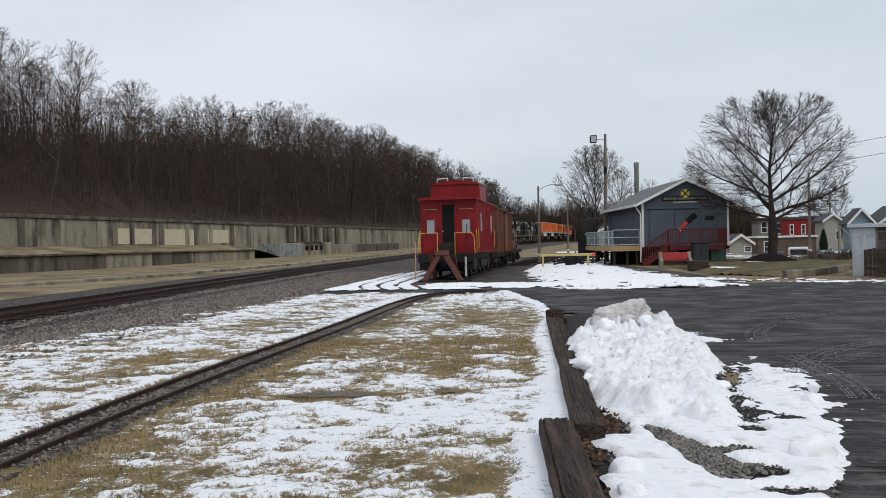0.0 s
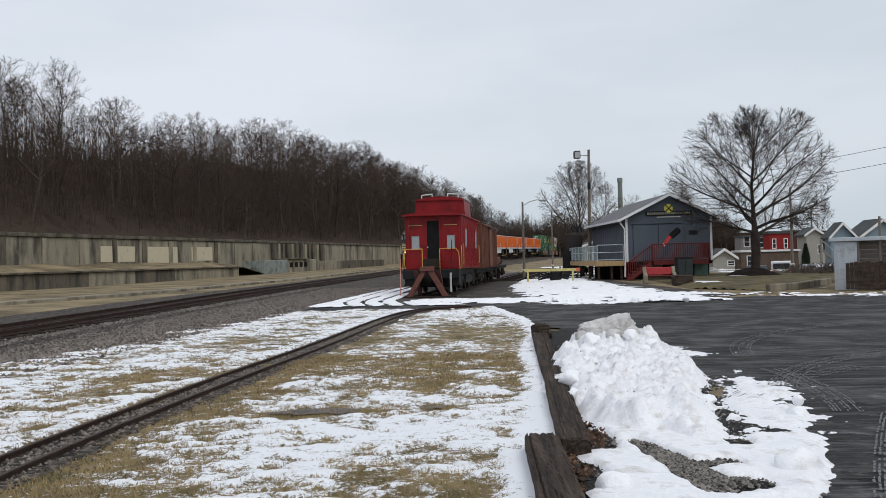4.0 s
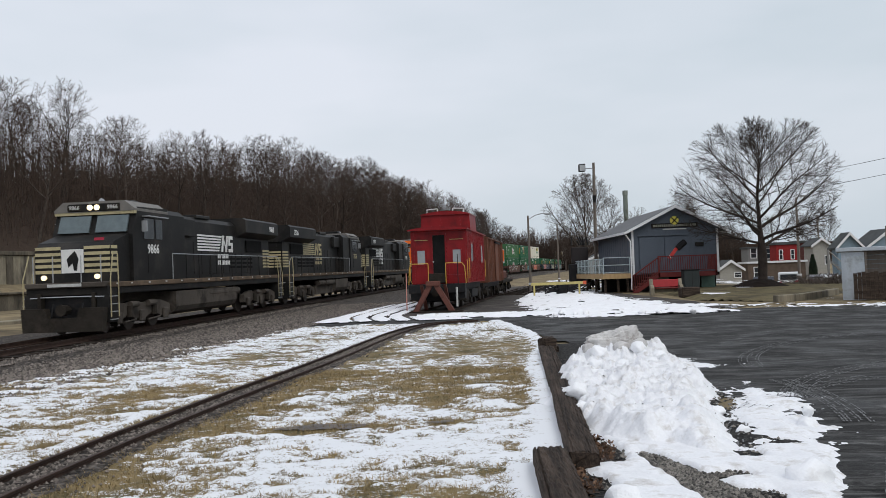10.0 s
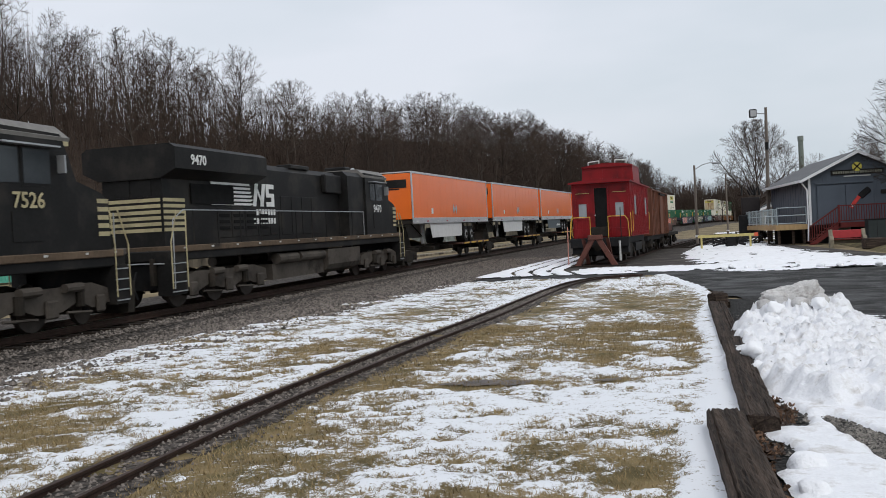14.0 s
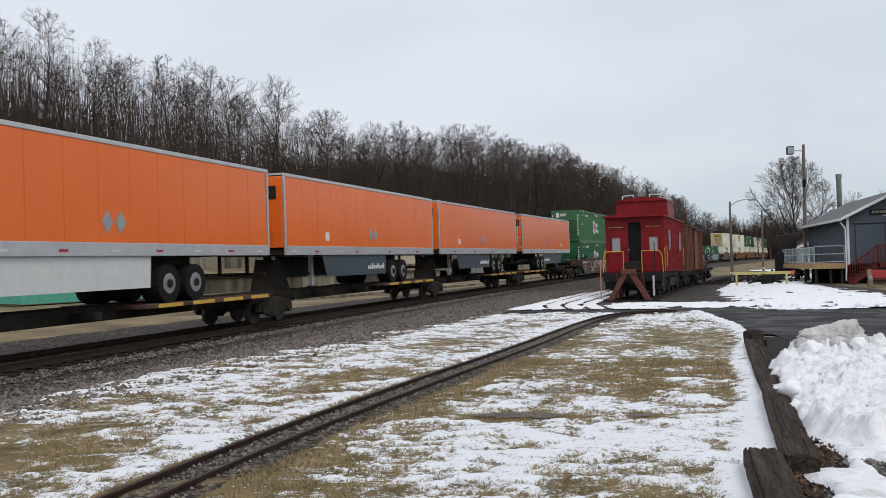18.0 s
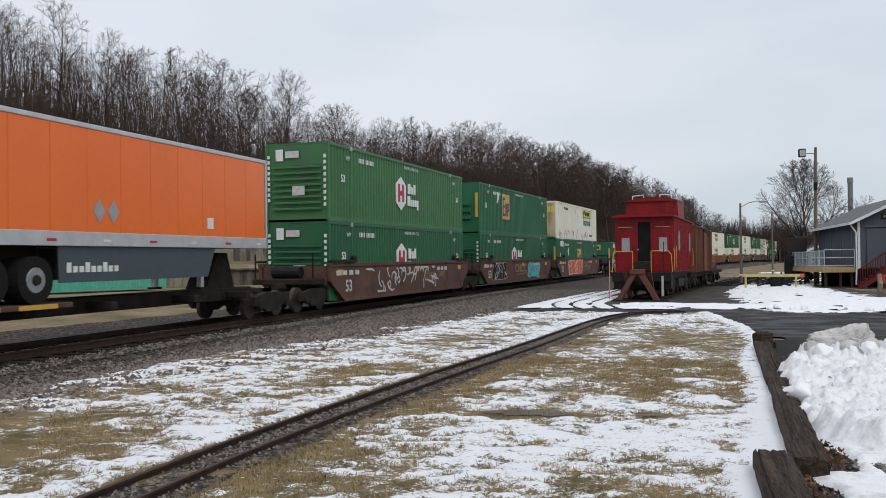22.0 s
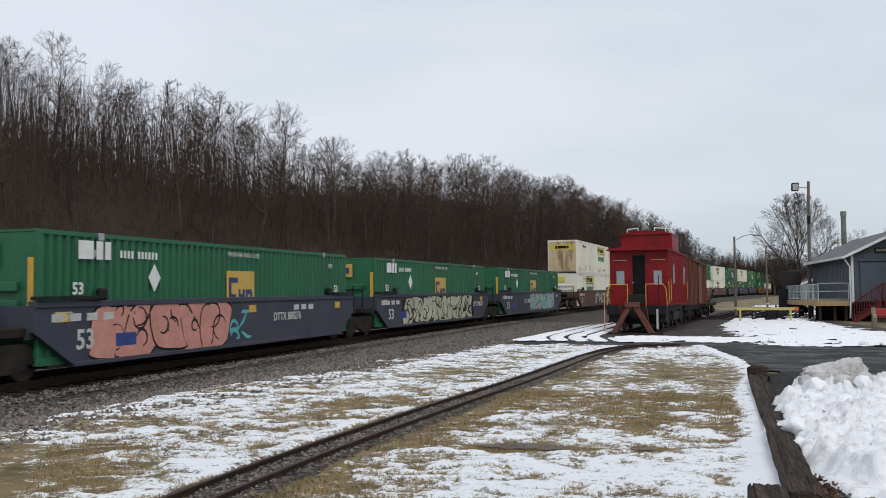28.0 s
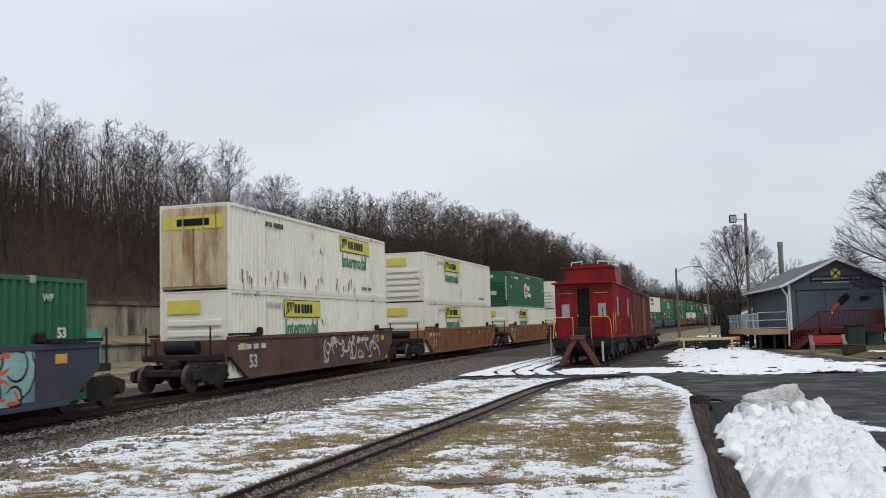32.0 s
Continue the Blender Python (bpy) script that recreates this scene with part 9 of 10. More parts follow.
far_snow = patch("yard_snow", np.arange(4, 30, 0.35), np.arange(66, 125, 0.5), lambda X, Y: (fbm(X * 0.5, Y * 0.22, 81, 4) > 0.5 + 0.12 * (X > 20)) & (X > 5 + (Y - 66) * 0.17), lambda X, Y: ground_z(X, Y) + 0.03 + 0.04 * fbm(X, Y, 83), M_SNOW)
tagged(far_snow, "patches of snow between the yard tracks", "snow", kind="stuff")

# ---- planting bed with concrete kerb and mulch ----
def bed_rise(X, Y):
    """Height of the planting bed over the ground; nothing at its rim."""
    rim = np.minimum(X - (12.6 + 0.12 * (Y - 45)), Y - np.interp(X, [12, 14.6, 20.3, 26], [45, 38.8, 45.2, 52]))
    return (np.clip(0.02 * (Y - 37), 0.03, 0.2) + 0.05) * ramp01(-0.1, 1.3, rim) - 0.05 + 0.05 * (fbm(X, Y, 91) - 0.5) * ramp01(0.2, 1.0, rim)


bed = patch("planting_bed", np.arange(12.2, 34, 0.25), np.arange(37, 66, 0.3), lambda X, Y: (X > 12.6 + 0.12 * (Y - 45)) & (Y > np.interp(X, [12, 14.6, 20.3, 26], [45, 38.8, 45.2, 52])), lambda X, Y: ground_z(X, Y) + bed_rise(X, Y), M_BEDGRASS)
tagged(bed, "winter grass of the raised planting bed round the tree", "lawn", kind="structure")
kerb = root("kerb", "low weathered concrete kerb along the planting bed", "kerb", kind="structure")
KB = [(14.7, 38.9), (16.2, 39.8), (18.0, 42.2), (20.2, 45.2)]
for (x0, y0), (x1, y1) in zip(KB, KB[1:]):
    a, b = Vector((x0, y0, -0.2)), Vector((x1, y1, -0.2))
    bm = bx(0, (b - a).length - 0.03, -0.15, 0.15, 0, 0.34, bev=0.03)
    bm.transform(Matrix.Translation(a) @ Matrix.Rotation(math.atan2(b.y - a.y, b.x - a.x), 4, "Z"))
    part("kerb_stone", bm, M_CONCRETE, kerb)
stump = root("stone_planter", "square dark stone planter at the corner of the bed", "planter", m=Matrix.Translation((13.6, 48.5, -0.15)))
part("block", bx(-0.5, 0.5, -0.4, 0.4, 0, 0.55, bev=0.05), M_TIMBER, stump)
part("slab", bx(0.7, 1.9, -0.3, 0.3, 0, 0.2, bev=0.04), M_CONCRETE, stump)
bed_snow = patch("bed_snow", np.arange(13, 21, 0.1), np.arange(44, 60, 0.12), lambda X, Y: np.maximum(np.exp(-((X - 19.5) ** 2 / 0.5 + (Y - 56.5) ** 2 / 1.2)), 0.8 * np.exp(-((X - 14.5) ** 2 / 1.2 + (Y - 47) ** 2 / 3.0))) + 0.6 * (fbm(X * 2, Y * 2, 93) - 0.5) > 0.5, lambda X, Y: ground_z(X, Y) + bed_rise(X, Y) + 0.02, M_SNOW)
tagged(bed_snow, "leftover snow patches on the planting bed", "snow", kind="stuff")
mulch = patch("mulch_mound", np.arange(18.6, 23.4, 0.12), np.arange(55.6, 60.4, 0.12), lambda X, Y: (X - 20.9) ** 2 + (Y - 58) ** 2 < 4.0, lambda X, Y: -0.02 + 0.55 * np.maximum(0, 1 - ((X - 20.9) ** 2 + (Y - 58) ** 2) / 4.0) ** 1.3 + 0.14 * (fbm(X * 2, Y * 2, 92) - 0.5) * ramp01(4.0, 2.5, (X - 20.9) ** 2 + (Y - 58) ** 2), M_MULCH)
tagged(mulch, "dark mulch mound at the tree's foot", "mulch", kind="structure")

# ---- poles ----
def floodlight_pole(x, y, h):
    ob = root("light_pole", "tall weathered wooden pole with a floodlight", "light pole", m=Matrix.Translation((x, y, -0.15)))
    part("pole", rd((0, 0, -0.3), (0.15, 0, h), 0.17, 0.11, 10), M_POLE, ob)
    part("bracket", rd((0.15, 0, h - 0.5), (-0.7, -0.1, h - 0.45), 0.04, seg=6), M_GALV, ob)
    fl = part("floodlight", bx(-1.15, -0.6, -0.35, 0.15, h - 0.75, h - 0.1, bev=0.06), M_BLACK, ob, "dark floodlight housing")
    part("lens", bx(-1.1, -0.65, -0.37, -0.352, h - 0.7, h - 0.2), M_GALV, fl)
    part("junction_box", bx(-0.05, 0.2, -0.25, -0.1, h - 3.4, h - 2.8), M_BLACK, ob)


def street_lamp(x, y, h, reach, label):
    ob = root("street_lamp", label, "street lamp", m=Matrix.Translation((x, y, -0.15)))
    part("pole", rd((0, 0, -0.3), (0, 0, h), 0.13, 0.08, 10), M_POLE, ob)
    part("arm", tube_path(B(), [(0, 0, h - 0.35), (reach * 0.4, 0, h), (reach * 0.8, 0, h + 0.15), (reach, 0, h + 0.13)], 0.035, 6), M_GALV, ob)
    part("lamp_head", bx(reach - 0.1, reach + 0.55, -0.14, 0.14, h + 0.02, h + 0.18, bev=0.05), M_GALV, ob)
    part("base_band", rd((0, 0, 0.6), (0, 0, 0.75), 0.16, seg=10), M_WHITE, ob)


floodlight_pole(13.2, 75.0, 10.75)
street_lamp(7.6, 75.0, 6.45, 1.5, "weathered pole street lamp with a curved arm")
street_lamp(14.7, 110.0, 7.4, 0.5, "dark yard lamp on a wooden pole")
street_lamp(28.4, 70.0, 6.8, 0.4, "grey steel lamp post behind the tree")
upole = root("utility_pole", "distant wooden utility pole with crossarms", "utility pole", m=Matrix.Translation((60.0, 140.0, -0.5)))
part("pole", rd((0, 0, 0), (0, 0, 9.2), 0.16, 0.12, 8), M_POLE, upole)
for z in (8.6, 7.6):
    part("crossarm", bx(-1.3, 1.3, -0.06, 0.06, z, z + 0.14), M_POLE, upole)
for z0, z1 in ((8.4, 13.6), (7.2, 12.2)):
    ob = root("overhead_wire", "black overhead wire sagging across the sky", "wire")
    pts = []
    for i in range(13):
        f = i / 12
        pts.append((29 + 25 * f, 70 - 6 * f, z0 + (z1 - z0) * f - 0.4 * math.sin(math.pi * f)))
    part("wire", tube_path(B(), pts, 0.022, 4), M_BLACK, ob)

stack = root("smokestack", "distant weathered green-grey smokestack", "smokestack", m=Matrix.Translation((42.4, 200.0, 0.4)))
part("shaft", rd((0, 0, 0), (0, 0, 17.8), 0.6, 0.52, 16), mat("stack_grey_green", (0.16, 0.19, 0.17), 0.8, var=0.2), stack)
part("cap", rd((0, 0, 17.6), (0, 0, 18.6), 0.62, 0.6, 16), mat("stack_cap", (0.2, 0.23, 0.21), 0.8, var=0.2), stack)

# ---- houses beyond the yard ----
def window_unit(parent, x, z, w, h, y=0.0, frame=None):
    wn_ = part("window", bx(x, x + w, y - 0.03, y - 0.005, z, z + h), M_DARKGLASS, parent)
    f = frame or M_WHITE
    t = 0.1
    for a, b, c, d in ((x - t, x + w + t, z + h, z + h + t), (x - t, x + w + t, z - t, z), (x - t, x, z, z + h), (x + w, x + w + t, z, z + h), (x, x + w, z + h / 2 - 0.03, z + h / 2 + 0.03)):
        part("window_frame", bx(a, b, y - 0.06, y - 0.004, c, d), f, wn_)


def house(x, y, w, d, h, wall_m, roof_m, label, windows=(), gable=0.0, flat=0.3, name="house", base=-0.6):
    ob = root(name, label, "house", m=Matrix.Translation((x, y, base)))
    part("wall", bx(0, w, 0, d, -1.0, h, bev=0.02), wall_m, ob)
    if gable:
        part("gable", prism(bmesh.new(), [(0, h), (w / 2, h + gable), (w, h)], "y", 0.0, d), wall_m, ob)
        for sx in (0, 1):
            e = -0.35 if sx == 0 else w + 0.35
            part("roof", prism(bmesh.new(), [(e, h - 0.3 * gable / (w / 2)), (w / 2, h + gable), (w / 2, h + gable + 0.18), (e, h - 0.3 * gable / (w / 2) + 0.16)], "y", -0.35, d + 0.35), roof_m, ob)
            part("barge_board", prism(bmesh.new(), [(e, h - 0.3 * gable / (w / 2) - 0.15), (w / 2, h + gable - 0.16), (w / 2, h + gable + 0.19), (e, h - 0.3 * gable / (w / 2) + 0.17)], "y", -0.4, -0.352), M_WHITE, ob)
    else:
        part("roof", bx(-0.2, w + 0.2, -0.2, d + 0.2, h, h + flat, bev=0.02), roof_m, ob)
    for x0, z0, ww, hh in windows:
        window_unit(ob, x0, z0, ww, hh)
    return ob


M_BRICK = mat("grey_brown_brick", (0.12, 0.09, 0.07), 0.9, var=0.3, scale=1.5, fine=20, spec=0.2)
M_REDWALL = mat("red_painted_siding", (0.24, 0.02, 0.02), 0.7, var=0.15, spec=0.2)
M_MAROONWALL = mat("maroon_siding", (0.075, 0.028, 0.025), 0.8, var=0.2, spec=0.2)
M_GREYWALL = mat("grey_siding", (0.2, 0.2, 0.195), 0.8, var=0.12, spec=0.2)
M_WHITEWALL = mat("off_white_siding", (0.34, 0.33, 0.3), 0.8, var=0.1, spec=0.2)
M_BLUEWALL = mat("pale_blue_siding", (0.19, 0.26, 0.31), 0.8, var=0.12, spec=0.2)
M_DARKROOF = mat("dark_slate_roof", (0.07, 0.075, 0.075), 0.85, var=0.25, scale=1, fine=10, spec=0.2)
house(33.1, 105, 2.6, 3, 1.6, M_WHITEWALL, M_DARKROOF, "small white garage with a dark pitched roof", [(1.8, 0.6, 0.7, 0.5)], gable=0.9, name="garage")
house(38.2, 110, 7.2, 3, 2.1, M_BRICK, M_WHITE, "low grey-brown brick building with a white parapet", [(0.8, 0.4, 0.5, 1.2)], flat=0.25, name="brick_building")
house(48.0, 138, 3.6, 3, 4.6, M_GREYWALL, M_DARKROOF, "grey two-storey house with white windows", [(0.5, 3.2, 0.8, 1.4), (2.6, 3.0, 0.9, 1.5)], flat=0.3, base=-0.8)
house(49.4, 130, 3.1, 2.5, 4.9, M_REDWALL, M_DARKROOF, "bright red row house with white windows", [(0.5, 2.8, 0.4, 1.3), (2.2, 2.8, 0.4, 1.3)], flat=0.4, base=-0.8)
house(52.55, 130.3, 2.4, 2.5, 5.1, M_MAROONWALL, M_DARKROOF, "dark maroon row house", [], flat=0.3, base=-0.8)
house(50.2, 119, 2.2, 3, 4.3, M_WHITEWALL, M_DARKROOF, "narrow off-white house with a sloping grey roof", [(1.6, 1.7, 0.5, 1.1)], gable=0.8)
house(45.0, 100, 2.6, 1.6, 3.7, M_BLUEWALL, M_DARKROOF, "pale blue house with white-trimmed gables", [(1.0, 2.2, 0.6, 1.0)], gable=1.4)
house(48.6, 100.6, 5.2, 4, 3.5, M_BLUEWALL, M_DARKROOF, "pale blue gabled house beside the stairs", [(1.9, 2.0, 0.7, 1.0)], gable=1.9)
house(58, 92, 9, 9, 3.9, M_GREYWALL, M_DARKROOF, "grey house with a dark pitched roof", [(2, 2, 0.8, 1.2), (6, 2, 0.8, 1.2)], gable=2.2)
house(24, 150, 9, 7, 3.4, M_WHITEWALL, M_DARKROOF, "distant white house behind the depot", [(2, 1.5, 0.8, 1.2)], gable=1.6)
stairs = root("outside_stairs", "grey wooden outside staircase", "staircase", m=Matrix.Translation((43.0, 98, -0.5)))
for i in range(12):
    part("tread", bx(i * 0.2, i * 0.2 + 0.3, 0, 1.0, 2.3 - i * 0.19, 2.36 - i * 0.19), M_GREYWALL, stairs)
part("stair_rail", tube_path(B(), [(0, 0, 3.2), (2.4, 0, 1.0)], 0.05, 5), M_WHITEWALL, stairs)
part("landing_post", bx(-0.1, 0.1, -0.1, 0.1, 0, 3.2), M_GREYWALL, stairs)
part("stringer", prism(bmesh.new(), [(0, 2.3), (2.4, 0), (2.2, 0), (0, 2.05)], "y", 0, 0.08), M_GREYWALL, stairs)

# white shed with timber side and board fence at the lot's edge
M_SHEDWALL = mat("pale_blue_grey_paint", (0.42, 0.46, 0.5), 0.7, var=0.15, scale=1.5, fine=15, dirt=(0.25, 0.26, 0.26), dirt_amt=0.35, dirt_scale=1.5, spec=0.2)
shed = root("shed", "narrow white shed with flat roof and weathered timber side", "shed", m=Matrix.Translation((17.15, 38.0, -0.15)) @ Matrix.Rotation(radians(-24), 4, "Z"))
part("front_wall", bx(0.1, 1.0, 0, 0.1, 0, 2.05), M_SHEDWALL, shed, "white painted front")
part("door", bx(0.2, 0.88, -0.03, -0.003, 0, 1.85), M_SHEDWALL, shed, "white panel door")
for i in range(11):
    part("wall_board", bx(1.01, 1.1, 0.02, 4.5, i * 0.19, i * 0.19 + 0.18, bev=0.008), M_POLE, shed)
    part("wall_board", bx(1.1, 6.0, 0.35 + 0.02 * (i % 2), 0.45, i * 0.19, i * 0.19 + 0.18, bev=0.008), M_POLE, shed)
part("roof_slab", bx(-0.1, 6.2, -0.15, 4.6, 2.08, 2.25, bev=0.02), M_SHEDWALL, shed, "white flat roof edge")
part("notice_board", bx(2.2, 2.75, 0.2, 0.24, 1.45, 1.75), M_PANEL, shed)
part("utility_mast", rd((1.9, 0.1, 0), (1.9, 0.1, 3.1), 0.06, 0.05, 8), M_POLE, shed)
fence = root("board_fence", "dark weathered vertical board fence", "fence", m=Matrix.Translation((17.4, 37.25, -0.15)) @ Matrix.Rotation(radians(-28), 4, "Z"))
for i in range(36):
    part("fence_board", bx(i * 0.16, i * 0.16 + 0.15, -0.01 + 0.01 * (i % 2), 0.02, 0.04, 1.15 + 0.03 * ((i * 7) % 3), bev=0.005), M_TIMBER, fence)
for z in (0.3, 0.9):
    part("fence_rail", bx(0, 5.8, 0.025, 0.07, z, z + 0.09), M_TIMBER, fence)

# parked vehicles
def car(x, y, rz, L, H, paint, label, van=False):
    ob = root("parked_van" if van else "parked_car", label, "van" if van else "car", "parked vehicles", m=Matrix.Translation((x, y, -1.12)) @ Matrix.Rotation(radians(rz), 4, "Z"))
    w = 0.9
    if van:
        prof = [(-L / 2, 0.35), (-L / 2, 1.0), (-L / 2 + 0.1, H - 0.1), (-L / 2 + 0.3, H), (L / 2 - 1.6, H), (L / 2 - 0.9, 1.15), (L / 2 - 0.1, 0.95), (L / 2, 0.8), (L / 2, 0.35)]
    else:
        prof = [(-L / 2, 0.35), (-L / 2, 0.85), (-L / 2 + 0.35, 0.98), (-L / 2 + 0.9, H), (L / 2 - 1.9, H), (L / 2 - 1.15, 0.98), (L / 2 - 0.1, 0.85), (L / 2, 0.7), (L / 2, 0.35)]
    bm = prism(bmesh.new(), prof, "y", -w, w)
    bmesh.ops.bevel(bm, geom=bm.edges[:], offset=0.05, segments=2, affect="EDGES")
    part("body", bm, paint, ob)
    for sy in (-1, 1):
        x0, x1 = (-L / 2 + 0.5, L / 2 - 1.4) if van else (-L / 2 + 0.95, L / 2 - 1.75)
        part("side_window", prism(bmesh.new(), [(x0, 1.02), (x0 + 0.15, H - 0.12), (x1 - 0.25, H - 0.12), (x1, 1.02)], "y", min(sy * 0.895, sy * 0.91), max(sy * 0.895, sy * 0.91)), M_DARKGLASS, ob)
        for wx in (-L / 2 + 0.8, L / 2 - 0.85):
            ty_ = part("wheel", rd((wx, sy * 0.7, 0.33), (wx, sy * 0.92, 0.33), 0.33, seg=16), M_RUBBER, ob)
            part("rim", rd((wx, sy * 0.92, 0.33), (wx, sy * 0.93, 0.33), 0.2, seg=12), M_GALV, ty_)
    part("windscreen", prism(bmesh.new(), [(L / 2 - 1.58 if van else L / 2 - 1.86, H - 0.06), (L / 2 - 1.5 if van else L / 2 - 1.8, H - 0.02), (L / 2 - 0.88 if van else L / 2 - 1.14, 1.08), (L / 2 - 0.98 if van else L / 2 - 1.24, 1.04)], "y", -0.8, 0.8), M_DARKGLASS, ob)
    part("rear_window", bx(-L / 2 + (0.0 if van else 0.5), -L / 2 + (0.03 if van else 0.55), -0.7, 0.7, 1.05, H - 0.2), M_DARKGLASS, ob)
    for sy in (-0.7, 0.7):
        part("tail_light", bx(-L / 2 - 0.02, -L / 2 + 0.02, sy - 0.12, sy + 0.12, 0.8, 1.0), M_CRIMSON, ob)


M_CARWHITE = mat("white_car_paint", (0.62, 0.63, 0.64), 0.3, var=0.04)
M_CARSILVER = mat("silver_car_paint", (0.35, 0.36, 0.38), 0.3, metal=0.4, var=0.05)
M_CARDARK = mat("dark_car_paint", (0.03, 0.035, 0.05), 0.3, var=0.1)
car(32.8, 83.0, 64, 4.6, 1.75, M_CARWHITE, "white panel van parked beyond the tree", True)
car(29.9, 82.0, 70, 4.3, 1.4, M_CARDARK, "dark blue hatchback parked by the van", False)
car(35.6, 83.0, 66, 4.3, 1.4, M_CARSILVER, "silver sedan parked in the row", False)
car(34.3, 77.0, 64, 4.3, 1.4, M_CARWHITE, "white sedan parked in the row", False)
car(33.4, 71.5, 62, 4.4, 1.6, M_CARWHITE, "white wagon with red tail lights", False)
car(37.6, 86.0, 66, 4.3, 1.4, M_CARDARK, "dark sedan parked in the row", False)

ever = root("evergreen", "narrow dark columnar evergreen", "shrub", m=Matrix.Translation((37.9, 90.0, -0.3)))
vs, fs = [], []
rng = random.Random(33)
for i in range(1500):
    f = rng.random()
    r = 0.3 * math.sin(math.pi * min(1, 0.25 + 0.75 * f)) ** 0.7 * (1 - f ** 3) + 0.05
    a = rng.uniform(0, math.tau)
    p = Vector((r * math.cos(a), r * math.sin(a), 0.1 + 2.3 * f))
    q = p + Vector((0.12 * math.cos(a), 0.12 * math.sin(a), 0.22))
    s = Vector((-math.sin(a), math.cos(a), 0)) * 0.07
    n0 = len(vs)
    vs += [p - s, p + s, q]
    fs.append((n0, n0 + 1, n0 + 2))
sheet("foliage", vs, fs, mat("dark_evergreen", (0.015, 0.028, 0.014), 0.9, var=0.4), ever)
part("stem", rd((0, 0, 0), (0, 0, 2.2), 0.09, 0.03, 6), M_BARK, ever)

# brush pile behind the bed
segs = []
for i in range(900):
    x, y = rng.uniform(24.5, 33), rng.uniform(57, 63)
    a = Vector((x, y, 0.0))
    segs.append((a, a + Vector((rng.gauss(0, 0.5), rng.gauss(0, 0.5), rng.uniform(0.2, 0.75))), 0.025, 0.012, 3))
tagged(new("brush_pile", tube_mesh("brush_pile", segs, M_BARK_PALE, False)), "low tangle of dead brown brush behind the bed", "brush", kind="stuff")

# ---- trees behind the depot, far woods ----
T2 = tree_thing("tree", 91, 11.2, M_BARK_PALE, "medium leafless tree beside the floodlight pole", 0.24, 2.2, 4.3, 17, (11, 8, 5), 0.0115, steep=(14, 58), lift=0.04)
T2.matrix_world = Matrix.Translation((14.3, 88.0, -0.1))
for x, y, sc in ((27.5, 100, 0.75), (30, 108, 0.8), (25, 112, 0.7), (22, 118, 0.8), (33, 120, 0.75), (72, 95, 0.95), (80, 120, 1.0)):
    c = copy_thing(WOODS[int(x) % 7], Matrix.Identity(4))
    tagged(c, "leafless tree behind the depot and houses", group="trees behind the depot")
    c.matrix_world = Matrix.Translation((x, y, -0.2)) @ Matrix.Rotation(x * 1.7, 4, "Z") @ Matrix.Scale(sc, 4)
rng = random.Random(44)
for i in range(46):
    f = i / 45
    x, y = 22 + 75 * f + rng.uniform(-4, 4), 265 + 95 * rng.random() - 60 * f
    src = WOODS[7 + i % 3]
    sc = rng.uniform(0.8, 1.05)
    c = copy_thing(src, Matrix.Translation((x, y, 1.0)))
    tagged(c, "distant leafless tree beyond the yard", group="distant trees")
    c.matrix_world = Matrix.Translation((x, y, 1.0)) @ Matrix.Rotation(rng.uniform(0, 6), 4, "Z") @ Matrix.Scale(sc, 4)
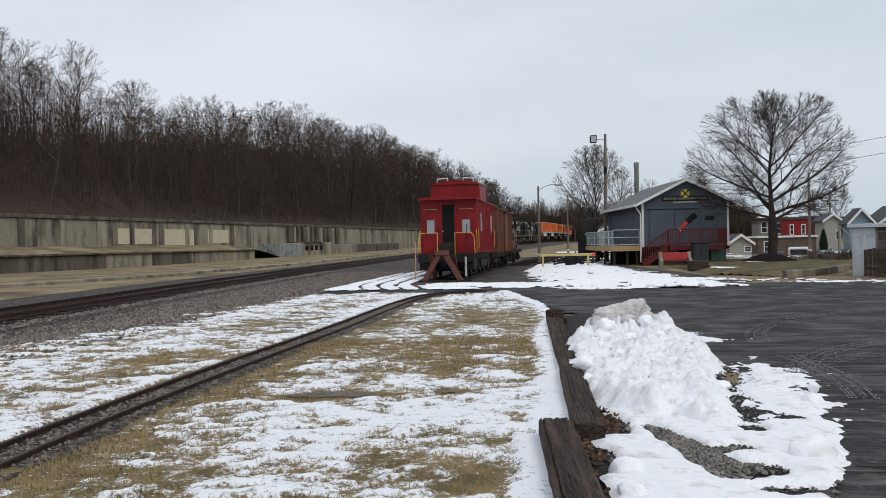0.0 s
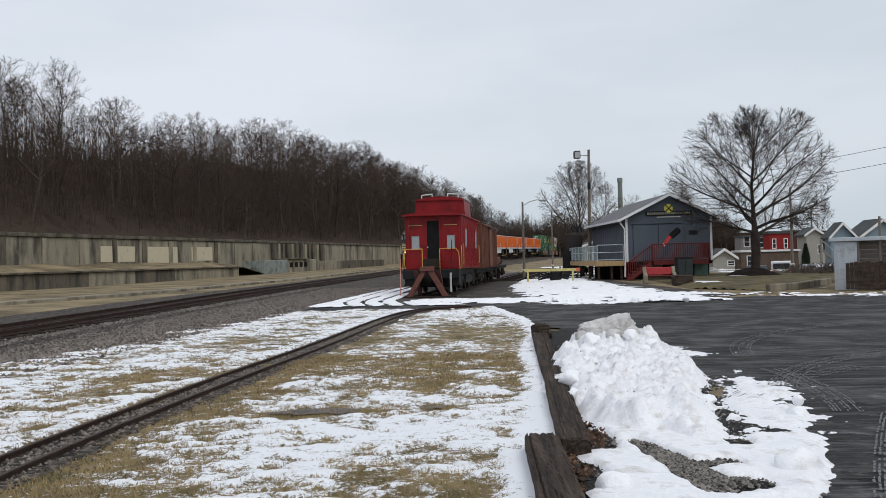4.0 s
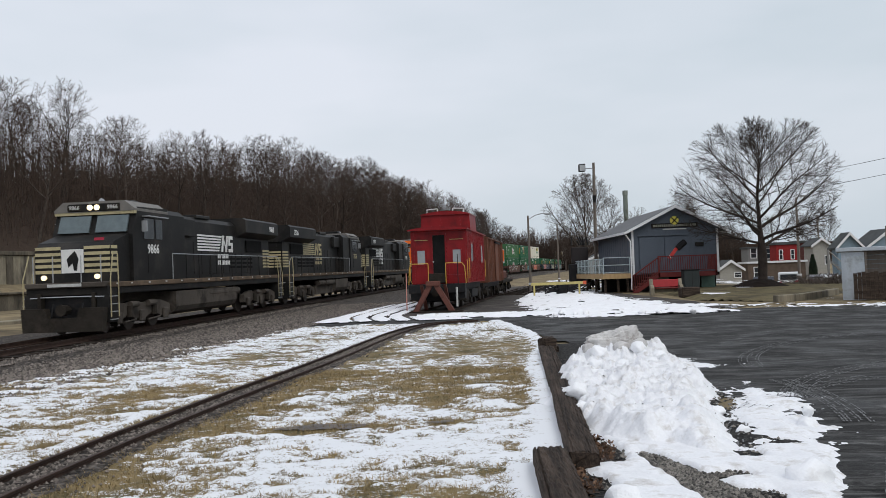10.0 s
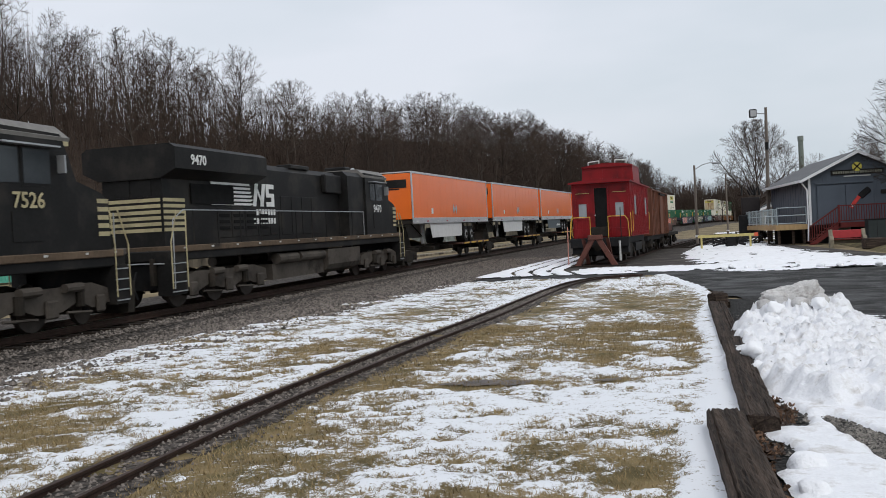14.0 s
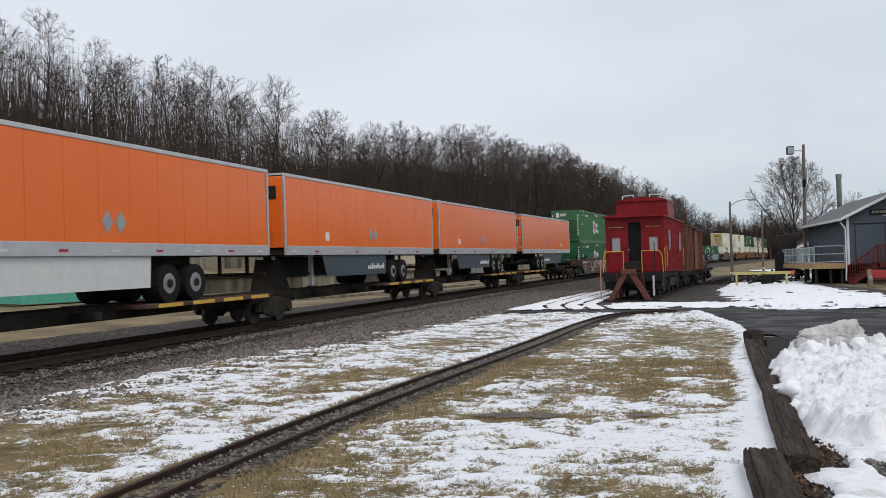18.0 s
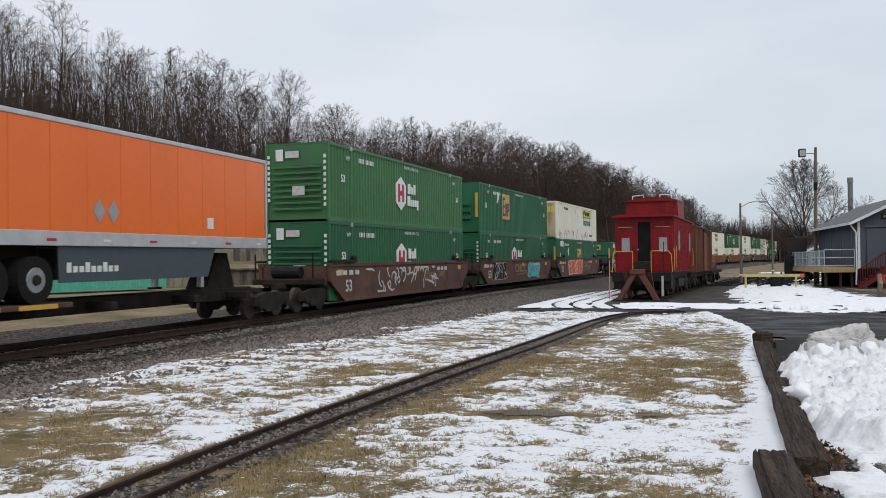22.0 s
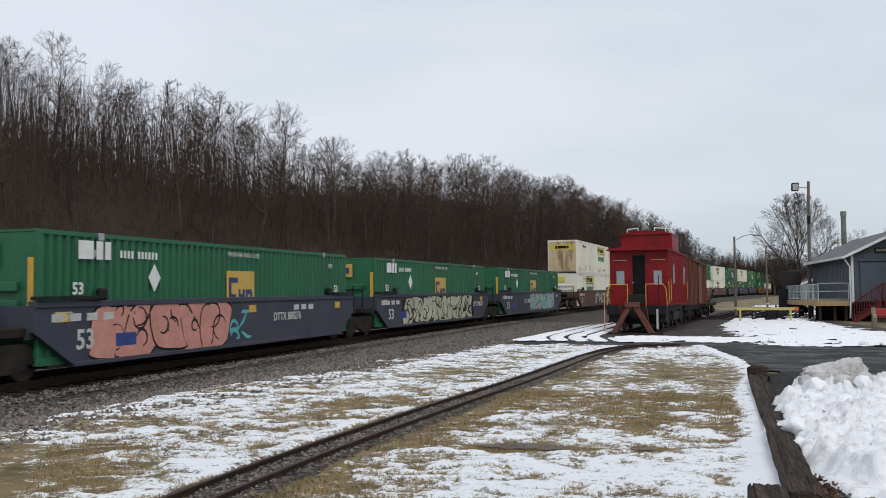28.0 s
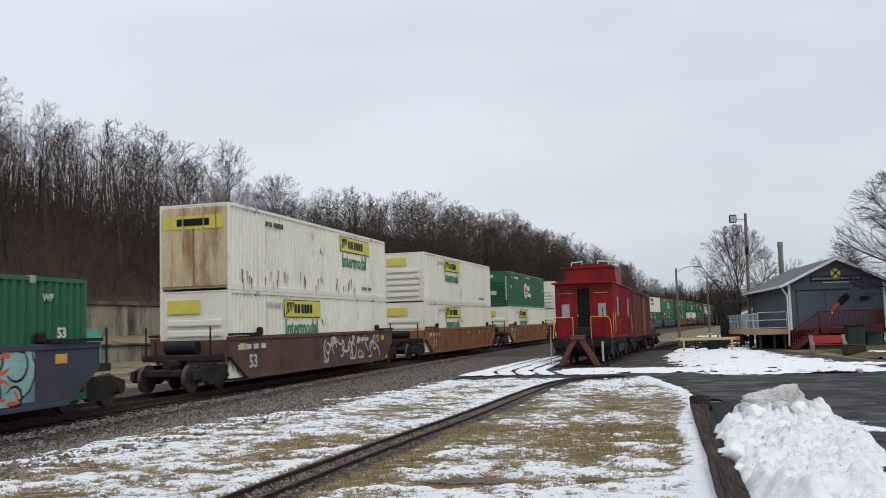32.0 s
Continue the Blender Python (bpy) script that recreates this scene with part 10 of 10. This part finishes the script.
# dense far woods beyond the yard
segs = []
for i in range(9000):
    f = rng.random()
    y = rng.uniform(300, 360)
    x = y * (0.08 + 0.26 * f) + rng.uniform(-2, 2)
    top = (14.5 + 4.0 * math.sin(f * 9.0) * 0.4 + 2.5 * math.sin(f * 31.0) * 0.5) * rng.uniform(0.45, 1.05)
    a = Vector((x, y, 0.2))
    b = a + Vector((rng.gauss(0, 0.8), rng.gauss(0, 0.8), top * 0.6))
    c = b + Vector((rng.gauss(0, 1.2), rng.gauss(0, 1.2), top * 0.4))
    segs += [(a, b, 0.12, 0.09, 3), (b, c, 0.09, 0.0, 3)]
    for _ in range(4):
        q = a.lerp(b, rng.uniform(0.5, 1.0))
        segs.append((q, q + Vector((rng.gauss(0, 1.1), rng.gauss(0, 1.1), rng.uniform(0.8, 2.8))), 0.07, 0.0, 3))
tagged(new("far_woods", tube_mesh("far_woods", segs, M_TWIG, False)), "dense leafless woods beyond the yard", "woods", kind="stuff")
ridge = sheet("far_ridge", [(p[0], p[1], p[2] + dz) for p in [(-40, 420, 3), (20, 420, 6), (60, 440, 8), (120, 430, 7), (200, 400, 6), (320, 330, 7), (420, 200, 8)] for dz in (-6, 4)], [(2 * i, 2 * i + 2, 2 * i + 3, 2 * i + 1) for i in range(6)], M_LITTER)
tagged(ridge, "distant wooded ridge", "backdrop", kind="structure")

# ---- mint container standing left of the line ----
mint = root("storage_container", "mint-green steel container standing beyond the main line", "container", m=wall_pose(-21.5, -11.0, -0.05))
for out in (-1, 1):
    bm = B()
    corrugated(bm, -12.0, -0.1, 0.15, 2.5, out * 1.2, out)
    part("side_panel", bm, M_TEALCAR, mint)
part("core", bx(-12.05, -0.05, -1.15, 1.15, 0.05, 2.55), M_TEALCAR, mint)
for x in (-12.1, -0.12):
    for y in (-1.22, 1.1):
        part("corner_post", bx(x, x + 0.12, y, y + 0.12, 0, 2.6), M_TEALCAR, mint)
for y in (-1.22, 1.14):
    for z in (0, 2.5):
        part("side_rail", bx(-12, -0.1, y, y + 0.08, z, z + 0.12), M_TEALCAR, mint)
for i in range(8):
    part("lettering_bar", bx(-10.5 + i * 1.1, -9.7 + i * 1.1, -1.235, -1.222, 1.0, 1.5), M_LETTER, mint)

motions()
